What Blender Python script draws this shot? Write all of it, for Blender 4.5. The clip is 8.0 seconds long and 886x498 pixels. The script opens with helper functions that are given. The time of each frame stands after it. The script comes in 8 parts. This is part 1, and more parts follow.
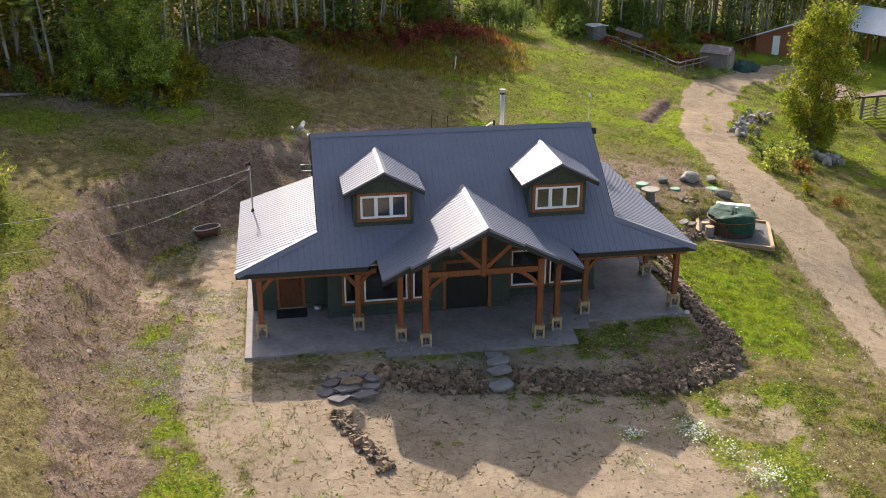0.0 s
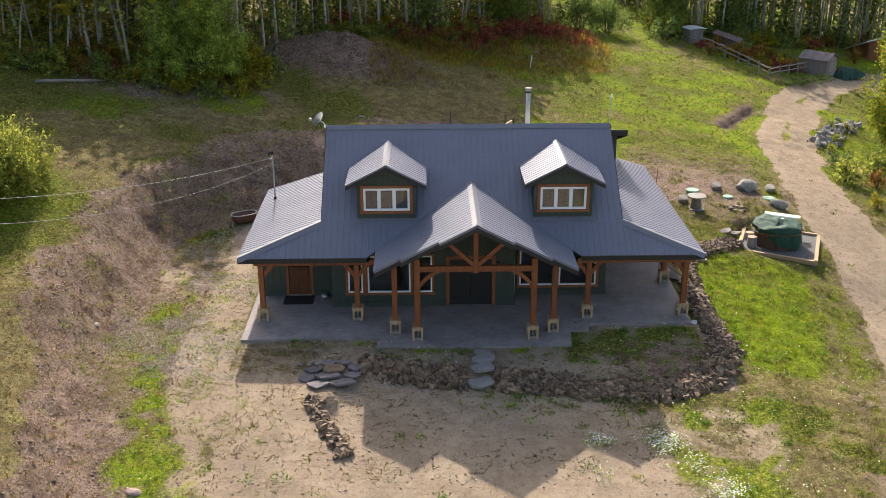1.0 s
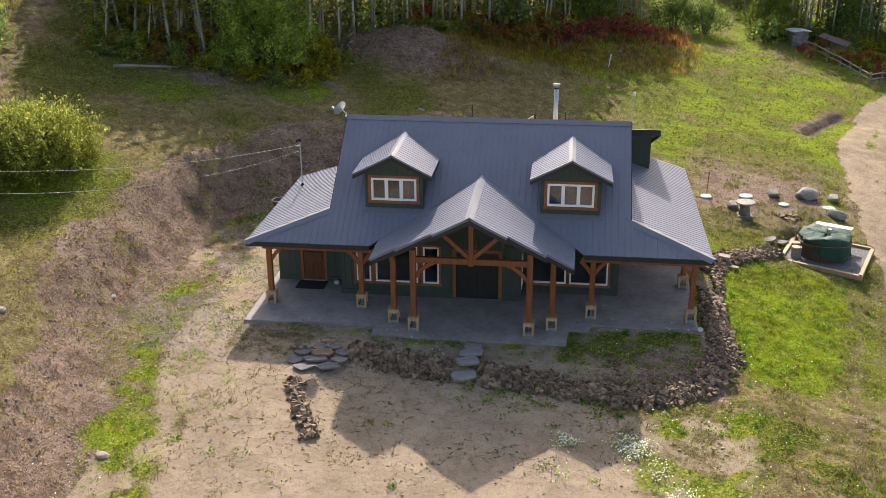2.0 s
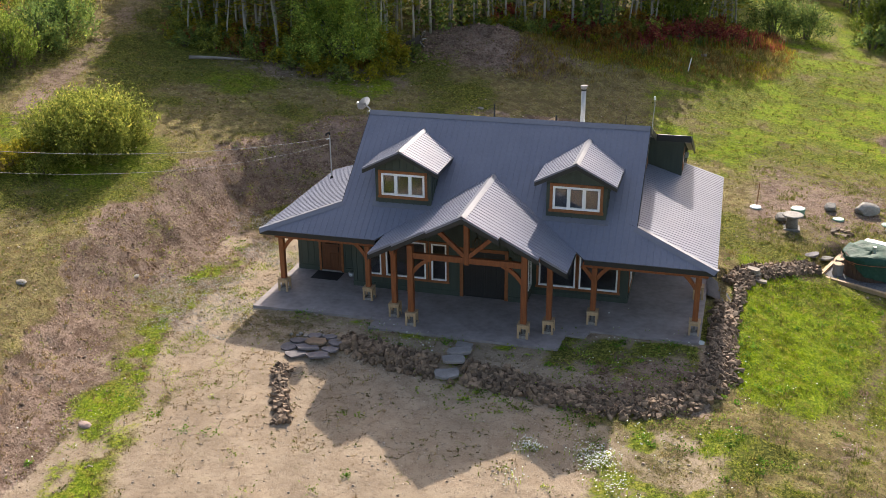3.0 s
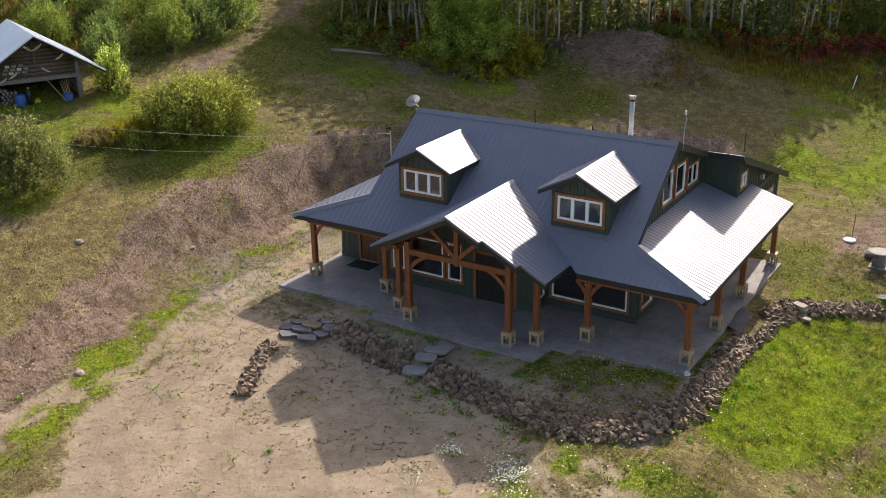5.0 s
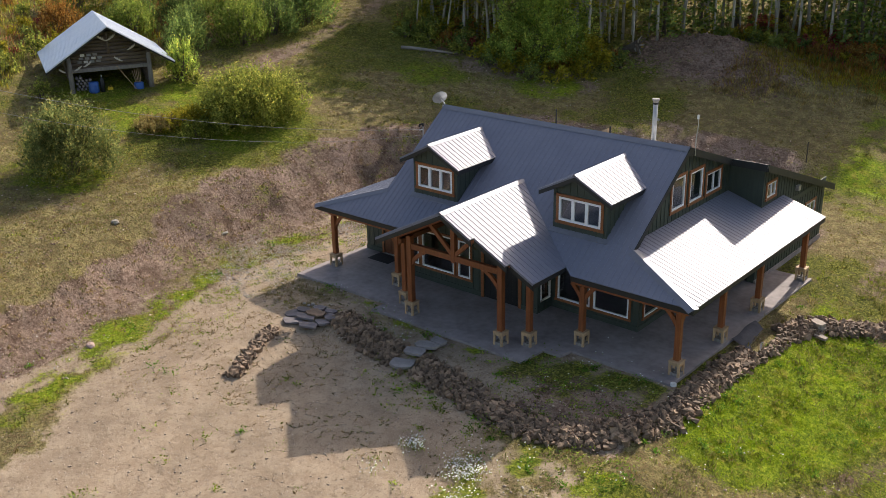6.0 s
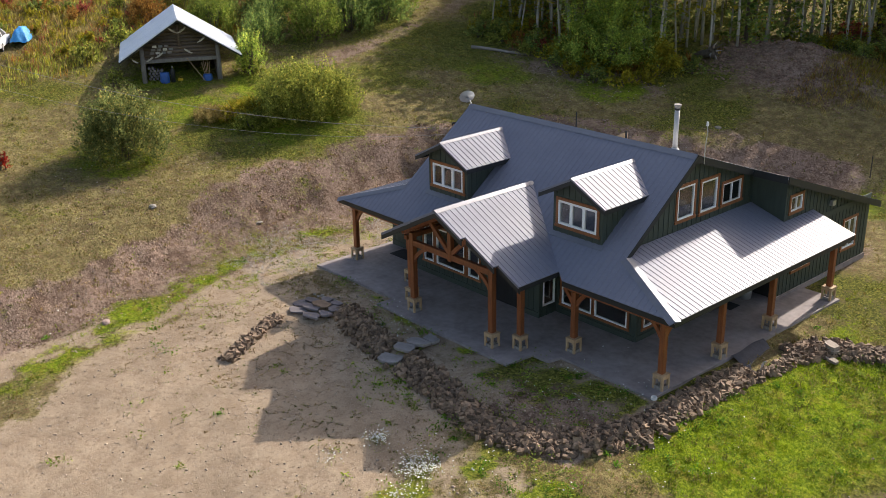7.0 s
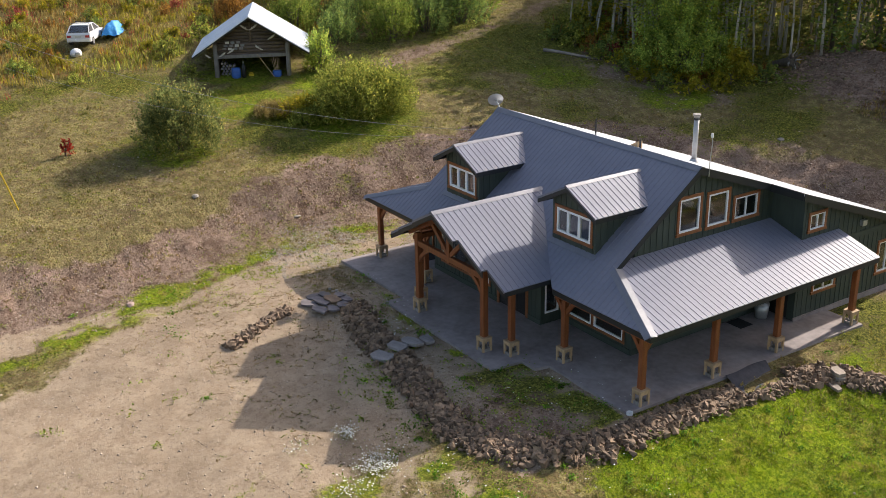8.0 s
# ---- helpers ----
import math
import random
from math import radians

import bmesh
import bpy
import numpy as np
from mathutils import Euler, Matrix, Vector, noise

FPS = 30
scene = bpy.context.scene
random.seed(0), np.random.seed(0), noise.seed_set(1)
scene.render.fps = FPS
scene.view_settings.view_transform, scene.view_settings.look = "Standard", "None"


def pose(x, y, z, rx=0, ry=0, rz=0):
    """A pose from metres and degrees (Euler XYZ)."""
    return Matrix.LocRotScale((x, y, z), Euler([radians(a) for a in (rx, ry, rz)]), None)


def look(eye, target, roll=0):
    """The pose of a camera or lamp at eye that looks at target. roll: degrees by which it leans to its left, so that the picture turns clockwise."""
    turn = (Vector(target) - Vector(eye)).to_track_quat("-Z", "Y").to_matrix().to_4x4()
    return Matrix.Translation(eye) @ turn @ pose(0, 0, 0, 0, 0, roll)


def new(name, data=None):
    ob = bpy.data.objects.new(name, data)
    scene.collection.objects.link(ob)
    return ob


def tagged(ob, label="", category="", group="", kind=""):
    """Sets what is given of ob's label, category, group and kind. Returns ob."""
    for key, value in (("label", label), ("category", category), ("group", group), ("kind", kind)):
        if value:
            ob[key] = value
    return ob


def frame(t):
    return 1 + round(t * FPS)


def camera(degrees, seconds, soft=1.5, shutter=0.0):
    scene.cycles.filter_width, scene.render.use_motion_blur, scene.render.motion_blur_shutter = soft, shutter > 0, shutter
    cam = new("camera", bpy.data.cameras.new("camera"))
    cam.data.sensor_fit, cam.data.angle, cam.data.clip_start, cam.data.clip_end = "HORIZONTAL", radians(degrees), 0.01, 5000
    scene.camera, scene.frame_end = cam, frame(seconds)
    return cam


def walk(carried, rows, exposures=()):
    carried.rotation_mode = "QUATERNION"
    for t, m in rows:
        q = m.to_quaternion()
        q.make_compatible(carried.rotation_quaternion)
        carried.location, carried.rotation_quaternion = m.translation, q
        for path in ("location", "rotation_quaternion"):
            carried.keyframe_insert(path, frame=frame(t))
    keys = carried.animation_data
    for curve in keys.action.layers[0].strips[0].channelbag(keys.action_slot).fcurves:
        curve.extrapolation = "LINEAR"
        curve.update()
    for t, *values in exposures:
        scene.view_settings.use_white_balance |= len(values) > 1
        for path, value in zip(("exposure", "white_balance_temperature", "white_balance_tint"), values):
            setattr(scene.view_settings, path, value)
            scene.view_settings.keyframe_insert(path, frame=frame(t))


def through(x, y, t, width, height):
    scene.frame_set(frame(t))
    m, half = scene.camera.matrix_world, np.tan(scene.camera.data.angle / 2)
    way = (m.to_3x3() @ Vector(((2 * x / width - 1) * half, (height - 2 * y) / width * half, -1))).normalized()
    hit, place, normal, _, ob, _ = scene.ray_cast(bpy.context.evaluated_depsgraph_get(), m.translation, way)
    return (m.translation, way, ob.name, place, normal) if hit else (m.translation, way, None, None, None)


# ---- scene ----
cam = camera(47.5, 8.0, soft=0.55)
PATH = [
    (0, (-7.454, -35.021, 18.156), (-7.153, -33.188, 17.416), 0.0),
    (0.5, (-4.723, -35.473, 18.108), (-4.555, -33.623, 17.367), -0.1),
    (1, (-1.98, -35.739, 18.035), (-1.949, -33.881, 17.295), -0.2),
    (1.5, (0.752, -35.752, 17.927), (0.647, -33.897, 17.186), -0.3),
    (2, (3.472, -35.6, 17.762), (3.23, -33.758, 17.022), -0.4),
    (3.5, (11.365, -33.964, 17.691), (10.73, -32.217, 16.953), -0.7),
    (4, (13.862, -33.046, 17.63), (13.103, -31.347, 16.896), -0.8),
    (4.5, (16.271, -31.912, 17.646), (15.392, -30.271, 16.913), -0.9),
    (6, (22.993, -27.748, 17.354), (21.783, -26.329, 16.632), -1.1),
    (6.5, (24.944, -25.961, 17.13), (23.634, -24.631, 16.413), -1.1),
    (7, (26.791, -24.08, 17.122), (25.389, -22.846, 16.408), -1.1),
    (7.5, (28.544, -22.09, 17.151), (27.055, -20.959, 16.44), -1.2),
    (8, (30.113, -19.994, 17.141), (28.546, -18.973, 16.432), -1.2),
]
walk(cam, [(t, look(eye, target, roll)) for t, eye, target, roll in PATH], [(0, 0.71, 6960, 12), (2, 0.8, 6960, 12), (4, 0.77, 6960, 12), (6, 0.52, 6960, 12), (8, 0.63, 6960, 12)])

# ---- world, sun, exposure ----
SUN_UP, SUN_TURN = 32.6, -6.2
world = bpy.data.worlds.new("sky")
scene.world = world
world.use_nodes = True
_sky = world.node_tree.nodes.new("ShaderNodeTexSky")
_sky.sky_type, _sky.sun_disc = "NISHITA", False
_sky.sun_elevation, _sky.sun_rotation = radians(SUN_UP), radians(SUN_TURN)
_sky.dust_density, _sky.ozone_density = 3.0, 0.4
_back = world.node_tree.nodes["Background"]
_back.inputs["Strength"].default_value = 0.15
world.node_tree.links.new(_sky.outputs[0], _back.inputs[0])
sun = new("sun", bpy.data.lights.new("sun", "SUN"))
sun.data.energy, sun.data.angle, sun.data.color = 4.6, radians(0.6), (1.0, 0.957, 0.90)
_d = Vector((math.sin(radians(SUN_TURN)) * math.cos(radians(SUN_UP)), math.cos(radians(SUN_TURN)) * math.cos(radians(SUN_UP)), math.sin(radians(SUN_UP))))
sun.matrix_world = look(_d * 120, (0, 0, 0))


# ---- materials ----
def nodes_of(name):
    m = bpy.data.materials.new(name)
    m.use_nodes = True
    return m, m.node_tree.nodes, m.node_tree.links, m.node_tree.nodes["Principled BSDF"]


def rgba(c):
    return (c[0], c[1], c[2], 1.0)


def surface(name, dark, light, scale=3.0, rough=0.7, metal=0.0, bump=0.2, fine=40.0, stretch=(1, 1, 1), vary=0.0, spec=0.5, rough_vary=0.1, distance=0.02):
    """A two-scale mottled material in object space; vary: by how much single pieces differ."""
    m, n, l, b = nodes_of(name)
    tc, mp = n.new("ShaderNodeTexCoord"), n.new("ShaderNodeMapping")
    mp.inputs["Scale"].default_value = stretch
    l.new(tc.outputs["Object"], mp.inputs[0])
    a, f = n.new("ShaderNodeTexNoise"), n.new("ShaderNodeTexNoise")
    a.inputs["Scale"].default_value, a.inputs["Detail"].default_value = scale, 5
    f.inputs["Scale"].default_value, f.inputs["Detail"].default_value = fine, 3
    for t in (a, f):
        l.new(mp.outputs[0], t.inputs["Vector"])
    mix = n.new("ShaderNodeMath")
    mix.operation = "MULTIPLY_ADD"
    l.new(f.outputs["Fac"], mix.inputs[0])
    mix.inputs[1].default_value = 0.6
    l.new(a.outputs["Fac"], mix.inputs[2])
    ramp = n.new("ShaderNodeMapRange")
    ramp.inputs["From Min"].default_value, ramp.inputs["From Max"].default_value = 0.5, 1.1
    l.new(mix.outputs[0], ramp.inputs["Value"])
    col = n.new("ShaderNodeMix")
    col.data_type = "RGBA"
    col.inputs["A"].default_value, col.inputs["B"].default_value = rgba(dark), rgba(light)
    l.new(ramp.outputs[0], col.inputs["Factor"])
    out = col.outputs["Result"]
    if vary:
        info, hsv = n.new("ShaderNodeObjectInfo"), n.new("ShaderNodeHueSaturation")
        geo = n.new("ShaderNodeNewGeometry")
        add = n.new("ShaderNodeMath")
        l.new(info.outputs["Random"], add.inputs[0])
        l.new(geo.outputs["Random Per Island"], add.inputs[1])
        fr = n.new("ShaderNodeMath")
        fr.operation = "FRACT"
        l.new(add.outputs[0], fr.inputs[0])
        r = n.new("ShaderNodeMapRange")
        r.inputs["To Min"].default_value, r.inputs["To Max"].default_value = 1 - vary, 1 + vary
        l.new(fr.outputs[0], r.inputs["Value"])
        l.new(r.outputs[0], hsv.inputs["Value"])
        l.new(out, hsv.inputs["Color"])
        out = hsv.outputs["Color"]
    l.new(out, b.inputs["Base Color"])
    b.inputs["Metallic"].default_value = metal
    b.inputs["Specular IOR Level"].default_value = spec
    rr = n.new("ShaderNodeMapRange")
    rr.inputs["To Min"].default_value, rr.inputs["To Max"].default_value = rough - rough_vary, rough + rough_vary
    l.new(a.outputs["Fac"], rr.inputs["Value"])
    l.new(rr.outputs[0], b.inputs["Roughness"])
    if bump:
        bp = n.new("ShaderNodeBump")
        bp.inputs["Strength"].default_value, bp.inputs["Distance"].default_value = bump, distance
        l.new(mix.outputs[0], bp.inputs["Height"])
        l.new(bp.outputs[0], b.inputs["Normal"])
    return m


def leafy(name, dark, light, tip=None, through=0.35):
    """Foliage: each leaf its own shade, lit and shaded clumps painted in by noise, light shining through."""
    m, n, l, b = nodes_of(name)
    geo, info = n.new("ShaderNodeNewGeometry"), n.new("ShaderNodeObjectInfo")
    ramp = n.new("ShaderNodeValToRGB")
    ramp.color_ramp.elements[0].color, ramp.color_ramp.elements[1].color = rgba(dark), rgba(light)
    if tip:
        e = ramp.color_ramp.elements.new(0.82)
        e.color = rgba(light)
        ramp.color_ramp.elements[2].color = rgba(tip)
    l.new(geo.outputs["Random Per Island"], ramp.inputs[0])
    hsv = n.new("ShaderNodeHueSaturation")
    r = n.new("ShaderNodeMapRange")
    r.inputs["To Min"].default_value, r.inputs["To Max"].default_value = 0.8, 1.2
    l.new(info.outputs["Random"], r.inputs["Value"])
    # noise lightens and darkens whole clumps, painting light and shade into the colour
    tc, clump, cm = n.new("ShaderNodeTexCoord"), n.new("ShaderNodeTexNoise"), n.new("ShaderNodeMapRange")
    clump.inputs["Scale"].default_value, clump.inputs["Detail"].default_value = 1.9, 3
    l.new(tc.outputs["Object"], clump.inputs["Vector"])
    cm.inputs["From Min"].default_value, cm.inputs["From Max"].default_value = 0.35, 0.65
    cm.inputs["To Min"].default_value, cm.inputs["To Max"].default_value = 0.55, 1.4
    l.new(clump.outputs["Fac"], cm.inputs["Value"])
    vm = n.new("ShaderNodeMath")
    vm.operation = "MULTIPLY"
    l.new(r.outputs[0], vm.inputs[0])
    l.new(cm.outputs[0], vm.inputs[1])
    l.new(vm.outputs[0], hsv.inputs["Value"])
    l.new(ramp.outputs[0], hsv.inputs["Color"])
    l.new(hsv.outputs[0], b.inputs["Base Color"])
    b.inputs["Roughness"].default_value = 0.6
    b.inputs["Specular IOR Level"].default_value = 0.08
    tr, mx = n.new("ShaderNodeBsdfTranslucent"), n.new("ShaderNodeMixShader")
    l.new(hsv.outputs[0], tr.inputs["Color"])
    mx.inputs[0].default_value = through
    l.new(b.outputs[0], mx.inputs[1])
    l.new(tr.outputs[0], mx.inputs[2])
    l.new(mx.outputs[0], n["Material Output"].inputs["Surface"])
    return m


M = {}
M["roof"] = surface("charcoal steel roofing", (0.158, 0.165, 0.212), (0.196, 0.204, 0.254), 0.6, 0.47, 0.05, 0.04, 9, rough_vary=0.05, spec=0.25)
M["roof_cap"] = surface("charcoal steel trim", (0.16, 0.166, 0.195), (0.2, 0.205, 0.235), 1.5, 0.45, 0.3, 0.03, 12, rough_vary=0.04)
M["fascia"] = surface("near-black fascia paint", (0.012, 0.014, 0.016), (0.022, 0.025, 0.027), 3, 0.5, 0, 0.08, 30)
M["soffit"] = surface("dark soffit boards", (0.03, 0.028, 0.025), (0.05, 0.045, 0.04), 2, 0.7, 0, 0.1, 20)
M["siding"] = surface("dark green board siding", (0.032, 0.045, 0.036), (0.055, 0.073, 0.058), 1.2, 0.6, 0, 0.12, 26, (6, 6, 1))
M["timber"] = surface("orange-stained fir", (0.15, 0.042, 0.014), (0.31, 0.10, 0.032), 2.2, 0.5, 0, 0.25, 22, (5, 5, 0.6), 0.12)
M["raw_wood"] = surface("pale raw lumber", (0.33, 0.215, 0.118), (0.52, 0.365, 0.215), 3, 0.75, 0, 0.2, 30, (3, 3, 1), 0.15)
M["trim"] = surface("cedar-stained window trim", (0.19, 0.062, 0.02), (0.33, 0.12, 0.04), 3, 0.5, 0, 0.15, 25, (3, 3, 3), 0.08)
M["vinyl"] = surface("white vinyl", (0.84, 0.85, 0.86), (0.9, 0.9, 0.9), 2, 0.35, 0, 0.0, 20)
M["door"] = surface("varnished fir door", (0.085, 0.030, 0.013), (0.16, 0.058, 0.024), 2.5, 0.4, 0, 0.15, 24, (5, 5, 0.7))
M["dark_door"] = surface("near-black door paint", (0.010, 0.010, 0.011), (0.02, 0.02, 0.021), 2, 0.45, 0, 0.05, 20)
M["concrete"] = surface("smooth grey concrete", (0.19, 0.162, 0.158), (0.35, 0.304, 0.294), 0.9, 0.8, 0, 0.12, 4, rough_vary=0.12, spec=0.25)
M["pier"] = surface("rough concrete pier", (0.14, 0.13, 0.12), (0.28, 0.265, 0.25), 6, 0.85, 0, 0.4, 40)
M["galv"] = surface("galvanised steel", (0.42, 0.42, 0.42), (0.56, 0.56, 0.555), 5, 0.45, 0.7, 0.05, 40)
M["pipe"] = surface("dulled stove pipe steel", (0.34, 0.335, 0.33), (0.46, 0.455, 0.45), 4, 0.5, 0.55, 0.05, 30)
M["black"] = surface("black rubber", (0.010, 0.010, 0.011), (0.022, 0.022, 0.023), 8, 0.8, 0, 0.3, 90)
M["rock"] = surface("brown fractured rock", (0.084, 0.054, 0.034), (0.275, 0.188, 0.122), 3, 0.85, 0, 0.6, 22, vary=0.48)
M["flag"] = surface("grey-violet flagstone", (0.09, 0.078, 0.083), (0.2, 0.175, 0.178), 2.5, 0.85, 0, 0.5, 18, vary=0.25)
M["boulder"] = surface("grey granite boulder", (0.17, 0.155, 0.138), (0.38, 0.35, 0.31), 2.5, 0.85, 0, 0.6, 14, vary=0.3, distance=0.05)
M["bark_pale"] = surface("pale aspen bark", (0.2, 0.185, 0.162), (0.46, 0.43, 0.38), 2, 0.85, 0, 0.3, 16, (4, 4, 0.8), 0.3)
M["bark"] = surface("grey-brown bark", (0.07, 0.055, 0.042), (0.16, 0.13, 0.10), 3, 0.9, 0, 0.5, 18, (4, 4, 0.7), 0.2)
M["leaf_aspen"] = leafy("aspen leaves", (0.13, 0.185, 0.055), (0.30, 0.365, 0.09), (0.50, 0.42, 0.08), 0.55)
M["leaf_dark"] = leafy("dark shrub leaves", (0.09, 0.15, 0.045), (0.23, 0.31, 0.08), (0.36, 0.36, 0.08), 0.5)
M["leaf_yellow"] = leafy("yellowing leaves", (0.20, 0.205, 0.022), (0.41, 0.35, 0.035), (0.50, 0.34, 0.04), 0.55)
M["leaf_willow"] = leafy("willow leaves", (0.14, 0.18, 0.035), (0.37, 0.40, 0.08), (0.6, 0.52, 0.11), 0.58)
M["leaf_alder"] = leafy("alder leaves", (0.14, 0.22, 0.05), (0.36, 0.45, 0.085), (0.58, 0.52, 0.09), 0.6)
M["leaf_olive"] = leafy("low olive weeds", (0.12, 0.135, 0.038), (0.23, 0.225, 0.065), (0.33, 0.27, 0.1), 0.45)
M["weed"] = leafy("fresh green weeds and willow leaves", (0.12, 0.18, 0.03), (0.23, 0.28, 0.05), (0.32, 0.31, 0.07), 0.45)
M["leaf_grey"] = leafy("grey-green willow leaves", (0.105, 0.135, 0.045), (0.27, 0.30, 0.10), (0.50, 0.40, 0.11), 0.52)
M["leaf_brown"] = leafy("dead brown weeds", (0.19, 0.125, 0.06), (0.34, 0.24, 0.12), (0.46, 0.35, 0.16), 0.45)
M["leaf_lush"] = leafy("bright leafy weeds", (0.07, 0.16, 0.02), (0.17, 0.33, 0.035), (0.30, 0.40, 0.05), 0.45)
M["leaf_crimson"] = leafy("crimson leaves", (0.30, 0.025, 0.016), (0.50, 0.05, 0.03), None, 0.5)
# pale base colour stands in for sun glare on the rear slope
M["glare_steel"] = surface("rear roofing with sun glare in its colour", (0.46, 0.48, 0.52), (0.60, 0.62, 0.66), 0.8, 0.5, 0.2, 0.05, 9)
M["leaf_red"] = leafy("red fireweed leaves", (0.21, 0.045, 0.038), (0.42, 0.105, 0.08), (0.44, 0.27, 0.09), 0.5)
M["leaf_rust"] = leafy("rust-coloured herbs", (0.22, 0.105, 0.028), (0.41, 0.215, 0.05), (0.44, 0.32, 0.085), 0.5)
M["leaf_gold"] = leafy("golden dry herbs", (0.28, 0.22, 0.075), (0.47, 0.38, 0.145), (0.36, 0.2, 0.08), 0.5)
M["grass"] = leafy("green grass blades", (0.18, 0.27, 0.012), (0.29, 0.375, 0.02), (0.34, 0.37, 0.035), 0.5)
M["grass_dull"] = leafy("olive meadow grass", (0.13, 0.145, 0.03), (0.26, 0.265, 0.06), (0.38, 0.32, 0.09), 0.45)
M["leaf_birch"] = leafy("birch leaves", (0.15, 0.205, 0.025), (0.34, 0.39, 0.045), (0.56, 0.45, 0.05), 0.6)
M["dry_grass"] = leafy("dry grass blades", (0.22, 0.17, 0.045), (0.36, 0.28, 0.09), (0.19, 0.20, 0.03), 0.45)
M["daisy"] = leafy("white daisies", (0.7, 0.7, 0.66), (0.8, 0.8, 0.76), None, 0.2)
M["grey_wood"] = surface("weathered grey boards", (0.15, 0.135, 0.125), (0.30, 0.275, 0.255), 2.5, 0.85, 0, 0.3, 24, (4, 4, 1), 0.15)
M["old_wood"] = surface("dark weathered logs", (0.075, 0.055, 0.042), (0.17, 0.13, 0.105), 2.5, 0.9, 0, 0.35, 20, (1, 4, 4), 0.2)
M["red_siding"] = surface("red-brown board siding", (0.20, 0.065, 0.028), (0.30, 0.105, 0.045), 1.5, 0.7, 0, 0.15, 20, (4, 4, 1))
M["white_metal"] = surface("white roofing steel", (0.62, 0.66, 0.72), (0.74, 0.77, 0.82), 0.8, 0.4, 0.2, 0.05, 12)
M["white"] = surface("white paint", (0.72, 0.72, 0.71), (0.82, 0.82, 0.81), 2, 0.5, 0, 0.03, 20)
M["green_tarp"] = surface("dark green tarpaulin", (0.010, 0.045, 0.030), (0.028, 0.08, 0.056), 3, 0.7, 0, 0.6, 9, distance=0.08, spec=0.25)
M["tub_wood"] = surface("dark cedar staves", (0.05, 0.028, 0.018), (0.10, 0.06, 0.04), 3, 0.7, 0, 0.2, 25, (5, 5, 0.6))
M["pad_gravel"] = surface("dark grey pad gravel", (0.05, 0.05, 0.053), (0.19, 0.185, 0.18), 9, 0.9, 0, 0.8, 40)
M["tank_green"] = surface("pale green plastic lid", (0.16, 0.30, 0.22), (0.22, 0.38, 0.28), 3, 0.5, 0, 0.05, 20)
M["blue"] = surface("blue plastic", (0.02, 0.08, 0.30), (0.03, 0.13, 0.42), 4, 0.45, 0, 0.2, 14)
M["blue_tarp"] = surface("bright blue tarpaulin", (0.015, 0.20, 0.52), (0.04, 0.32, 0.68), 4, 0.5, 0, 0.6, 8, distance=0.1)
M["yellow"] = surface("yellow plastic", (0.55, 0.38, 0.02), (0.70, 0.50, 0.03), 4, 0.5, 0, 0.0, 20)
M["car_paint"] = surface("white car paint", (0.66, 0.67, 0.68), (0.74, 0.75, 0.76), 1, 0.25, 0.1, 0.0, 20)
M["red_lamp"] = surface("red lamp plastic", (0.35, 0.02, 0.02), (0.45, 0.03, 0.03), 3, 0.3, 0, 0.0, 20)
M["antler"] = surface("bleached antler", (0.45, 0.42, 0.37), (0.62, 0.59, 0.53), 4, 0.7, 0, 0.2, 20)
M["old_log"] = surface("grey fallen wood", (0.16, 0.135, 0.115), (0.32, 0.285, 0.25), 3, 0.9, 0, 0.3, 16)
M["cable"] = surface("grey cable", (0.16, 0.16, 0.155), (0.24, 0.24, 0.235), 3, 0.6, 0.0, 0.0, 20)
M["brass"] = surface("dark bronze lamp metal", (0.10, 0.07, 0.03), (0.18, 0.13, 0.06), 6, 0.4, 0.8, 0.0, 20)
M["step_stone"] = surface("pale grey step stone", (0.17, 0.152, 0.145), (0.32, 0.292, 0.278), 2.5, 0.85, 0, 0.5, 18, vary=0.15)
M["tan_slab"] = surface("tan split sandstone", (0.2, 0.163, 0.13), (0.36, 0.3, 0.245), 2.5, 0.85, 0, 0.5, 18, vary=0.2)
M["pink_stone"] = surface("pinkish-tan stone", (0.27, 0.185, 0.158), (0.40, 0.29, 0.25), 3, 0.85, 0, 0.4, 14)
M["rusty_tub"] = surface("rusty tub iron", (0.10, 0.04, 0.026), (0.20, 0.085, 0.055), 4, 0.6, 0, 0.2, 20)
M["fieldstone"] = surface("pale broken fieldstone", (0.17, 0.155, 0.14), (0.42, 0.385, 0.35), 3, 0.85, 0, 0.5, 20, vary=0.35)
M["pebble"] = surface("mixed pebbles", (0.30, 0.225, 0.17), (0.52, 0.42, 0.335), 2, 0.9, 0, 0.1, 20, vary=0.4)
M["clod"] = surface("crumbled brown soil", (0.19, 0.122, 0.088), (0.38, 0.268, 0.205), 2, 0.95, 0, 0.2, 20, vary=0.35, spec=0.1)
M["mound"] = surface("dark brown earth", (0.18, 0.112, 0.084), (0.33, 0.222, 0.17), 2, 0.95, 0, 0.2, 20, vary=0.35, spec=0.1)
M["gravel"] = surface("pale grey gravel", (0.34, 0.31, 0.28), (0.58, 0.54, 0.49), 2, 0.9, 0, 0.1, 20, vary=0.3)


def glass_material():
    m, n, l, b = nodes_of("window glass")
    b.inputs["Base Color"].default_value = (0.86, 0.9, 0.9, 1)
    b.inputs["Transmission Weight"].default_value = 1.0
    b.inputs["Roughness"].default_value, b.inputs["IOR"].default_value = 0.015, 1.75
    return m


M["glass"] = glass_material()


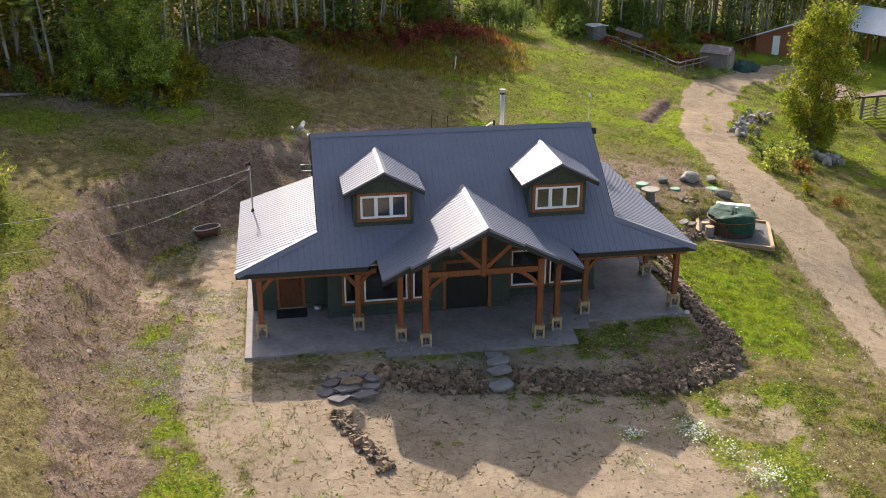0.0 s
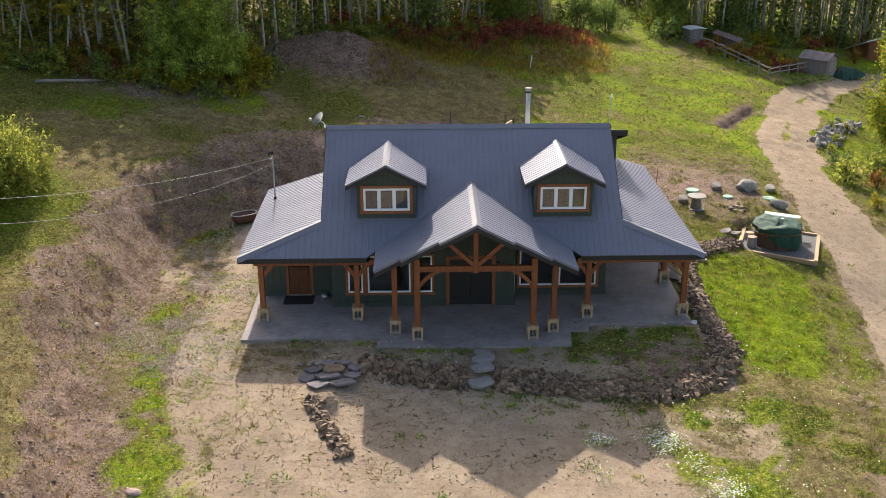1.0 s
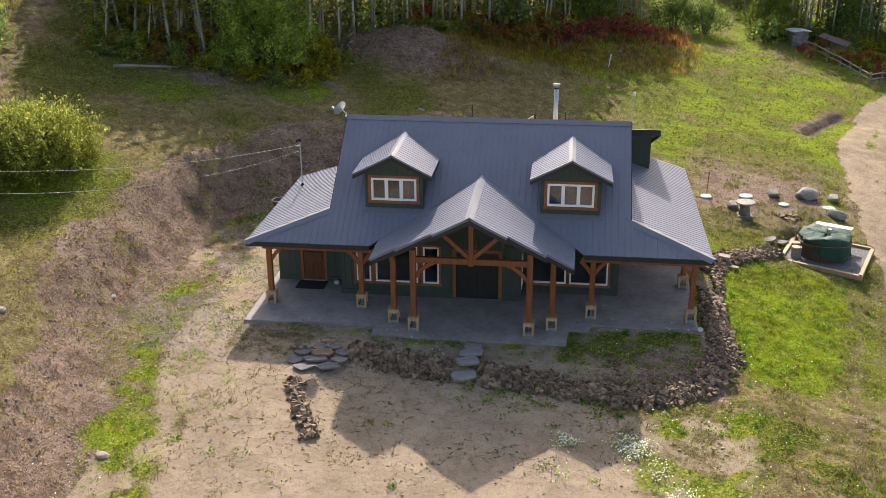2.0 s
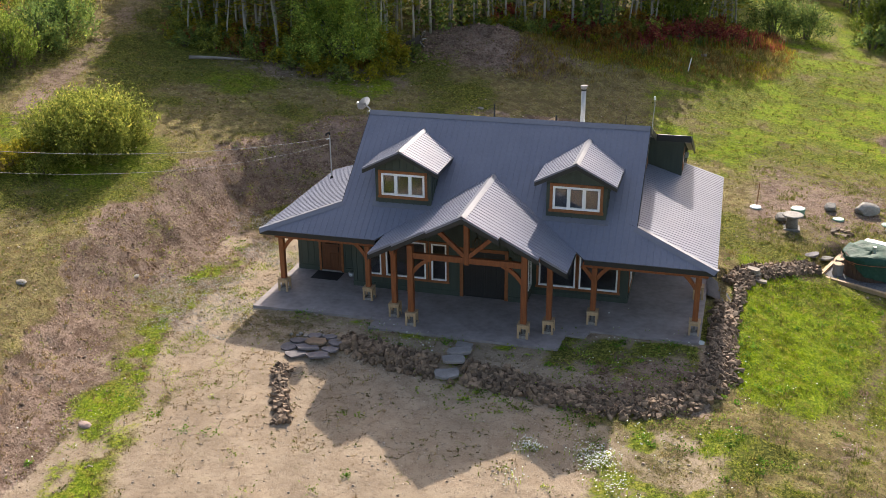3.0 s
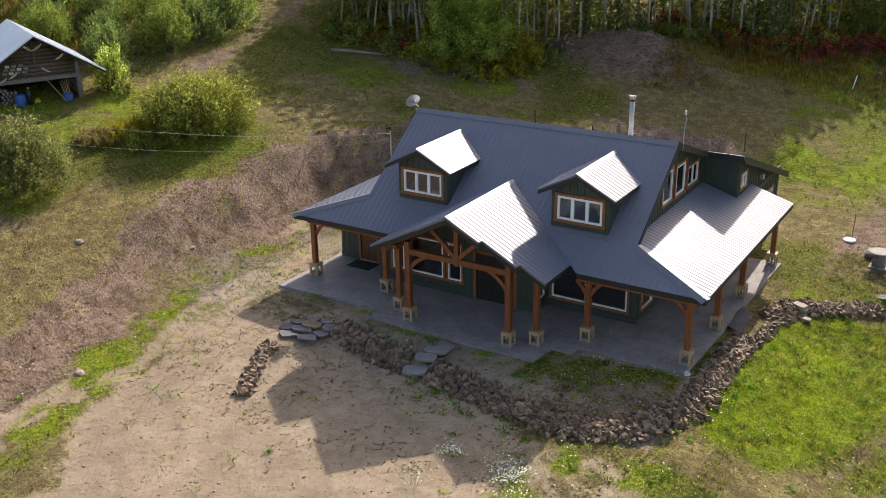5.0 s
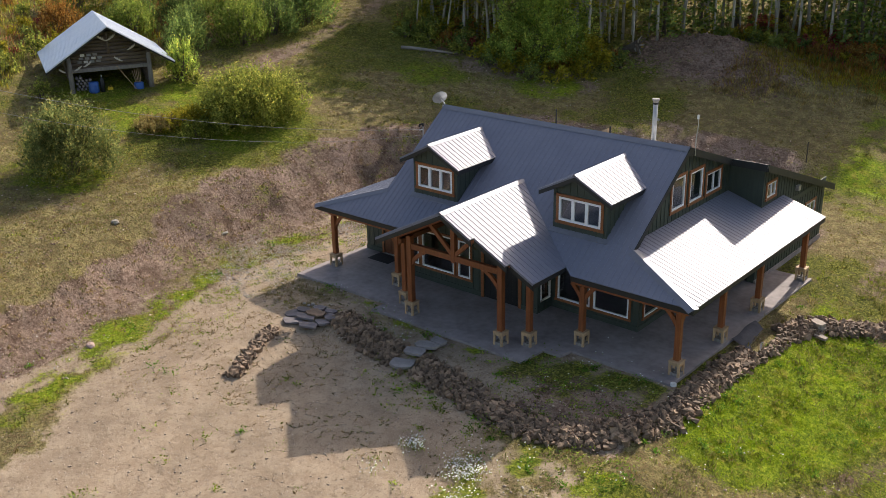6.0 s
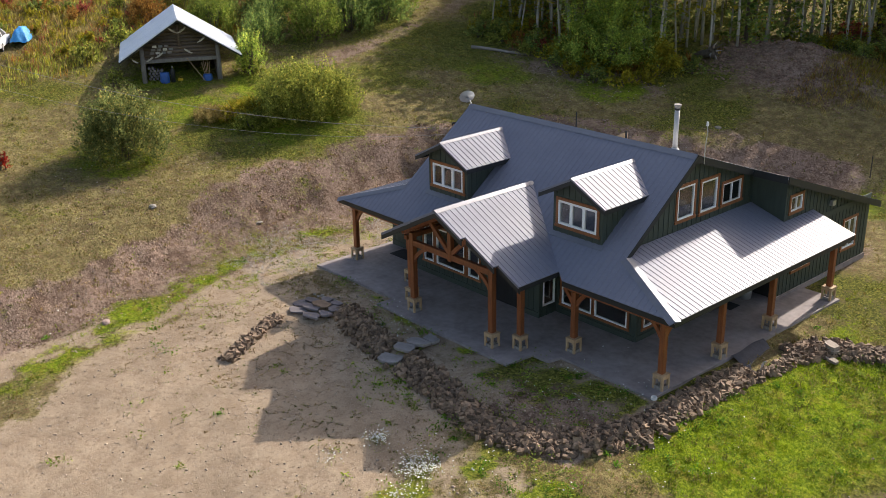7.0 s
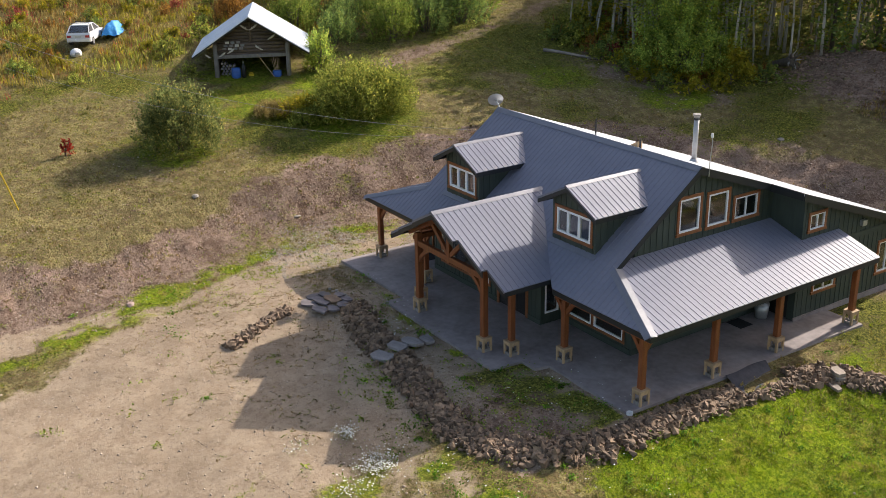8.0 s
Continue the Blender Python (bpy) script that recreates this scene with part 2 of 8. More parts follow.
# ---- geometry helpers ----
class Geo:
    """Collects vertices and faces for one mesh."""

    def __init__(self):
        self.v, self.f, self.starts = [], [], []

    def add(self, verts, faces):
        n = len(self.v)
        self.starts.append((n, len(self.f)))
        self.v += [tuple(p) for p in verts]
        self.f += [tuple(i + n for i in q) for q in faces]
        return self

    def box(self, lo, hi, m=None, c=0.0):
        """A box; c: width of the chamfer on its edges."""
        lo, hi = Vector(lo), Vector(hi)
        if c:
            pts, faces = [], []
            key = {}
            for sx in (0, 1):
                for sy in (0, 1):
                    for sz in (0, 1):
                        s = (sx, sy, sz)
                        corner = Vector([hi[k] if s[k] else lo[k] for k in range(3)])
                        for k in range(3):
                            p = corner.copy()
                            for j in range(3):
                                if j != k:
                                    p[j] += -c if s[j] else c
                            key[s, k] = len(pts)
                            pts.append(p)
            for k in range(3):
                a, b2 = [j for j in range(3) if j != k]
                for side in (0, 1):
                    q = []
                    for u, w in ((0, 0), (1, 0), (1, 1), (0, 1)):
                        s = [0, 0, 0]
                        s[k], s[a], s[b2] = side, u, w
                        q.append(key[tuple(s), k])
                    faces.append(q)
            for k in range(3):
                a, b2 = [j for j in range(3) if j != k]
                for u in (0, 1):
                    for w in (0, 1):
                        q = []
                        for end, order in ((0, (a, b2)), (1, (b2, a))):
                            s = [0, 0, 0]
                            s[k], s[a], s[b2] = end, u, w
                            q += [key[tuple(s), o] for o in order]
                        faces.append(q)
            for s in [(x, y, z) for x in (0, 1) for y in (0, 1) for z in (0, 1)]:
                faces.append([key[s, 0], key[s, 1], key[s, 2]])
        else:
            pts = [Vector((x, y, z)) for x in (lo.x, hi.x) for y in (lo.y, hi.y) for z in (lo.z, hi.z)]
            faces = [(0, 1, 3, 2), (4, 6, 7, 5), (0, 4, 5, 1), (2, 3, 7, 6), (0, 2, 6, 4), (1, 5, 7, 3)]
        if m is not None:
            pts = [m @ p for p in pts]
        return self.add(pts, faces)

    def beam(self, p, q, w, h, c=0.0, up=(0, 0, 1)):
        """A square bar from p to q, w wide and h deep."""
        p, q = Vector(p), Vector(q)
        z = (q - p).normalized()
        x = z.cross(Vector(up))
        x = x.normalized() if x.length > 1e-4 else Vector((1, 0, 0))
        y = z.cross(x)
        m = Matrix((x, y, z)).transposed().to_4x4()
        m.translation = p
        return self.box((-w / 2, -h / 2, 0), (w / 2, h / 2, (q - p).length), m, c)

    def tube(self, pts, radii, n=8, caps=True):
        pts = [Vector(p) for p in pts]
        if not isinstance(radii, (list, tuple)):
            radii = [radii] * len(pts)
        base, ref = len(self.v), None
        for i, (p, r) in enumerate(zip(pts, radii)):
            d = (pts[min(i + 1, len(pts) - 1)] - pts[max(i - 1, 0)]).normalized()
            x = d.cross(Vector((0, 0, 1)) if abs(d.z) < 0.9 else Vector((1, 0, 0))).normalized() if ref is None else (ref - d * ref.dot(d)).normalized()
            ref = x
            y = d.cross(x)
            self.v += [tuple(p + (x * math.cos(2 * math.pi * k / n) + y * math.sin(2 * math.pi * k / n)) * r) for k in range(n)]
        for i in range(len(pts) - 1):
            for k in range(n):
                a, b2 = base + i * n + k, base + i * n + (k + 1) % n
                self.f.append((a, b2, b2 + n, a + n))
        if caps:
            self.f.append(tuple(base + k for k in range(n))[::-1])
            self.f.append(tuple(base + (len(pts) - 1) * n + k for k in range(n)))
        return self

    def slab(self, poly, depth):
        """A flat polygon given a thickness along depth (a vector)."""
        n, depth = len(poly), Vector(depth)
        top = [Vector(p) for p in poly]
        faces = [tuple(range(n)), tuple(range(2 * n - 1, n - 1, -1))] + [(i, (i + 1) % n, n + (i + 1) % n, n + i) for i in range(n)]
        return self.add(top + [p + depth for p in top], faces)

    def mesh(self, name, smooth=False):
        me = bpy.data.meshes.new(name)
        me.from_pydata(self.v, [], self.f)
        if smooth:
            me.shade_smooth()
        me.update()
        return me


def part(name, geo, material, parent=None, label="", smooth=False, m=None):
    me = geo.mesh(name, smooth) if isinstance(geo, Geo) else geo
    if not me.materials:
        me.materials.append(material)
    ob = new(name, me)
    if parent is not None:
        ob.parent = parent
    if m is not None:
        ob.matrix_basis = m
    return tagged(ob, label)


def part_each(name, geo, material, parent=None, label=""):
    """Every piece that went into geo as a part of its own."""
    ends = geo.starts[1:] + [(len(geo.v), len(geo.f))]
    for (v0, f0), (v1, f1) in zip(geo.starts, ends):
        g = Geo().add(geo.v[v0:v1], [tuple(i - v0 for i in q) for q in geo.f[f0:f1]])
        part(name, g, material, parent, label)


def welded(geo, name, material, parent, label=""):
    """A part whose touching pieces are joined into one shell."""
    me = geo.mesh(name)
    bm = bmesh.new()
    bm.from_mesh(me)
    bmesh.ops.remove_doubles(bm, verts=bm.verts, dist=0.0005)
    bm.to_mesh(me)
    bm.free()
    return part(name, me, material, parent, label)


def thing(name, label, category, at=None, group="", kind=""):
    ob = new(name)
    if at is not None:
        ob.matrix_basis = at
    return tagged(ob, label, category, group, kind)


# ---- value noise and shapes for the ground ----
_table = np.random.RandomState(7).rand(256, 256)


def vnoise(x, y, scale, seed=0):
    u, v = np.asarray(x, float) / scale + 37.3 * seed, np.asarray(y, float) / scale + 11.7 * seed
    i, j = np.floor(u).astype(int), np.floor(v).astype(int)
    fx, fy = u - i, v - j
    fx, fy = fx * fx * (3 - 2 * fx), fy * fy * (3 - 2 * fy)
    t = lambda a, b: _table[a % 256, b % 256]
    return (t(i, j) * (1 - fx) + t(i + 1, j) * fx) * (1 - fy) + (t(i, j + 1) * (1 - fx) + t(i + 1, j + 1) * fx) * fy


def fnoise(x, y, scale, seed=0, octaves=3):
    return sum(vnoise(x, y, scale / 2**k, seed + k) / 2**k for k in range(octaves)) / sum(1 / 2**k for k in range(octaves))


def ease(t):
    t = np.clip(t, 0, 1)
    return t * t * (3 - 2 * t)


def pos(a):
    return np.maximum(0, a)


def line_distance(x, y, line):
    best = np.full(np.shape(x), 1e9)
    for (ax, ay), (bx, by) in zip(line[:-1], line[1:]):
        dx, dy = bx - ax, by - ay
        t = np.clip(((x - ax) * dx + (y - ay) * dy) / (dx * dx + dy * dy), 0, 1)
        best = np.minimum(best, np.hypot(x - ax - t * dx, y - ay - t * dy))
    return best


ROAD = [(14.5, -26), (16.5, -12), (18.6, 0), (20.4, 10), (21.4, 20), (22.2, 28), (24.2, 35), (27.5, 42.5), (32.5, 50), (39, 56), (52, 62)]
TRAIL = [(-27.5, 10), (-29.2, 13.5), (-30.4, 18), (-31.8, 24.2), (-35, 34.5), (-42, 50), (-50, 64)]


def bank(x, y):
    """0 on the levelled yard, 1 above the cut bank round its west and north."""
    d1 = pos(-13.7 + 0.3 * np.clip(-2 - y, 0, 13) - x) / (3.9 + 0.12 * np.clip(-y, 0, 15))
    d2 = pos(y - (20 + 0.9 * np.minimum(0, x + 4) + 0.3 * pos(x + 4))) / 7
    return np.hypot(d1, d2)


def scarp(x, y):
    """The little cut beside the road: how far the ground drops there, and its bare face."""
    u, d = ((x - 18.7) * 0.57 + (y - 33.9) * 0.82) / 8.7, (x - 18.7) * 0.82 - (y - 33.9) * 0.57 + 0.5 * (fnoise(x, y, 1.5, 41) - 0.5)
    window = ease(u / 0.12) * ease((1.02 - u) / 0.25)
    return 0.4 * window * ease((d + 0.25) / 0.5) * ease((3.2 - d) / 3.0), window * np.exp(-((d + 0.1) / 0.55) ** 2)


def height(x, y, rough=True):
    x, y = np.asarray(x, float), np.asarray(y, float)
    far = np.hypot(x, y - 15)
    cx, cy = np.clip(x, -60, 60), np.clip(y, -45, 80)
    s = ease(bank(cx, cy))
    e, e2 = pos(cx - 10), pos(cx - 17)
    low = -0.10 - 0.05 * pos(-cy - 2) - 0.239 * e * np.exp(-(((cy - 2) / 14) ** 2)) - 0.049 * e * ease((cy - 8) / 20) - 0.097 * e2 - 0.026 * pos(-cy - 10)
    low = low - 0.2 * ease((-2.3 - cy) / 1.1) * ease((cx + 6.5) / 2) * ease((10.5 - cx) / 1.5) - 0.2 * ease((cx - 9.2) / 0.9) * ease((cy + 4) / 2) * ease((11 - cy) / 3)
    u, v, w = cx / 20, cy / 20, pos(cx - 2) / 20
    high = -0.412 - 2.727 * u + 1.199 * v + 0.082 * u * u + 0.142 * v * v + 0.038 * u * v + 0.307 * w - 0.255 * w * v - 1.389 * pos(cy - 50) / 20
    high = high + 0.35 * np.exp(-(((cx - 1) / 7) ** 2 + ((cy - 37) / 6) ** 2)) + 0.5 * np.exp(-(((cx - 5) / 7) ** 2 + ((cy - 50) / 6) ** 2)) + 0.5 * np.exp(-(((cx + 21) / 3.5) ** 2 + ((cy - 10) / 4) ** 2))
    z = low * (1 - s) + high * s
    z = z + 1.75 * np.exp(-np.sqrt(0.02 + ((cx + 7.8) / 4.5) ** 2 + ((cy - 39.2) / 3.2) ** 2) ** 1.6) * (0.7 + 0.6 * fnoise(cx, cy, 1.1, 23))
    z = z + 0.03 * pos(far - 75)
    z = z - scarp(cx, cy)[0]
    level = ease((2.9 - np.hypot(x - 16.3, y - 12.75)) / 0.8)
    z = z * (1 - level) - 1.2 * level
    if rough:
        cut = np.exp(-(((s - 0.5) / 0.3) ** 2))
        bumpy = 0.06 + 0.42 * cut
        z = z + bumpy * (fnoise(x, y, 1.3, 3) - 0.5) * (1 - 0.75 * np.exp(-(line_distance(x, y, ROAD) / 2.5) ** 4)) + 0.22 * s * (fnoise(x, y, 5.0, 5) - 0.5) + 0.24 * cut * (vnoise(x, y, 0.75, 9) - 0.5)
    return z


def ground_z(x, y):
    return float(height(np.array([x]), np.array([y]))[0])


# ---- ground ----
def ticks(lo, hi, fine_lo, fine_hi, step):
    a = list(np.arange(fine_lo, fine_hi, step))
    out, s = [], step
    p = fine_hi
    while p < hi:
        out.append(p)
        s *= 1.12
        p += s
    pre, s, p = [], step, fine_lo
    while p > lo:
        s *= 1.12
        p -= s
        pre.append(p)
    return np.array(pre[::-1] + a + out + [hi])


def covers(x, y):
    """How much sand, bare soil, grass and fresh lawn lie at a place."""
    n1, n2, n3 = fnoise(x, y, 6, 11), fnoise(x, y, 2.2, 14), fnoise(x, y, 0.9, 17)
    wob = (n1 - 0.5) * 3 + (n2 - 0.5) * 1.5
    s = bank(x, y)
    yard = ease((-1.5 - y + wob * 0.4) / 1.5) * ease((7.0 + 0.25 * (-y - 4) - x + wob) / 3.5) * ease((x + 13.0 - 0.35 * np.clip(-y - 3, 0, 12) + wob * 1.3 + (n3 - 0.5) * 2) / 3.2)
    left = ease((x + 12.0 + wob * 0.5) / 0.8) * ease((-9.2 - x) / 0.5) * ease((16 - y + wob) / 4)
    plot = ease((x + 9.6) / 0.4) * ease((9.7 - x) / 0.5) * ease((1.4 - y) / 0.3) * ease((y + 4.4) / 1.0)
    apron0 = ease((0.2 - s) / 0.15) * ease((-9.4 - x) / 0.6) * ease((x + 17) / 1.5) * ease((12 - y) / 4)
    fore = ease((x - 4.0) / 2) * ease((13.2 + 0.3 * y - x + wob * 0.4) / 1.5) * ease((-4.2 - y) / 1.0)
    road_d = line_distance(x, y, ROAD) + wob * 0.3 + (n3 - 0.5) * 0.8
    road = ease((2.3 - road_d) / 0.7) * (1 - 0.6 * ease((0.55 - np.abs(road_d)) / 0.4) * ease((n2 - 0.45) / 0.2))
    trail = ease((1.5 - line_distance(x, y, TRAIL) - wob * 0.25) / 1.0) * (0.6 + 0.8 * (n2 - 0.45))
    lot = ease((8.5 - np.hypot(x - 40, (y - 52)) + wob) / 4)
    sand = np.clip(np.maximum.reduce([yard * (0.85 + 0.5 * (n2 - 0.5)), left * 0.9, road, trail * 0.3, lot * 0.8, plot * (0.62 + 0.8 * (n2 - 0.5) - 0.2 * ease((x - 2) / 2)), fore * (0.55 + 1.2 * (n2 - 0.5)), apron0 * (0.42 + 0.9 * (n2 - 0.5))]), 0, 1)
    upper = 1.25 + 0.7 * (n1 - 0.5) + 0.8 * (n2 - 0.5) - 0.35 * ease((2 - y) / 7)
    ring = ease((s - 0.02) / 0.12) * ease((upper - s) / 0.3) * ease((6 - x + wob * 2) / 6)
    apron = ease((0.25 - s) / 0.15) * ease((-9.4 - x) / 0.6) * ease((x + 17) / 1.5) * ease((12 - y) / 4)
    mound = np.exp(-(((x + 8.0) / 6.4) ** 4 + ((y - 38.6) / 5.0) ** 4)) * (0.8 + 0.6 * (n2 - 0.3))
    strip = 0.8 * np.exp(-(((y - 27.5 + 0.0 * x) / 3.0) ** 2)) * ease((-10 - x) / 3) * ease((x + 26) / 3)
    back = ease((y - 14) / 3) * ease((22 - y) / 3) * ease((9 - x) / 3) * ease((x + 12) / 2)
    slope = ease((x - 13.9 - 0.3 * np.clip(y, -12, 5) + wob * 0.4) / 1.2) * ease((22.5 - x + wob) / 2) * ease((14 - y) / 6) * (0.45 + 0.9 * (n2 - 0.35) + 0.5 * (n3 - 0.5))
    cutting = scarp(x, y)[1]
    thin = ease((-13 - x) / 2) * ease((4 - y + wob) / 5) * ease((x + 30 + wob * 2) / 8) * (0.16 + 0.9 * (n2 - 0.45) + 0.6 * (n3 - 0.5))
    worn = ease((x - 9.5) / 2) * ease((21 - x + wob) / 3) * ease((y - 13.0 + wob) / 2) * ease((30 - y) / 5)
    soil = np.clip(np.maximum.reduce([plot * (0.4 + 0.3 * ease((x - 1) / 3)), worn * (0.62 + 1.2 * (n2 - 0.5) + 0.7 * (n3 - 0.5)), thin, apron * (0.55 + 0.7 * (n2 - 0.5)), trail * 0.85, ring * (0.82 + 0.8 * (n2 - 0.42)), mound, strip * (0.5 + n2), back * 0.8, slope, cutting]), 0, 1)
    lawn = ease((x - 9.7 + wob * 0.25) / 0.8) * ease((14.3 + 0.3 * y - x + wob * 0.3) / 1.0) * ease((y + 4.2 + wob) / 3) * ease((12.5 - y + wob * 0.5 - 0.35 * (x - 10)) / 2) * (0.85 + 0.5 * (n2 - 0.5))
    green = ease((n1 - 0.35) / 0.3) * 0.5 + 0.35 * n2 + 0.4 * (n3 - 0.5)
    clear = ease((x - 1 + wob) / 5) * ease((y - 20) / 5) * ease((100 - y) / 6)
    green = np.maximum(green, (1 - 0.5 * worn) * clear * (0.66 + 0.7 * (n1 - 0.4) + 0.9 * (n2 - 0.5) + 0.9 * (n3 - 0.5)))
    foot = np.exp(-(((x + 12.7 - 0.3 * np.clip(-2 - y, 0, 13) + wob * 0.3) / (0.55 + 0.9 * n1 + 0.5 * ease((-5 - y) / 4))) ** 2)) * ease((7 - y) / 4) * (0.66 + 1.8 * (n2 - 0.5) + 1.5 * (n3 - 0.5))
    bed = ease((x - 2.5) / 1.5) * ease((9.2 - x) / 0.6) * ease((1.2 - y) / 0.3) * ease((y + 2.4) / 0.6) * (0.46 + 1.2 * (n3 - 0.48) + 0.5 * (n2 - 0.5))
    front = ease((x - 4.8 - 0.15 * (y + 6) + wob) / 3) * ease((-3.9 - y) / 1.2) * (0.30 + 1.7 * (n2 - 0.47) + 2.2 * (n3 - 0.5))
    verge = np.exp(-(((road_d - 3.2) / 0.9) ** 2)) * (0.55 + 0.9 * (n2 - 0.45))
    edge = np.exp(-(((y + 0.3 + 0.6 * ease((x + 4.2) / 0.3)) / 0.4) ** 2)) * ease((x + 7.8) / 0.6) * ease((2.2 - x) / 0.5) * (0.4 + 1.4 * (n3 - 0.42))
    lush = np.zeros_like(n1)
    for cx, cy, cr in ((-22.0, 7.6, 3.9), (-23.6, -2.6, 3.0), (-33.0, 5.5, 3.5), (-28.0, 4.0, 4.2), (-28.5, 9.0, 3.0), (-14, 26.5, 3.0), (-21, 22.5, 2.6)):
        lush = np.maximum(lush, np.exp(-(((x - cx) ** 2 + (y - cy) ** 2) / cr**2) ** 2) * (0.75 + 0.9 * (n3 - 0.5)))
    green = green + 0.05 * ease((y - 14) / 3) * ease((-13 - x) / 2) + 0.14 * ease((-16 - x) / 3) * ease((14 - y) / 3)
    grass = np.clip(np.maximum.reduce([lush, (green + 0.12 * soil + 0.5 * soil * (n3 - 0.5)) * (1 - 0.95 * sand) * (1 - 0.6 * soil) * (1 - plot), foot, bed, front, verge * (1 - road), lawn, edge]), 0, 1)
    grass = grass * (1 - 0.9 * np.clip(1.3 * cutting, 0, 1))
    sand = sand * (1 - np.clip(np.maximum.reduce([foot, lawn, front * 0.3]), 0, 1) * 0.8)
    grass = grass * (1 - 0.5 * ease((-34 - x) / 6))
    fresh = np.clip(np.maximum.reduce([lush * 0.6, lawn * (0.75 + 0.5 * (n3 - 0.5)), foot * 0.75, (1 - 0.6 * worn) * clear * (0.27 + 0.5 * ease((n2 - 0.5) / 0.12)), edge * 0.8, front * 0.4 * ease((13 + 0.3 * y - x) / 2), verge * 0.5, bed * 0.04]), 0, 1)
    return sand, soil, grass, fresh


def ground_material():
    m, n, l, b = nodes_of("ground of sand, soil and grass")
    at = n.new("ShaderNodeVertexColor")
    at.layer_name = "cover"
    sep = n.new("ShaderNodeSeparateColor")
    l.new(at.outputs["Color"], sep.inputs[0])
    tc = n.new("ShaderNodeTexCoord")

    def noise_at(scale, detail=4, rough=0.6):
        t = n.new("ShaderNodeTexNoise")
        t.inputs["Scale"].default_value, t.inputs["Detail"].default_value, t.inputs["Roughness"].default_value = scale, detail, rough
        l.new(tc.outputs["Object"], t.inputs["Vector"])
        return t.outputs["Fac"]

    def math_node(op, a, c, d=None):
        k = n.new("ShaderNodeMath")
        k.operation = op
        for i, v in enumerate((a, c, d)):
            if v is None:
                continue
            if isinstance(v, (int, float)):
                k.inputs[i].default_value = v
            else:
                l.new(v, k.inputs[i])
        return k.outputs[0]

    def mix(f, a, c):
        k = n.new("ShaderNodeMix")
        k.data_type = "RGBA"
        for v, s in ((f, "Factor"), (a, "A"), (c, "B")):
            if isinstance(v, tuple):
                k.inputs[s].default_value = rgba(v)
            elif isinstance(v, (int, float)):
                k.inputs[s].default_value = v
            else:
                l.new(v, k.inputs[s])
        return k.outputs["Result"]

    def step(v, lo, hi):
        k = n.new("ShaderNodeMapRange")
        k.interpolation_type = "SMOOTHSTEP"
        k.inputs["From Min"].default_value, k.inputs["From Max"].default_value = lo, hi
        l.new(v, k.inputs["Value"])
        return k.outputs[0]

    big, mid, small, tiny = noise_at(0.35), noise_at(1.6, 5), noise_at(6, 5, 0.75), noise_at(20, 4, 0.75)
    vor = n.new("ShaderNodeTexVoronoi")
    vor.inputs["Scale"].default_value = 14
    l.new(tc.outputs["Object"], vor.inputs["Vector"])
    pebble = step(vor.outputs["Distance"], 0.30, 0.12)
    vsel = n.new("ShaderNodeSeparateColor")
    l.new(vor.outputs["Color"], vsel.inputs[0])
    pebble = math_node("MULTIPLY", pebble, step(vsel.outputs[0], 0.72, 0.8))

    def wobbled(mask, amount):
        w = math_node("MULTIPLY_ADD", math_node("SUBTRACT", small, 0.5), amount, mask)
        w = math_node("MULTIPLY_ADD", math_node("SUBTRACT", mid, 0.5), amount * 0.9, w)
        return math_node("MULTIPLY_ADD", math_node("SUBTRACT", tiny, 0.5), amount * 0.6, w)

    grit, tuft = noise_at(48, 2, 0.7), noise_at(9, 4, 0.7)
    sand_c = mix(step(mid, 0.35, 0.65), (0.30, 0.225, 0.156), (0.385, 0.30, 0.212))
    sand_c = mix(step(small, 0.34, 0.48), (0.215, 0.157, 0.106), sand_c)
    sand_c = mix(step(tiny, 0.32, 0.44), (0.2, 0.147, 0.106), sand_c)
    sand_c = mix(step(grit, 0.56, 0.70), sand_c, (0.50, 0.40, 0.29))
    soil_c = mix(step(mid, 0.4, 0.6), (0.20, 0.132, 0.098), (0.335, 0.24, 0.185))
    soil_c = mix(step(small, 0.46, 0.62), soil_c, (0.365, 0.265, 0.205))
    soil_c = mix(step(tuft, 0.34, 0.47), (0.11, 0.072, 0.048), soil_c)
    soil_c = mix(step(tiny, 0.33, 0.46), (0.07, 0.045, 0.03), soil_c)
    patch = noise_at(0.75, 5, 0.65)
    soil_c = mix(math_node("MULTIPLY", step(patch, 0.54, 0.64), 0.5), soil_c, (0.40, 0.285, 0.23))
    soil_c = mix(math_node("MULTIPLY", step(patch, 0.47, 0.37), 0.6), soil_c, (0.125, 0.078, 0.052))
    dry_c = mix(step(mid, 0.4, 0.6), (0.20, 0.158, 0.07), (0.36, 0.30, 0.128))
    dry_c = mix(step(small, 0.5, 0.62), dry_c, (0.22, 0.135, 0.075))
    dry_c = mix(step(tuft, 0.38, 0.5), (0.13, 0.118, 0.042), dry_c)
    dry_c = mix(step(tiny, 0.36, 0.48), (0.105, 0.085, 0.035), dry_c)
    green_c = mix(step(small, 0.42, 0.6), (0.13, 0.132, 0.028), (0.33, 0.315, 0.06))
    green_c = mix(step(tuft, 0.40, 0.54), (0.05, 0.07, 0.01), green_c)
    green_c = mix(step(tiny, 0.38, 0.52), (0.045, 0.06, 0.008), green_c)
    fresh_c = mix(step(small, 0.42, 0.6), (0.16, 0.26, 0.008), (0.32, 0.42, 0.016))
    fresh_c = mix(step(mid, 0.5, 0.66), fresh_c, (0.35, 0.33, 0.04))
    fresh_c = mix(step(tuft, 0.34, 0.44), (0.09, 0.155, 0.008), fresh_c)
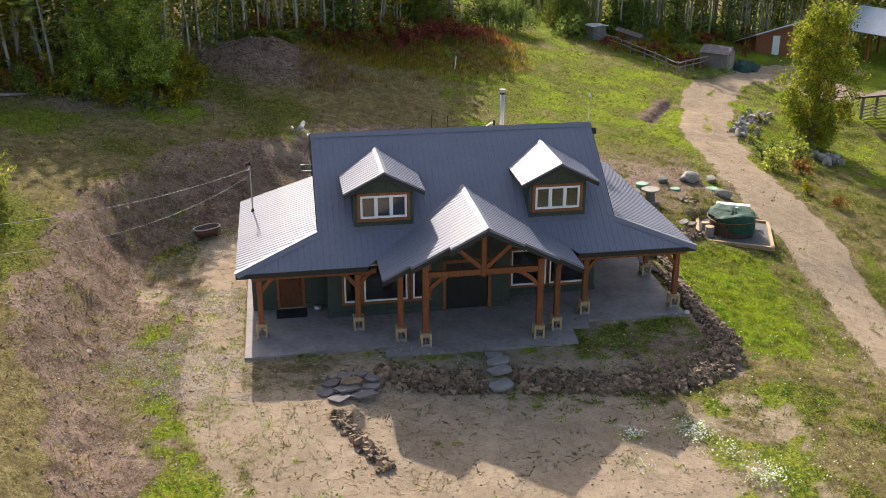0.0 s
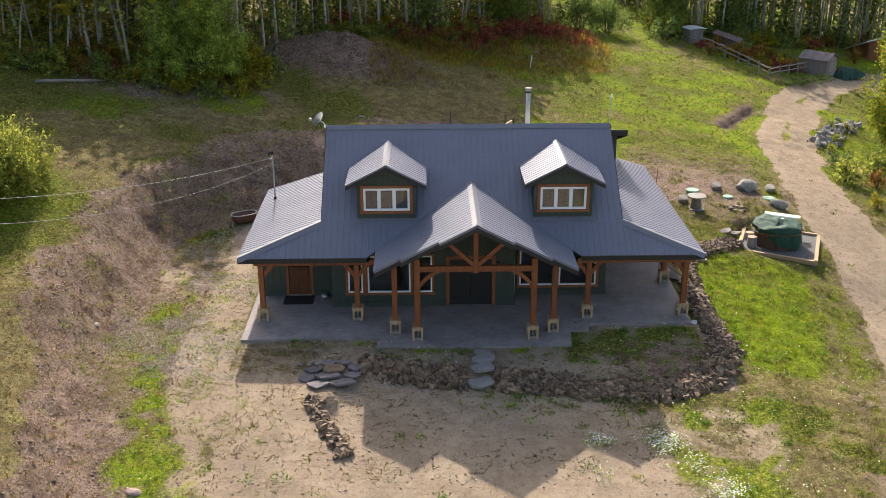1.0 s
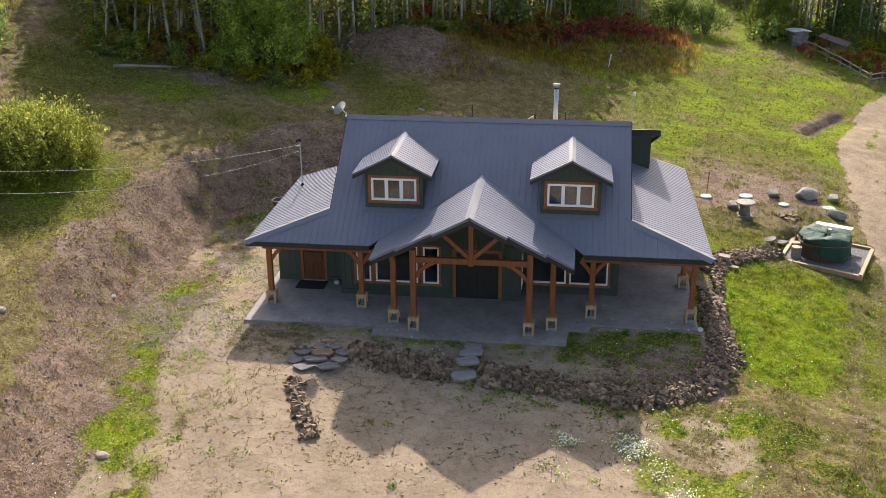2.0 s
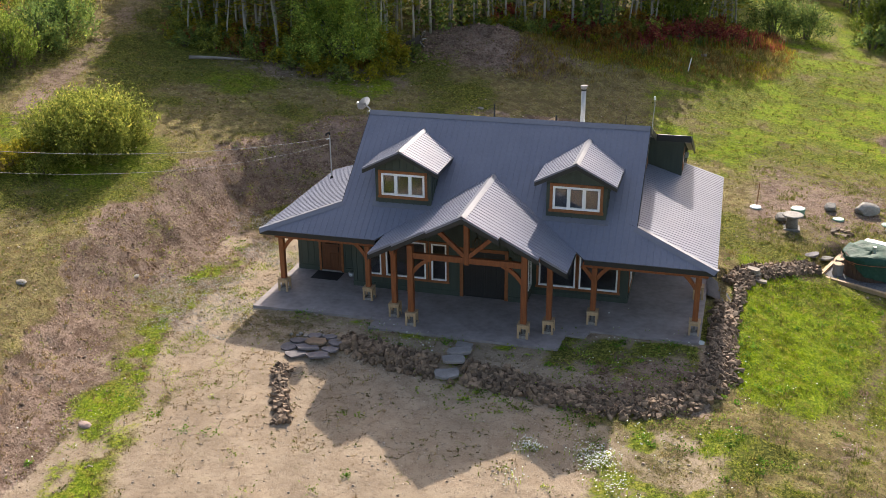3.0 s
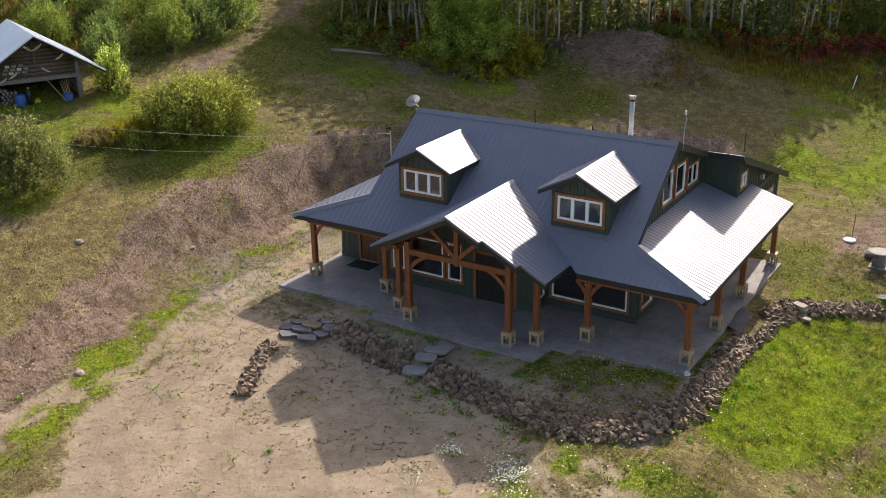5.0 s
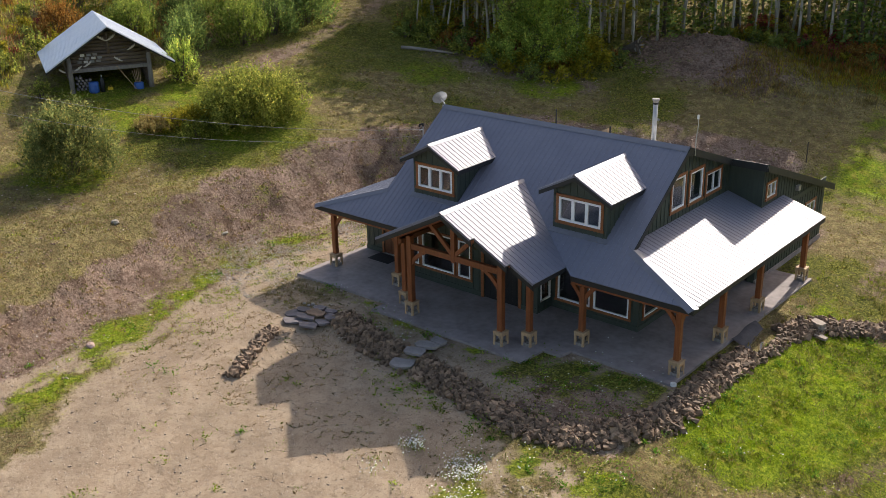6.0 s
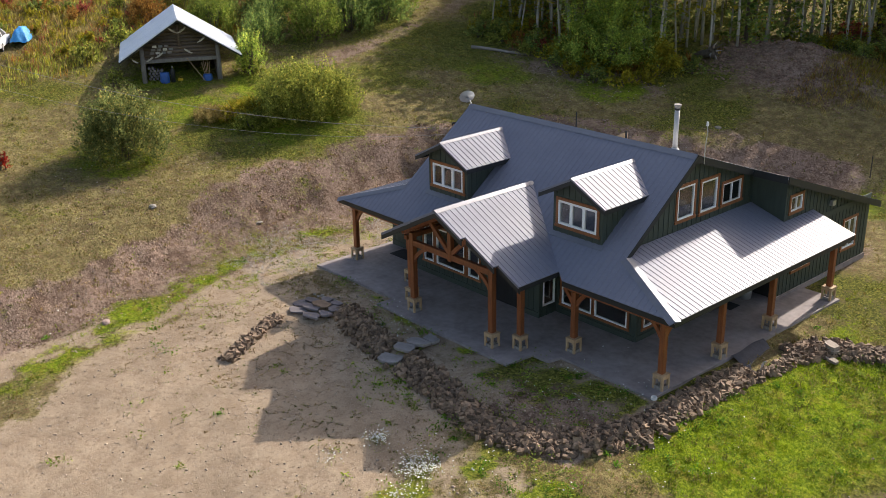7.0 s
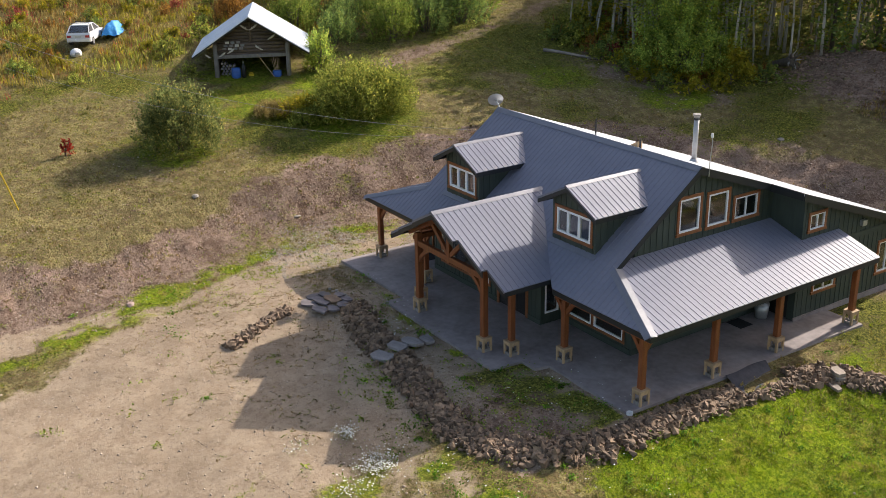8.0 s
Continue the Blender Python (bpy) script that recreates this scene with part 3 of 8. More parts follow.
    fresh_c = mix(step(tiny, 0.34, 0.44), (0.08, 0.13, 0.008), fresh_c)
    green_c = mix(at.outputs["Alpha"], green_c, fresh_c)
    c = mix(step(wobbled(sep.outputs[1], 0.7), 0.3, 0.6), dry_c, soil_c)
    sfac = step(wobbled(sep.outputs[0], 0.7), 0.35, 0.65)
    c = mix(sfac, c, sand_c)
    gfac = step(wobbled(sep.outputs[2], 1.0), 0.35, 0.65)
    c = mix(gfac, c, green_c)
    c = mix(math_node("MULTIPLY", pebble, math_node("SUBTRACT", 1.0, gfac)), c, mix(vsel.outputs[1], (0.20, 0.17, 0.15), (0.48, 0.43, 0.38)))
    c = mix(step(big, 0.3, 0.7), c, mix(0.24, c, (0.05, 0.04, 0.03)))
    l.new(c, b.inputs["Base Color"])
    b.inputs["Roughness"].default_value, b.inputs["Specular IOR Level"].default_value = 0.95, 0.05
    bp = n.new("ShaderNodeBump")
    bp.inputs["Strength"].default_value, bp.inputs["Distance"].default_value = 1.0, 0.13
    h = math_node("MULTIPLY_ADD", tiny, 0.6, math_node("MULTIPLY_ADD", small, 0.9, math_node("MULTIPLY", pebble, 0.4)))
    l.new(h, bp.inputs["Height"])
    l.new(math_node("MULTIPLY_ADD", sfac, -0.62, 1.0), bp.inputs["Strength"])
    l.new(bp.outputs[0], b.inputs["Normal"])
    return m


def build_ground():
    xs, ys = ticks(-1500, 1500, -32, 34, 0.26), ticks(-1500, 1800, -22, 50, 0.26)
    gx, gy = np.meshgrid(xs, ys)
    gz = height(gx, gy)
    nx, ny = len(xs), len(ys)
    verts = np.stack([gx, gy, gz], -1).reshape(-1, 3)
    i = (np.arange(ny - 1)[:, None] * nx + np.arange(nx - 1)[None]).ravel()
    faces = np.stack([i, i + 1, i + nx + 1, i + nx], -1)
    me = bpy.data.meshes.new("ground")
    me.vertices.add(len(verts))
    me.vertices.foreach_set("co", verts.ravel())
    me.loops.add(faces.size)
    me.loops.foreach_set("vertex_index", faces.ravel())
    me.polygons.add(len(faces))
    me.polygons.foreach_set("loop_start", np.arange(len(faces)) * 4)
    me.update(calc_edges=True)
    me.shade_smooth()
    layer = me.color_attributes.new("cover", "FLOAT_COLOR", "POINT")
    layer.data.foreach_set("color", np.stack(covers(gx, gy), -1).reshape(-1).astype(np.float32))
    me.materials.append(ground_material())
    return tagged(new("ground", me), "sandy yard, cut bank and grassy clearing round the house", "ground", kind="structure")


build_ground()


# ---- the house ----
EAVE_Y, EAVE_Z, RIDGE_Y, RIDGE_Z = 1.557, 2.83, 6.9, 6.86
PITCH = (RIDGE_Z - EAVE_Z) / (RIDGE_Y - EAVE_Y)
XL, XR, EL, ER = -6.3, 6.02, -9.58, 9.2
SIDE = 0.318
REAR = 0.347
PORT_Z, PORT_S, PORT_X = 5.05, 0.515, 3.95
PX = -0.12  # the portico stands a little off the centre
ROOF_T = 0.09


def front_z(y):
    return EAVE_Z + PITCH * (y - EAVE_Y)


def front_y(z):
    return EAVE_Y + (z - EAVE_Z) / PITCH


def rear_z(y):
    return RIDGE_Z - REAR * (y - RIDGE_Y)


def roof_plane(poly, gap=0.254, thick=ROOF_T, rib=0.016, shift=0.0):
    """Ribbed sheet metal over a planar polygon, the ribs running down the slope."""
    poly = [Vector(p) for p in poly]
    nrm = Vector((0, 0, 0))
    for a, b in zip(poly, poly[1:] + poly[:1]):
        nrm += a.cross(b)
    nrm.normalize()
    if nrm.z < 0:
        nrm = -nrm
    down = Vector((nrm.x, nrm.y, 0))
    down = (down - nrm * down.dot(nrm)).normalized()
    across = nrm.cross(down).normalized()
    o = poly[0]
    bm = bmesh.new()
    bm.faces.new([bm.verts.new(p) for p in poly])
    us = [(p - o).dot(across) for p in poly]
    rows, u = [], min(us) + gap * 0.5 + shift
    while u < max(us) - 0.03:
        if u > min(us) + 0.03:
            rows.append(u)
        u += gap
    for u in rows:
        for k in (u - 0.021, u - 0.010, u + 0.010, u + 0.021):
            bmesh.ops.bisect_plane(bm, geom=bm.verts[:] + bm.edges[:] + bm.faces[:], dist=0.0005, plane_co=o + across * k, plane_no=across)
    rr = np.array(rows) if rows else np.array([1e9])
    for v in bm.verts:
        if np.abs(rr - (v.co - o).dot(across)).min() < 0.0125:
            v.co += nrm * rib
    flat = bmesh.ops.extrude_face_region(bm, geom=bm.faces[:])
    for v in flat["geom"]:
        if isinstance(v, bmesh.types.BMVert):
            v.co -= nrm * thick
    me = bpy.data.meshes.new("roof")
    bm.to_mesh(me)
    bm.free()
    return me


def cap(p, q, n1, n2, w=0.14):
    """A folded ridge or hip cap: two strips along p-q, leaning along n1 and n2."""
    p, q, n1, n2 = Vector(p), Vector(q), Vector(n1), Vector(n2)
    up = Vector((0, 0, 0.035))
    return Geo().add([p + up, q + up, q + n1 * w + up * 0.8, p + n1 * w + up * 0.8, q + n2 * w + up * 0.8, p + n2 * w + up * 0.8,
                      p - up * 0.3, q - up * 0.3], [(0, 1, 2, 3), (1, 0, 5, 4), (3, 2, 7, 6), (5, 6, 7, 4)])


def wall_geo(o, u, length, top, holes, thick=0.16, base=0.0, battens=True, gap=0.3):
    """An upright wall from o along u; top: break points (u, z) of its upper edge; holes: (u0, u1, z0, z1). Its face looks to the right of u."""
    o, u = Vector(o), Vector(u).normalized()
    inward = Vector((-u.y, u.x, 0))
    us = sorted({0.0, length, *[k for k, _ in top], *[h for q in holes for h in q[:2]]})
    us = [k for k in us if 0 <= k <= length]

    def top_at(k):
        return float(np.interp(k, [a for a, _ in top], [b for _, b in top]))

    g = Geo()

    def prism(a, b, z0, z1a, z1b, d0, d1):
        if max(z1a, z1b) - z0 < 0.01 or b - a < 1e-4:
            return
        z1a, z1b = max(z1a, z0 + 0.005), max(z1b, z0 + 0.005)
        pts = []
        for d in (d0, d1):
            for k, z in ((a, z0), (b, z0), (b, z1b), (a, z1a)):
                p = o + u * k + inward * d
                pts.append((p.x, p.y, z))
        g.add(pts, [(0, 1, 2, 3), (7, 6, 5, 4), (0, 4, 5, 1), (1, 5, 6, 2), (2, 6, 7, 3), (3, 7, 4, 0)])

    def column(a, b, d0, d1, grow=0.0):
        mid = (a + b) / 2
        z = base
        for q in sorted((q for q in holes if q[0] - grow < mid < q[1] + grow), key=lambda q: q[2]):
            prism(a, b, z, q[2] - grow, q[2] - grow, d0, d1)
            z = q[3] + grow
        prism(a, b, z, top_at(a), top_at(b), d0, d1)

    for a, b in zip(us[:-1], us[1:]):
        column(a, b, 0, thick)
    strips = []
    if battens:
        k = gap / 2
        while k < length - 0.03:
            keep, g = g, Geo()
            column(k - 0.022, k + 0.022, -0.02, -0.002, 0.1)
            strips.append(g)
            g = keep
            k += gap
    return g, strips


def wall(parent, label, *args, material=None, **kw):
    """A wall and its battens."""
    g, strips = wall_geo(*args, **kw)
    w = welded(g, "wall", material or M["siding"], parent, label)
    for s in strips:
        part_each("batten", s, material or M["siding"], w)
    return w


def window(parent, o, u, w, h, panes=1, label="white-framed window in cedar-stained trim", mullion=0.09, trim=0.12, f=0.07):
    """A window with its outer lower corner at o, its face looking to the right of u."""
    u = Vector(u).normalized()
    m = Matrix((u, Vector((-u.y, u.x, 0)), Vector((0, 0, 1)))).transposed().to_4x4()
    m.translation = Vector(o)
    g = Geo()
    g.box((0, -0.03, 0), (w, 0.07, f), None, 0.008).box((0, -0.03, h - f), (w, 0.07, h), None, 0.008)
    g.box((0, -0.03, f), (f, 0.07, h - f), None, 0.008).box((w - f, -0.03, f), (w, 0.07, h - f), None, 0.008)
    step = (w - 2 * f - (panes - 1) * mullion) / panes
    for i in range(panes - 1):
        x = f + (i + 1) * step + i * mullion
        g.box((x, -0.028, f), (x + mullion, 0.068, h - f), None, 0.008)
    win = part("window", g, M["vinyl"], parent, label, m=m)
    if trim:
        t = Geo()
        t.box((-trim, -0.045, h + 0.004), (w + trim, 0.012, h + trim), None, 0.008).box((-trim - 0.03, -0.06, -trim), (w + trim + 0.03, 0.012, -0.004), None, 0.008)
        t.box((-trim, -0.042, 0), (-0.004, 0.012, h), None, 0.008).box((w + 0.004, -0.042, 0), (w + trim, 0.012, h), None, 0.008)
        part_each("trim", t, M["trim"], win, "cedar-stained trim boards")
    for i in range(panes):
        x = f + i * (step + mullion)
        p = part("pane", Geo().box((x - 0.01, 0.012, f - 0.01), (x + step + 0.01, 0.024, h - f + 0.01)), M["glass"], win, "clear window pane")
        p.visible_shadow = False
    return win


def plinth_geo():
    """An open box frame of pale lumber."""
    g = Geo()
    a, b, h = 0.215, 0.13, 0.54
    for sx in (-1, 1):
        for sy in (-1, 1):
            g.box((min(sx * a, sx * b), min(sy * a, sy * b), 0), (max(sx * a, sx * b), max(sy * a, sy * b), h), None, 0.006)
    for z0, z1 in ((0.01, 0.13), (h - 0.12, h - 0.005)):
        for s in (-1, 1):
            lo, hi = (min(s * (a - 0.006), s * (b + 0.01)), max(s * (a - 0.006), s * (b + 0.01)))
            g.box((-b, lo, z0), (b, hi, z1)).box((lo, -b, z0), (hi, b, z1))
    g.box((-a - 0.012, -a - 0.012, h), (a + 0.012, a + 0.012, h + 0.035), None, 0.006)
    return g


PLINTH, PLINTH_FOOT = [], (4, 5, 6, 7)
_g = plinth_geo()
for (_v0, _f0), (_v1, _f1) in zip(_g.starts, _g.starts[1:] + [(len(_g.v), len(_g.f))]):
    PLINTH.append(Geo().add(_g.v[_v0:_v1], [tuple(i - _v0 for i in q) for q in _g.f[_f0:_f1]]).mesh("plinth_board"))
    PLINTH[-1].materials.append(M["grey_wood"] if len(PLINTH) - 1 in PLINTH_FOOT else M["raw_wood"])
PIER = Geo().box((-0.09, -0.09, 0.0), (0.09, 0.09, 0.16), None, 0.01).box((-0.035, -0.035, 0.16), (0.035, 0.035, 0.54)).mesh("pier")


def post(parent, x, y, top, label="orange-stained timber post on a slatted plinth", side=0.215):
    p = part("post", Geo().box((-side / 2, -side / 2, 0.575), (side / 2, side / 2, top), None, 0.014), M["timber"], parent, label, m=Matrix.Translation((x, y, 0)))
    for k, me in enumerate(PLINTH):
        part("plinth_board", me, None, p, "pale raw lumber of the open plinth" if k not in PLINTH_FOOT else "weathered grey foot board of the plinth")
    part("pier", PIER, M["pier"], p, "rough concrete pier inside the plinth")
    return p


def brace(parent, p, q, bow=0.12, w=0.11, h=0.15):
    """A bowed knee brace from p to q."""
    p, q = Vector(p), Vector(q)
    side = (q - p).cross(Vector((0, 0, 1))).normalized()
    out = (q - p).normalized().cross(side)
    if out.z > 0:
        out = -out
    g, n = Geo(), 6
    ring = []
    for i in range(n + 1):
        t = i / n
        c = p.lerp(q, t) - out * bow * 4 * t * (1 - t)
        e = out * (h / 2)
        s = side * (w / 2)
        ring.append([c - e - s, c + e - s, c + e + s, c - e + s])
    verts = [v for r in ring for v in r]
    faces = [(0, 1, 2, 3), tuple(4 * n + k for k in (3, 2, 1, 0))]
    for i in range(n):
        for k in range(4):
            faces.append((4 * i + k, 4 * i + (k + 1) % 4, 4 * i + 4 + (k + 1) % 4, 4 * i + 4 + k))
    return part("brace", g.add(verts, faces), M["timber"], parent, "curved timber knee brace")


def build_house():
    h = thing("house", "dark green timber house with charcoal metal roof and wrap-around porch", "house")
    R = M["roof"]
    # roof planes
    va = front_y(PORT_Z)
    vx = (PORT_Z - EAVE_Z) / PORT_S
    hy_l, hy_r = front_y(EAVE_Z + SIDE * (XL - EL)), front_y(EAVE_Z + SIDE * (ER - XR))
    zl, zr = EAVE_Z + SIDE * (XL - EL), EAVE_Z + SIDE * (ER - XR)
    part("roof", roof_plane([(EL, EAVE_Y, EAVE_Z), (PX - vx, EAVE_Y, EAVE_Z), (PX, va, PORT_Z), (PX + vx, EAVE_Y, EAVE_Z), (ER, EAVE_Y, EAVE_Z),
                             (XR, hy_r, zr), (XR, RIDGE_Y, RIDGE_Z), (XL, RIDGE_Y, RIDGE_Z), (XL, hy_l, zl)], rib=0.013), R, h, "steep front slope of ribbed charcoal steel")
    # rear slope: the sun's glare is put into its pale colour
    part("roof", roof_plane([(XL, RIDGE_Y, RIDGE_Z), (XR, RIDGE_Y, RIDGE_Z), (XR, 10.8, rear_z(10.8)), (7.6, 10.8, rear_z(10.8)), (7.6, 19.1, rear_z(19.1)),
                             (XL, 19.1, rear_z(19.1))]), M["glare_steel"], h, "shallow rear slope of ribbed steel, pale with painted sun glare")
    zi_r = EAVE_Z + SIDE * (ER - 5.72)
    zi_j = EAVE_Z + SIDE * (ER - 7.27)
    part("roof", roof_plane([(ER, EAVE_Y, EAVE_Z), (XR, hy_r, zr), (5.72, hy_r + 0.1, zi_r), (5.72, 11.38, zi_r), (7.27, 11.38, zi_j), (7.27, 13.65, zi_j), (ER, 13.65, EAVE_Z)]), R, h,
         "low side porch roof of ribbed charcoal steel")
    zi_l = EAVE_Z + SIDE * (-6.02 - EL)
    part("roof", roof_plane([(EL, EAVE_Y, EAVE_Z), (EL, 10.35, EAVE_Z), (-6.02, 10.35, zi_l), (-6.02, hy_l + 0.1, zi_l), (XL, hy_l, zl)]), R, h, "low side roof of ribbed charcoal steel")
    # portico roof: its front edge steps back towards the eaves
    for s in (-1, 1):
        pts = []
        for x, y in ((0, -0.79), (1.43, -0.79), (1.43, -0.55), (2.9, -0.55), (2.9, -0.3), (PORT_X, -0.3)):
            pts.append((PX + s * x, y, PORT_Z - PORT_S * x))
        ez = PORT_Z - PORT_S * PORT_X
        pts += [(PX + s * PORT_X, front_y(ez) + 0.02, ez), (PX, va + 0.02, PORT_Z)]
        part("roof", roof_plane(pts, shift=0.02), R, h, "portico roof slope of ribbed charcoal steel")
        f = Geo()
        for (xa, xb, y) in ((0, 1.43, -0.79), (1.43, 2.9, -0.55), (2.9, PORT_X, -0.3)):
            za, zb = PORT_Z - PORT_S * xa - 0.02, PORT_Z - PORT_S * xb - 0.02
            f.slab([(PX + s * xa, y + 0.01, za), (PX + s * xb, y + 0.01, zb), (PX + s * xb, y + 0.01, zb - 0.27), (PX + s * xa, y + 0.01, za - 0.27)], (0, 0.045, 0))
        f.slab([(PX + s * (PORT_X - 0.01), -0.29, ez - 0.03), (PX + s * (PORT_X - 0.01), front_y(ez), ez - 0.03), (PX + s * (PORT_X - 0.01), front_y(ez), ez - 0.2), (PX + s * (PORT_X - 0.01), -0.29, ez - 0.2)], (-s * 0.04, 0, 0))
        part_each("fascia", f, M["fascia"], h, "near-black fascia board")
    # fascias of the main eaves
    f = Geo()
    for x0, x1 in ((EL, PX - vx), (PX + vx, ER)):
        f.box((x0 + 0.005, EAVE_Y + 0.01, EAVE_Z - 0.22), (x1, EAVE_Y + 0.05, EAVE_Z - 0.03))
    part_each("fascia", f, M["fascia"], h, "near-black fascia board")
    f = Geo().box((ER - 0.05, EAVE_Y + 0.05, EAVE_Z - 0.22), (ER - 0.01, 13.64, EAVE_Z - 0.03))
    f.slab([(ER - 0.05, 13.63, EAVE_Z - 0.02), (7.28, 13.63, zi_j - 0.02), (7.28, 13.63, zi_j - 0.2), (ER - 0.05, 13.63, EAVE_Z - 0.2)], (0, -0.04, 0))
    part_each("fascia", f, M["fascia"], h, "near-black fascia board")
    part("fascia", Geo().box((EL + 0.01, EAVE_Y + 0.05, EAVE_Z - 0.22), (EL + 0.05, 10.34, EAVE_Z - 0.03)), M["fascia"], h, "near-black fascia board")
    for x, s in ((XR, -1), (XL, 1)):
        f = Geo()
        hy, z0 = (hy_r, zr) if s < 0 else (hy_l, zl)
        x0 = x - s * 0.03
        f.slab([(x0, hy, z0 - 0.02), (x0, RIDGE_Y, RIDGE_Z - 0.02), (x0, RIDGE_Y, RIDGE_Z - 0.27), (x0, hy + 0.3, z0 - 0.02)], (s * 0.04, 0, 0))
        end = 10.8 if s < 0 else 19.08
        f.slab([(x0, RIDGE_Y, RIDGE_Z + 0.01), (x0, end, rear_z(end) + 0.01), (x0, end, rear_z(end) - 0.28), (x0, RIDGE_Y, RIDGE_Z - 0.29)], (s * 0.04, 0, 0))
        part_each("fascia", f, M["fascia"], h, "near-black rake board")
    f = Geo().slab([(7.635, 10.81, rear_z(10.8) + 0.01), (7.635, 19.08, rear_z(19.08) + 0.01), (7.635, 19.08, rear_z(19.08) - 0.29), (7.635, 10.81, rear_z(10.8) - 0.29)], (-0.04, 0, 0))
    f.slab([(XR + 0.04, 10.77, rear_z(10.77) + 0.01), (7.59, 10.77, rear_z(10.77) + 0.01), (7.59, 10.77, rear_z(10.8) - 0.28), (XR + 0.04, 10.77, rear_z(10.8) - 0.28)], (0, 0.035, 0))
    part_each("fascia", f, M["fascia"], h, "near-black rake board of the wing")
    # caps
    fd, rd = Vector((0, -1, -PITCH)).normalized(), Vector((0, 1, -REAR)).normalized()
    part("ridge_cap", cap((XL, RIDGE_Y, RIDGE_Z), (XR, RIDGE_Y, RIDGE_Z), fd, rd, 0.26), M["roof_cap"], h, "folded steel ridge cap")
    pl, pr = Vector((-1, 0, -PORT_S)).normalized(), Vector((1, 0, -PORT_S)).normalized()
    part("ridge_cap", cap((PX, -0.81, PORT_Z), (PX, va, PORT_Z), pl, pr, 0.2), M["roof_cap"], h, "folded steel ridge cap")
    for (a, b, sd) in (((ER, EAVE_Y, EAVE_Z), (XR, hy_r, zr), 1), ((EL, EAVE_Y, EAVE_Z), (XL, hy_l, zl), -1)):
        d = (Vector(b) - Vector(a)).normalized()
        n_front = Vector((0, -PITCH, 1)).normalized()
        n_side = Vector((sd * SIDE, 0, 1)).normalized()
        c1 = d.cross(n_front)
        c1 = -c1 if c1.y > 0 else c1
        c2 = d.cross(n_side)
        c2 = -c2 if c2.y < 0 else c2
        part("hip_cap", cap(a, b, c1, c2, 0.24), M["roof_cap"], h, "folded steel hip cap")
    # dormers
    for c in (-3.62, 3.58):
        pz, half, over, yf = 6.35, 1.2, 1.63, 3.04
        ds = 0.505
        for s in (-1, 1):
            ez = pz - ds * over
            part("dormer_roof", roof_plane([(c, 2.62, pz), (c + s * over, 2.62, ez), (c + s * over, front_y(ez) + 0.02, ez), (c, front_y(pz) + 0.02, pz)], thick=0.07), R, h, "dormer roof slope of ribbed charcoal steel")
            f = Geo().slab([(c, 2.63, pz - 0.02), (c + s * (over - 0.01), 2.63, ez - 0.02), (c + s * (over - 0.01), 2.63, ez - 0.23), (c, 2.63, pz - 0.25)], (0, 0.04, 0))
            f.slab([(c + s * (over - 0.01), 2.63, ez - 0.03), (c + s * (over - 0.01), front_y(ez), ez - 0.03), (c + s * (over - 0.01), front_y(ez - 0.2), ez - 0.2), (c + s * (over - 0.01), 2.67, ez - 0.2)], (-s * 0.04, 0, 0))
            part_each("fascia", f, M["fascia"], h, "near-black fascia board")
            # cheek wall
            x0 = c + s * half
            zt = pz - ds * half - 0.06
            ck = Geo().slab([(x0, yf + 0.121, front_z(yf + 0.121) - 0.05), (x0, yf + 0.121, zt), (x0, front_y(zt), zt)], (-s * 0.12, 0, 0))
            k = yf + 0.25
            while k < front_y(zt) - 0.15:
                ck.box((min(x0, x0 + s * 0.02), k - 0.022, front_z(k)), (max(x0, x0 + s * 0.02), k + 0.022, zt))
                k += 0.3
            part("dormer_wall", ck, M["siding"], h, "dark green board-and-batten cheek wall")
        w0, w1, z0, z1 = c - 0.94, c + 0.94, 4.30, 5.255
        top = [(0, pz - ds * half - 0.06), (half, pz - 0.06), (2 * half, pz - ds * half - 0.06)]
        wall(h, "dark green board-and-batten dormer front", (c - half, yf, 0), (1, 0, 0), 2 * half, top, [(w0 - c + half, w1 - c + half, z0, z1)], 0.12, front_z(yf) - 0.06)
        window(h, (w0, yf, z0), (1, 0, 0), w1 - w0, z1 - z0, 3, mullion=0.14, f=0.09)
        part("flashing", Geo().slab([(c - half - 0.12, 2.86, front_z(2.86) + 0.03), (c + half + 0.12, 2.86, front_z(2.86) + 0.03), (c + half + 0.12, yf, front_z(yf) + 0.03), (c - half - 0.12, yf, front_z(yf) + 0.03)], (0, 0, -0.02)), M["roof_cap"], h, "folded steel apron flashing")
        part("ridge_cap", cap((c, 2.60, pz), (c, front_y(pz), pz), pl, pr, 0.16), M["roof_cap"], h, "folded steel ridge cap")
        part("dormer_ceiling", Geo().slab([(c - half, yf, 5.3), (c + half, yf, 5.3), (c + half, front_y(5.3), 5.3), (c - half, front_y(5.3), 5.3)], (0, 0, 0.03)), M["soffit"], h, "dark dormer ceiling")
    # walls
    S = M["siding"]
    ztop = lambda y: front_z(y) - 0.12
    gw, gt = 0.62, 2.28
    A, B, C = (-5.32, -4.70), (-4.50, -2.70), (-2.46, -1.79)
    dd = (-1.06, 0.72)
    ox = -6.0
    holes = [(a - ox, b - ox, gw, gt) for a, b in (A, B, C)] + [(dd[0] - ox, dd[1] - ox, 0.0, 2.1)]
    wall(h, "dark green board-and-batten wall", (ox, 3.1, 0), (1, 0, 0), 7.51, [(0, ztop(3.1)), (7.67, ztop(3.1))], holes)
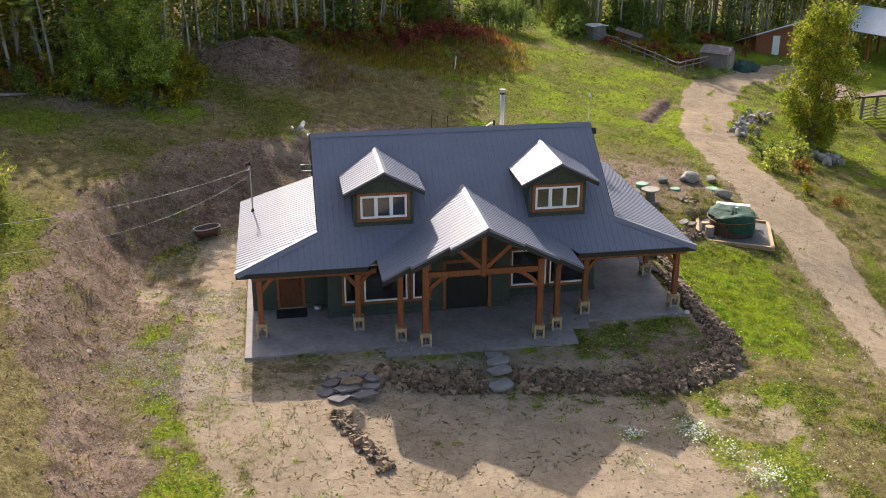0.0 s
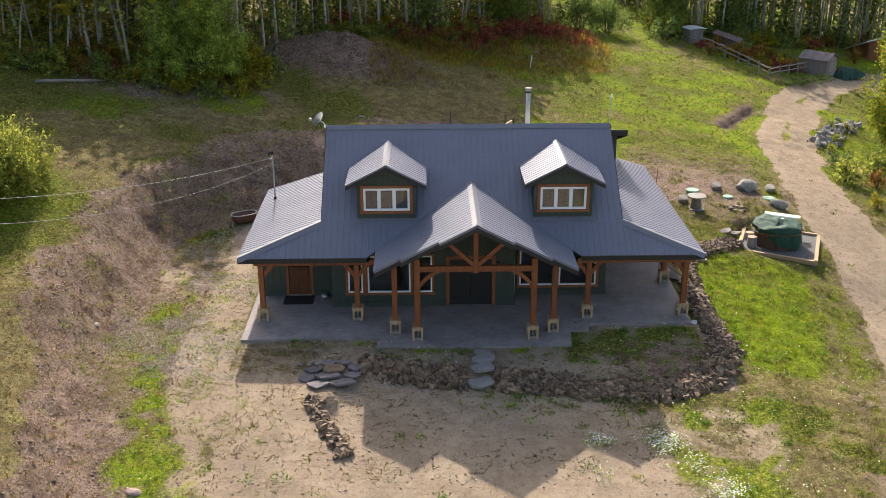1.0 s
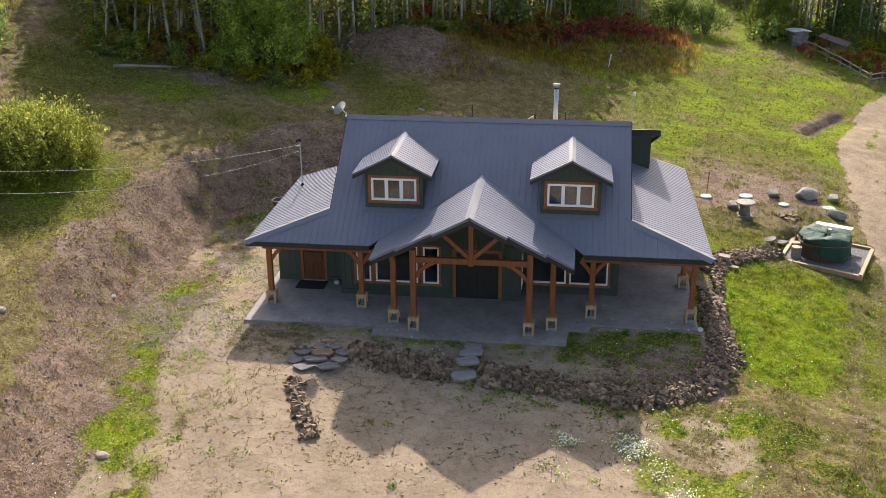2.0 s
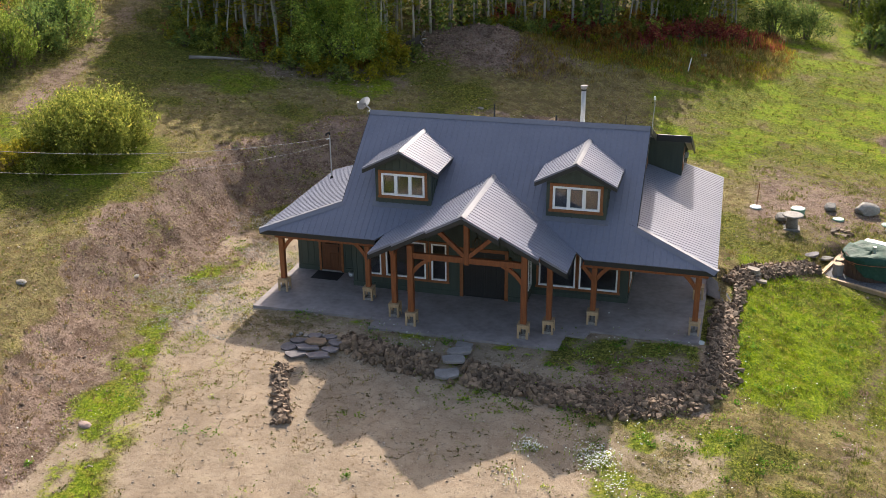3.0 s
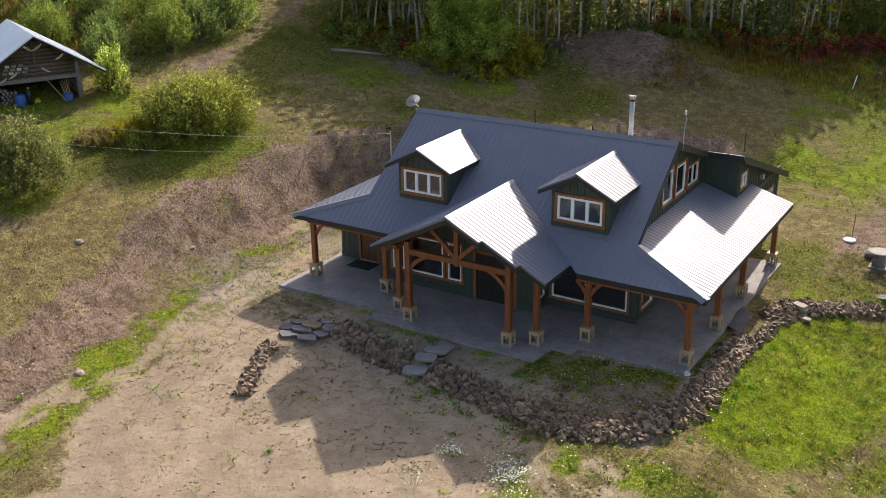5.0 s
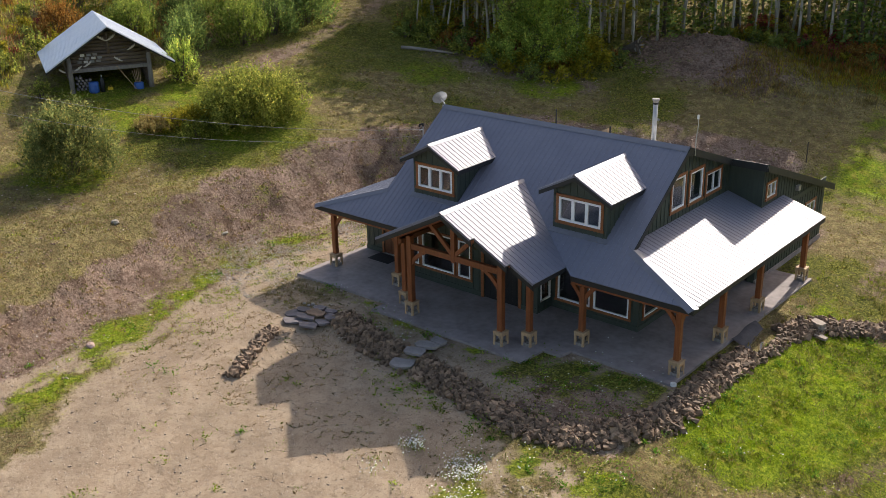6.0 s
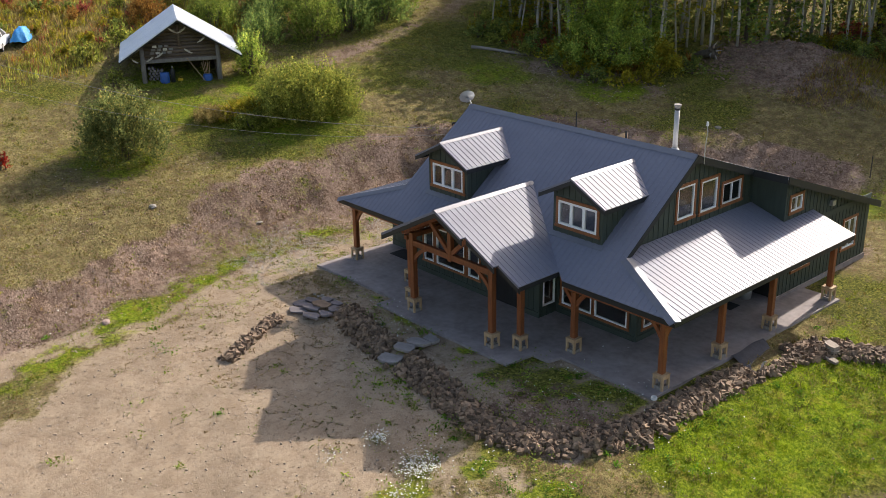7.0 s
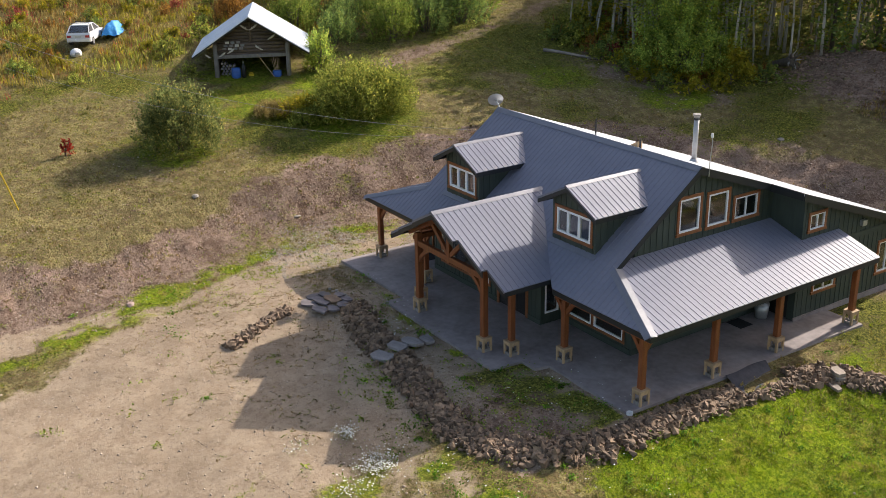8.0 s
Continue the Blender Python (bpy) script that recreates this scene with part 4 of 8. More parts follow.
    # wall above it inside the portico gable
    part("wall", Geo().slab([(PX - 3.9, 3.2, ztop(3.1)), (PX + 3.9, 3.2, ztop(3.1)), (PX + 2.2, 3.2, ztop(3.1) + 0.05), (PX, 3.2, PORT_Z - 0.1), (PX - 2.2, 3.2, ztop(3.1) + 0.05)], (0, 0.1, 0)), S, h, "dark green board wall under the portico ridge")
    for (a, b), n in ((A, 1), (B, 1), (C, 1)):
        window(h, (a, 3.1, gw), (1, 0, 0), b - a, gt - gw, n, trim=0.10)
    yr = 4.12
    hr = [(1.97 - 1.67, 3.52 - 1.67, 0.44, 2.08), (3.67 - 1.67, 5.28 - 1.67, 0.44, 2.08)]
    wall(h, "dark green board-and-batten wall", (1.67, yr, 0), (1, 0, 0), 3.87, [(0, ztop(yr)), (4.03, ztop(yr))], hr)
    window(h, (1.97, yr, 0.44), (1, 0, 0), 1.55, 1.64, 1, trim=0.10)
    window(h, (3.67, yr, 0.44), (1, 0, 0), 1.61, 1.64, 1, trim=0.10)
    wall(h, "dark green return wall", (1.67, 3.1, 0), (0, 1, 0), yr - 3.1, [(0, ztop(3.1)), (yr - 3.1, ztop(yr))], [(0.2, 0.9, 0.44, 2.08)])
    window(h, (1.67, 3.3, 0.44), (0, 1, 0), 0.7, 1.64, 1, trim=0.0)
    wall(h, "dark green return wall", (-6.0, 4.3, 0), (0, -1, 0), 1.04, [(0, ztop(4.3)), (1.2, ztop(3.1))], [])
    yl = 4.3
    wall(h, "dark green board-and-batten wall", (-9.09, yl, 0), (1, 0, 0), 3.09, [(0, 2.75), (3.09, 3.66)], [(-7.965 + 9.09, -7.03 + 9.09, 0.0, 2.06)])
    wall(h, "dark green side wall", (-9.09, 10.2, 0), (0, -1, 0), 5.74, [(0, 2.75), (5.9, 2.75)], [], base=-0.15)
    wall(h, "dark green back wall of the side room", (-6.0, 10.2, 0), (-1, 0, 0), 2.93, [(0, 3.66), (3.09, 2.75)], [])
    wall(h, "dark green gable wall", (-6.0, 18.7, 0), (0, -1, 0), 14.4, [(0, rear_z(18.7) - 0.12), (11.8, RIDGE_Z - 0.14), (14.4, ztop(4.3))], [], base=-0.15)
    # right gable wall with its upstairs windows
    y0 = yr
    up = [(6.26, 7.30, 4.35, 5.64), (7.76, 8.82, 4.31, 5.57), (9.24, 10.50, 4.31, 5.15)]
    low = (4.55, 5.75, 0.45, 2.08)
    wall(h, "dark green board-and-batten gable wall", (5.7, y0, 0), (0, 1, 0), 11.4 - y0, [(0, ztop(y0)), (RIDGE_Y - y0, RIDGE_Z - 0.14), (11.4 - y0, rear_z(11.4) - 0.12)],
                          [(a - y0, b - y0, c, d) for a, b, c, d in up] + [(low[0] - y0, low[1] - y0, low[2], low[3])], base=-0.15)
    for (a, b, c, d), n in zip(up, (1, 1, 2)):
        window(h, (5.7, a, c), (0, 1, 0), b - a, d - c, n, mullion=0.05, f=0.07 if n == 1 else 0.05)
    window(h, (5.7, low[0], low[2]), (0, 1, 0), low[1] - low[0], low[3] - low[2], 1, trim=0.10)
    pd = (0.35, 1.22, 0.0, 2.05)
    wall(h, "plain dark green wall of the wing", (5.7, 11.4, 0), (1, 0, 0), 1.39, [(0, rear_z(11.4) - 0.12), (1.55, rear_z(11.4) - 0.12)], [pd], battens=False)
    d2 = part("door", Geo().box((5.7 + pd[0], 11.43, 0.02), (5.7 + pd[1], 11.48, pd[3]), None, 0.006), M["dark_door"], h, "dark back door under the porch")
    part("pane", Geo().box((5.7 + pd[0] + 0.15, 11.42, 1.0), (5.7 + pd[1] - 0.15, 11.43, 1.9)), M["glass"], d2)
    wv = [(11.80, 12.66, 3.75, 4.36), (12.45, 13.7, 1.02, 1.9), (16.58, 17.66, 0.86, 2.18)]
    wall(h, "dark green board-and-batten wing wall", (7.25, 11.4, 0), (0, 1, 0), 7.24, [(0, rear_z(11.4) - 0.12), (7.4, rear_z(18.8) - 0.12)], [(a - 11.4, b - 11.4, c, d) for a, b, c, d in wv], base=-0.12)
    for a, b, c, d in wv:
        window(h, (7.25, a, c), (0, 1, 0), b - a, d - c, 2, mullion=0.045, f=0.045)
    part("belly_band", Geo().box((7.255, 13.7, 2.78), (7.285, 18.78, 3.02)), S, h, "flat green trim band")
    part("foundation", Geo().box((5.75, 11.45, -0.6), (7.28, 18.8, -0.1)).box((7.23, 11.38, -0.12), (7.30, 18.82, 0.14)), M["concrete"], h, "pale concrete footing")
    wall(h, "dark green rear wall", (7.25, 18.8, 0), (-1, 0, 0), 13.08, [(0, rear_z(18.8) - 0.12), (13.25, rear_z(18.8) - 0.12)], [], base=-0.4)
    part("vent_box", Geo().box((7.26, 15.0, 3.28), (7.42, 15.28, 3.52), None, 0.01), M["galv"], h, "small grey wall vent box")
    # doors
    d = part("door", Geo().box((-7.96, yl + 0.03, 0.03), (-7.035, yl + 0.08, 2.05), None, 0.006), M["door"], h, "varnished wooden entry door with a dark upper light")
    dg = Geo()
    for x0, x1, z0, z1 in ((-7.82, -7.55, 0.2, 0.85), (-7.45, -7.18, 0.2, 0.85), (-7.82, -7.18, 0.95, 1.2)):
        dg.box((x0, yl + 0.02, z0), (x1, yl + 0.035, z1), None, 0.005)
    part_each("panel", dg, M["door"], d, "raised door panels")
    part("pane", Geo().box((-7.82, yl + 0.018, 1.3), (-7.18, yl + 0.03, 1.9)), M["glass"], d, "dark glass light")
    part("handle", Geo().tube([(-7.13, yl - 0.02, 0.95), (-7.13, yl - 0.02, 1.2)], 0.018, 6).tube([(-7.13, yl + 0.02, 1.0), (-7.13, yl - 0.02, 1.0)], 0.012, 6).tube([(-7.13, yl + 0.03, 1.32), (-7.13, yl, 1.32)], 0.03, 8), M["black"], d, "black door handle and lock")
    t = Geo().box((-8.08, yl - 0.03, 0), (-7.97, yl + 0.012, 2.2), None, 0.006).box((-7.03, yl - 0.03, 0), (-6.91, yl + 0.012, 2.2), None, 0.006).box((-7.97, yl - 0.03, 2.06), (-7.03, yl + 0.012, 2.2), None, 0.006)
    part_each("door_trim", t, M["trim"], h, "cedar-stained door trim")
    part("threshold", Geo().box((-7.99, yl - 0.06, 0.0), (-7.01, yl + 0.1, 0.03)), M["galv"], h, "metal door sill")
    for x0, x1 in ((dd[0] + 0.01, -0.175), (-0.165, dd[1] - 0.01)):
        d = part("door", Geo().box((x0, 3.13, 0.02), (x1, 3.18, 2.09), None, 0.006), M["dark_door"], h, "near-black leaf of the double front door")
        g = Geo()
        for k in range(3):
            xa = x0 + 0.1 + k * (x1 - x0 - 0.2) / 3
            g.box((xa, 3.12, 0.15), (xa + (x1 - x0 - 0.2) / 3 - 0.02, 3.135, 1.95), None, 0.004)
        part_each("panel", g, M["dark_door"], d)
    t = Geo().box((dd[0] - 0.15, 3.06, 0), (dd[0] - 0.004, 3.112, 2.25), None, 0.006).box((dd[1] + 0.004, 3.06, 0), (dd[1] + 0.15, 3.112, 2.25), None, 0.006).box((dd[0] - 0.004, 3.06, 2.104), (dd[1] + 0.004, 3.112, 2.25), None, 0.006)
    part_each("door_trim", t, M["trim"], h, "cedar-stained trim of the front doors")
    # base boards at the foot of the walls
    g = Geo().box((-6.0, 3.06, 0.0), (dd[0] - 0.16, 3.098, 0.22)).box((dd[1] + 0.16, 3.06, 0.0), (1.7, 3.098, 0.22)).box((1.7, yr - 0.04, 0), (5.7, yr - 0.002, 0.22)).box((-9.09, yl - 0.04, 0), (-8.09, yl - 0.002, 0.22)).box((-6.9, yl - 0.04, 0), (-6.0, yl - 0.002, 0.22))
    g.box((5.702, yr, 0), (5.74, 11.39, 0.22))
    part_each("skirting", g, S, h, "green skirting board at the foot of the walls")
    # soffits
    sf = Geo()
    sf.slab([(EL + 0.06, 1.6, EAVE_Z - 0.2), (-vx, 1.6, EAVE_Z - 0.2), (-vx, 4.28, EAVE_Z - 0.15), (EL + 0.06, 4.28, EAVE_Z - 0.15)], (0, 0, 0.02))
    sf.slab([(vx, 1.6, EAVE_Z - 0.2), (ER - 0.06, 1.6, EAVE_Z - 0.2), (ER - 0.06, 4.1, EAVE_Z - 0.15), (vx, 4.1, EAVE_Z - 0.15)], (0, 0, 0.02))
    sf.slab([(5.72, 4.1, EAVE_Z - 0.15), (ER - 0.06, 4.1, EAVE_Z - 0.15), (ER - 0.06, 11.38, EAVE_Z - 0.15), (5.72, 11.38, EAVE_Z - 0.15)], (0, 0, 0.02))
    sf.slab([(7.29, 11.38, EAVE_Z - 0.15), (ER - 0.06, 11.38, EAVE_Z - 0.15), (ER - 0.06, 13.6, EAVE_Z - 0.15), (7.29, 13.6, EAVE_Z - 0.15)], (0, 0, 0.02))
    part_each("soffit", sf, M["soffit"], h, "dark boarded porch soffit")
    # porch timber
    pt = 2.42
    for x, y in ((-8.72, 1.86), (-4.86, 1.88), (4.58, 1.88), (8.54, 1.92), (8.55, 5.40), (8.52, 8.82), (8.66, 13.08)):
        post(h, x, y, pt)
    T = M["timber"]
    for a, b in (((-9.0, 1.88), (-4.1, 1.88)), ((4.1, 1.88), (8.9, 1.88)), ((8.6, 1.9), (8.6, 13.3))):
        part("beam", Geo().beam((*a, pt + 0.11), (*b, pt + 0.11), 0.18, 0.22, 0.012), T, h, "timber eave beam")
    for x, y, ss in ((-8.72, 1.88, (1,)), (-4.86, 1.88, (-1, 1)), (4.58, 1.88, (-1, 1)), (8.54, 1.9, (-1,))):
        for s in ss:
            brace(h, (x + s * 0.08, y, pt - 0.5), (x + s * 0.5, y, pt + 0.02), 0.03)
    brace(h, (8.54, 1.97, pt - 0.5), (8.56, 2.42, pt + 0.02), 0.03)
    for x in (PX - 2.27, PX + 2.27):
        post(h, x, 0.0, 3.42, "tall orange-stained portico post on a slatted plinth", 0.235)
    for x in (PX - 3.17, PX + 3.15):
        post(h, x, 0.62, 2.78)
        part("beam", Geo().beam((x, 0.35, 2.87), (x, 3.1, 2.87), 0.2, 0.2, 0.012), T, h, "timber purlin with a pale cut end")
    # portico truss
    rz = lambda x: PORT_Z - PORT_S * abs(x) - 0.26
    part("tie_beam", Geo().beam((PX - 2.16, 0, 2.99), (PX + 2.16, 0, 2.99), 0.17, 0.24, 0.012), T, h, "timber tie beam of the portico truss")
    part("king_post", Geo().box((PX - 0.1, -0.1, 2.81), (PX + 0.1, 0.1, rz(0) + 0.05), None, 0.014), T, h, "timber king post")
    for s in (-1, 1):
        part("rafter", Geo().beam((PX + s * 2.9, 0, rz(2.9) + 0.0), (PX + s * 0.05, 0, rz(0.05) + 0.0), 0.16, 0.22, 0.012), T, h, "timber top chord of the portico truss")
        part("strut", Geo().beam((PX + s * 0.08, 0, 3.14), (PX + s * 1.17, 0, rz(1.17) - 0.06), 0.14, 0.17, 0.012), T, h, "slanting timber strut")
        brace(h, (PX + s * 2.2, 0, 2.24), (PX + s * 1.42, 0, 2.9), 0.08)
        part("beam", Geo().beam((PX + s * 2.27, 0.05, rz(2.27) - 0.02), (PX + s * 2.27, 3.1, rz(2.27) - 0.02), 0.18, 0.2, 0.012), T, h, "timber purlin of the portico")
    part("beam", Geo().beam((PX, -0.05, rz(0) + 0.1), (PX, 3.15, rz(0) + 0.1), 0.16, 0.22, 0.012), T, h, "timber ridge beam of the portico")
    part("porch_sconce", Geo().tube([(0.95, 2.98, 1.75), (0.95, 2.98, 2.0)], [0.05, 0.07], 8).box((0.9, 3.0, 1.8), (1.0, 3.095, 1.95)), M["brass"], h, "small bronze wall lantern")
    # hanging wire lamp in the portico
    g = Geo()
    for k in range(6):
        a = math.pi * k / 3
        g.tube([(0, 1.2, 3.5), (0.2 * math.cos(a), 1.2 + 0.2 * math.sin(a), 3.3), (0.2 * math.cos(a), 1.2 + 0.2 * math.sin(a), 3.15), (0, 1.2, 2.98)], 0.009, 5)
    g.tube([(0, 1.2, 3.5), (0, 1.2, rz(0))], 0.008, 5)
    part("hanging_lamp", g, M["brass"], h, "open wire-frame pendant lantern")
    # chimney pipe
    c = part("chimney", Geo().tube([(2.75, 10.05, rear_z(10.05) - 0.1), (2.75, 10.05, 7.58)], 0.105, 20), M["pipe"], h, "tall shiny steel stove pipe", True)
    part("chimney_cap", Geo().tube([(2.75, 10.05, 7.60), (2.75, 10.05, 7.66), (2.75, 10.05, 7.69), (2.75, 10.05, 7.76)], [0.11, 0.11, 0.155, 0.155], 20), M["grey_wood"], c, "flat round rain cap")
    part("chimney_band", Geo().tube([(2.75, 10.05, 7.52), (2.75, 10.05, 7.60)], 0.118, 20), M["black"], c, "dark band below the cap")
    part("storm_collar", Geo().tube([(2.75, 10.05, rear_z(10.05) - 0.05), (2.75, 10.05, rear_z(10.05) + 0.16)], [0.26, 0.13], 20), M["galv"], c, "flared flashing at the roof")
    part("vent_pipe", Geo().tube([(-0.9, 8.0, rear_z(8.0) - 0.05), (-0.9, 8.0, RIDGE_Z + 0.32)], 0.03, 8), M["black"], h, "thin black vent pipe")
    return h


build_house()

# porch floor, one slab under the house too
part_slab = Geo().slab([(-9.38, 0.03, 0), (-3.96, 0.17, 0), (-4.02, -0.71, 0), (3.62, -0.71, 0), (3.73, 0.57, 0), (4.46, 0.6, 0), (4.6, 1.17, 0), (8.8, 1.12, 0), (9.02, 13.4, 0), (7.2, 13.4, 0), (7.2, 18.7, 0), (-6, 18.7, 0), (-6, 10.2, 0), (-9.38, 10.2, 0)], (0, 0, -0.35))
tagged(part("pavement", part_slab, M["concrete"]), "broad smooth grey concrete porch slab", "porch slab", kind="structure")


# ---- woods ----
def leaf_cloud(rng, count, size, shape):
    """Leaf quads scattered by shape(rng) -> (centre points). Returns a Geo."""
    c = shape(rng, count)
    a = rng.normal(size=(count, 3))
    a /= np.linalg.norm(a, axis=1)[:, None]
    b = np.cross(a, rng.normal(size=(count, 3)))
    b /= np.linalg.norm(b, axis=1)[:, None]
    s = size * (0.6 + 0.8 * rng.rand(count))[:, None]
    p = np.stack([c - a * s, c + b * s * 0.6, c + a * s, c - b * s * 0.6], 1).reshape(-1, 3)
    g = Geo()
    g.v = [tuple(q) for q in p.tolist()]
    g.f = [(4 * i, 4 * i + 1, 4 * i + 2, 4 * i + 3) for i in range(count)]
    return g


def crown_shape(height, radius, low, clumps, tight=0.28):
    def shape(rng, n):
        t = rng.rand(clumps)
        z = low + (height - low) * t
        r = radius * np.sqrt(rng.rand(clumps)) * np.sin(np.pi * np.clip(0.12 + 0.85 * t, 0, 1)) ** 0.8
        a = rng.rand(clumps) * 2 * np.pi
        cc = np.stack([r * np.cos(a), r * np.sin(a), z], -1)
        k = rng.randint(0, clumps, n)
        return cc[k] + rng.normal(size=(n, 3)) * radius * tight * np.array([1, 1, 0.8])
    return shape


def aspen(seed, height, leaves=90):
    rng = np.random.RandomState(seed)
    lean = rng.normal(size=2) * 0.9
    pts = [(lean[0] * t * t + 0.12 * math.sin(5 * t + seed), lean[1] * t * t, height * t * 0.96 - 0.3 * (t == 0)) for t in np.linspace(0, 1, 7)]
    r = 0.0054 * height * (0.6 + 0.7 * rng.rand())
    g = Geo().tube(pts, [r * (1.15 - t) + 0.012 for t in np.linspace(0, 1, 7)], 7)
    for k in range(9):
        t = 0.3 + 0.65 * rng.rand()
        a = rng.rand() * 6.28
        p = Vector((lean[0] * t * t, lean[1] * t * t, height * t * 0.96))
        q = p + Vector((math.cos(a), math.sin(a), 0.5)) * (0.6 + 0.9 * rng.rand())
        g.tube([p, q], [r * 0.35, 0.01], 4)
    crown = leaf_cloud(rng, 72, 0.44, crown_shape(height * 1.03, 2.3, height * 0.55, 30))
    mid = leaf_cloud(rng, leaves, 0.2, crown_shape(height, 1.5 + 0.6 * rng.rand(), height * 0.33, 26))
    low = leaf_cloud(rng, 130, 0.11, crown_shape(height * 0.4, 1.2, 0.3, 18, 0.16))
    for more in (mid, low):
        o = len(crown.v)
        crown.v += more.v
        crown.f += [tuple(i + o for i in q) for q in more.f]
    return g, crown


def spruce(seed, height):
    rng = np.random.RandomState(seed)
    g = Geo().tube([(0, 0, -0.3), (0, 0, height * 0.98)], [0.013 * height, 0.015], 7)

    def shape(rng, n):
        t = rng.rand(n) ** 1.4
        z = height * (0.06 + 0.94 * t)
        a = rng.rand(n) * 6.283
        tier = 0.75 + 0.25 * np.cos(z * 6)
        r = (1 - t) ** 0.9 * height * 0.17 * tier * np.sqrt(rng.rand(n))
        return np.stack([r * np.cos(a), r * np.sin(a), z - r * 0.25], -1)

    return g, leaf_cloud(rng, 900, 0.20, shape)


def edge_y(x):
    """Where the woods begin, going north."""
    return float(np.interp(x, [-70, -48, -40, -33, -28, -22, -15, -13, -9, 0, 5, 9.5, 10, 20.5, 21, 30, 40, 60, 90], [75, 62, 48, 35, 28.5, 28.0, 30, 37, 45, 46.5, 51, 56, 90, 90, 67, 67, 71, 76, 80]))


def build_woods():
    rng = np.random.RandomState(21)
    kinds = []
    for k in range(7):
        kinds.append((aspen(100 + k, 14 + 4.5 * rng.rand()), "aspen_tree", "slender pale-barked aspen at the edge of the woods", M["bark_pale"], M["leaf_aspen"] if k % 3 else M["leaf_yellow"]))
    for k in range(3):
        kinds.append((spruce(200 + k, 11 + 5 * rng.rand()), "spruce_tree", "dark green spruce among the aspens", M["bark"], M["leaf_dark"]))
    meshes = []
    for (g, c), name, label, bark, leaf in kinds:
        tm, cm = g.mesh("trunk", True), c.mesh("crown")
        tm.materials.append(bark)
        cm.materials.append(leaf)
        meshes.append((tm, cm, name, label))
    spots = []
    tries = 0
    while len(spots) < 800 and tries < 60000:
        tries += 1
        x, y = -62 + 142 * rng.rand(), 26 + 70 * rng.rand()
        d = y - edge_y(x)
        if d < 0.8 or d > 32 or rng.rand() > 0.35 + 0.65 * math.exp(-d / 9):
            continue
        if line_distance(np.array([x]), np.array([y]), TRAIL)[0] < 4 and y < 60:
            continue
        gap = 0.8 if d < 10 else 1.7
        if any((x - a) ** 2 + (y - b) ** 2 < gap * gap for a, b, _ in spots):
            continue
        spots.append((x, y, d))
    spots.sort(key=lambda s: s[2])
    rest_t, rest_c = [Geo(), Geo()], [Geo(), Geo()]
    for i, (x, y, d) in enumerate(spots):
        spr = rng.rand() < (0.14 if d > 2 else 0.05)
        k = 7 + rng.randint(3) if spr else rng.randint(7)
        tm, cm, name, label = meshes[k]
        m = Matrix.Translation((x, y, ground_z(x, y))) @ Matrix.Rotation(rng.rand() * 6.28, 4, "Z") @ Matrix.Diagonal((1, 1, min(0.85 + 0.35 * rng.rand(), (float(np.interp(x, [-30, -20, -12, 0, 4, 10, 21, 26], [6.5, 8.0, 11.0, 12.5, 8.0, 6.0, 8.0, 13.0])) + 0.5 * d) / 17.0), 1))
        if i < 290:
            t = tagged(new(name), label, "tree", "trees of the woods")
            t.matrix_basis = m
            part("trunk", tm, None, t)
            part("crown", cm, None, t)
        else:
            (g, c), which = kinds[k][0], int(spr)
            rest_t[which].add([m @ Vector(p) for p in g.v], g.f)
            n = len(c.v) // 4
            arr = np.array(c.v[: 4 * int(n * 0.75)]) @ np.array(m.to_3x3()).T + np.array(m.translation)
            o = len(rest_c[which].v)
            rest_c[which].v += [tuple(p) for p in arr.tolist()]
            rest_c[which].f += [(o + 4 * j, o + 4 * j + 1, o + 4 * j + 2, o + 4 * j + 3) for j in range(len(arr) // 4)]
    w = thing("far_woods", "dense aspen and spruce woods behind the clearing", "woods", kind="stuff")
    for which, (bark, leaf) in enumerate(((M["bark_pale"], M["leaf_aspen"]), (M["bark"], M["leaf_dark"]))):
        tagged(part("trunks", rest_t[which], bark, w, smooth=True), kind="stuff")
        tagged(part("crowns", rest_c[which], leaf, w), kind="stuff")


build_woods()


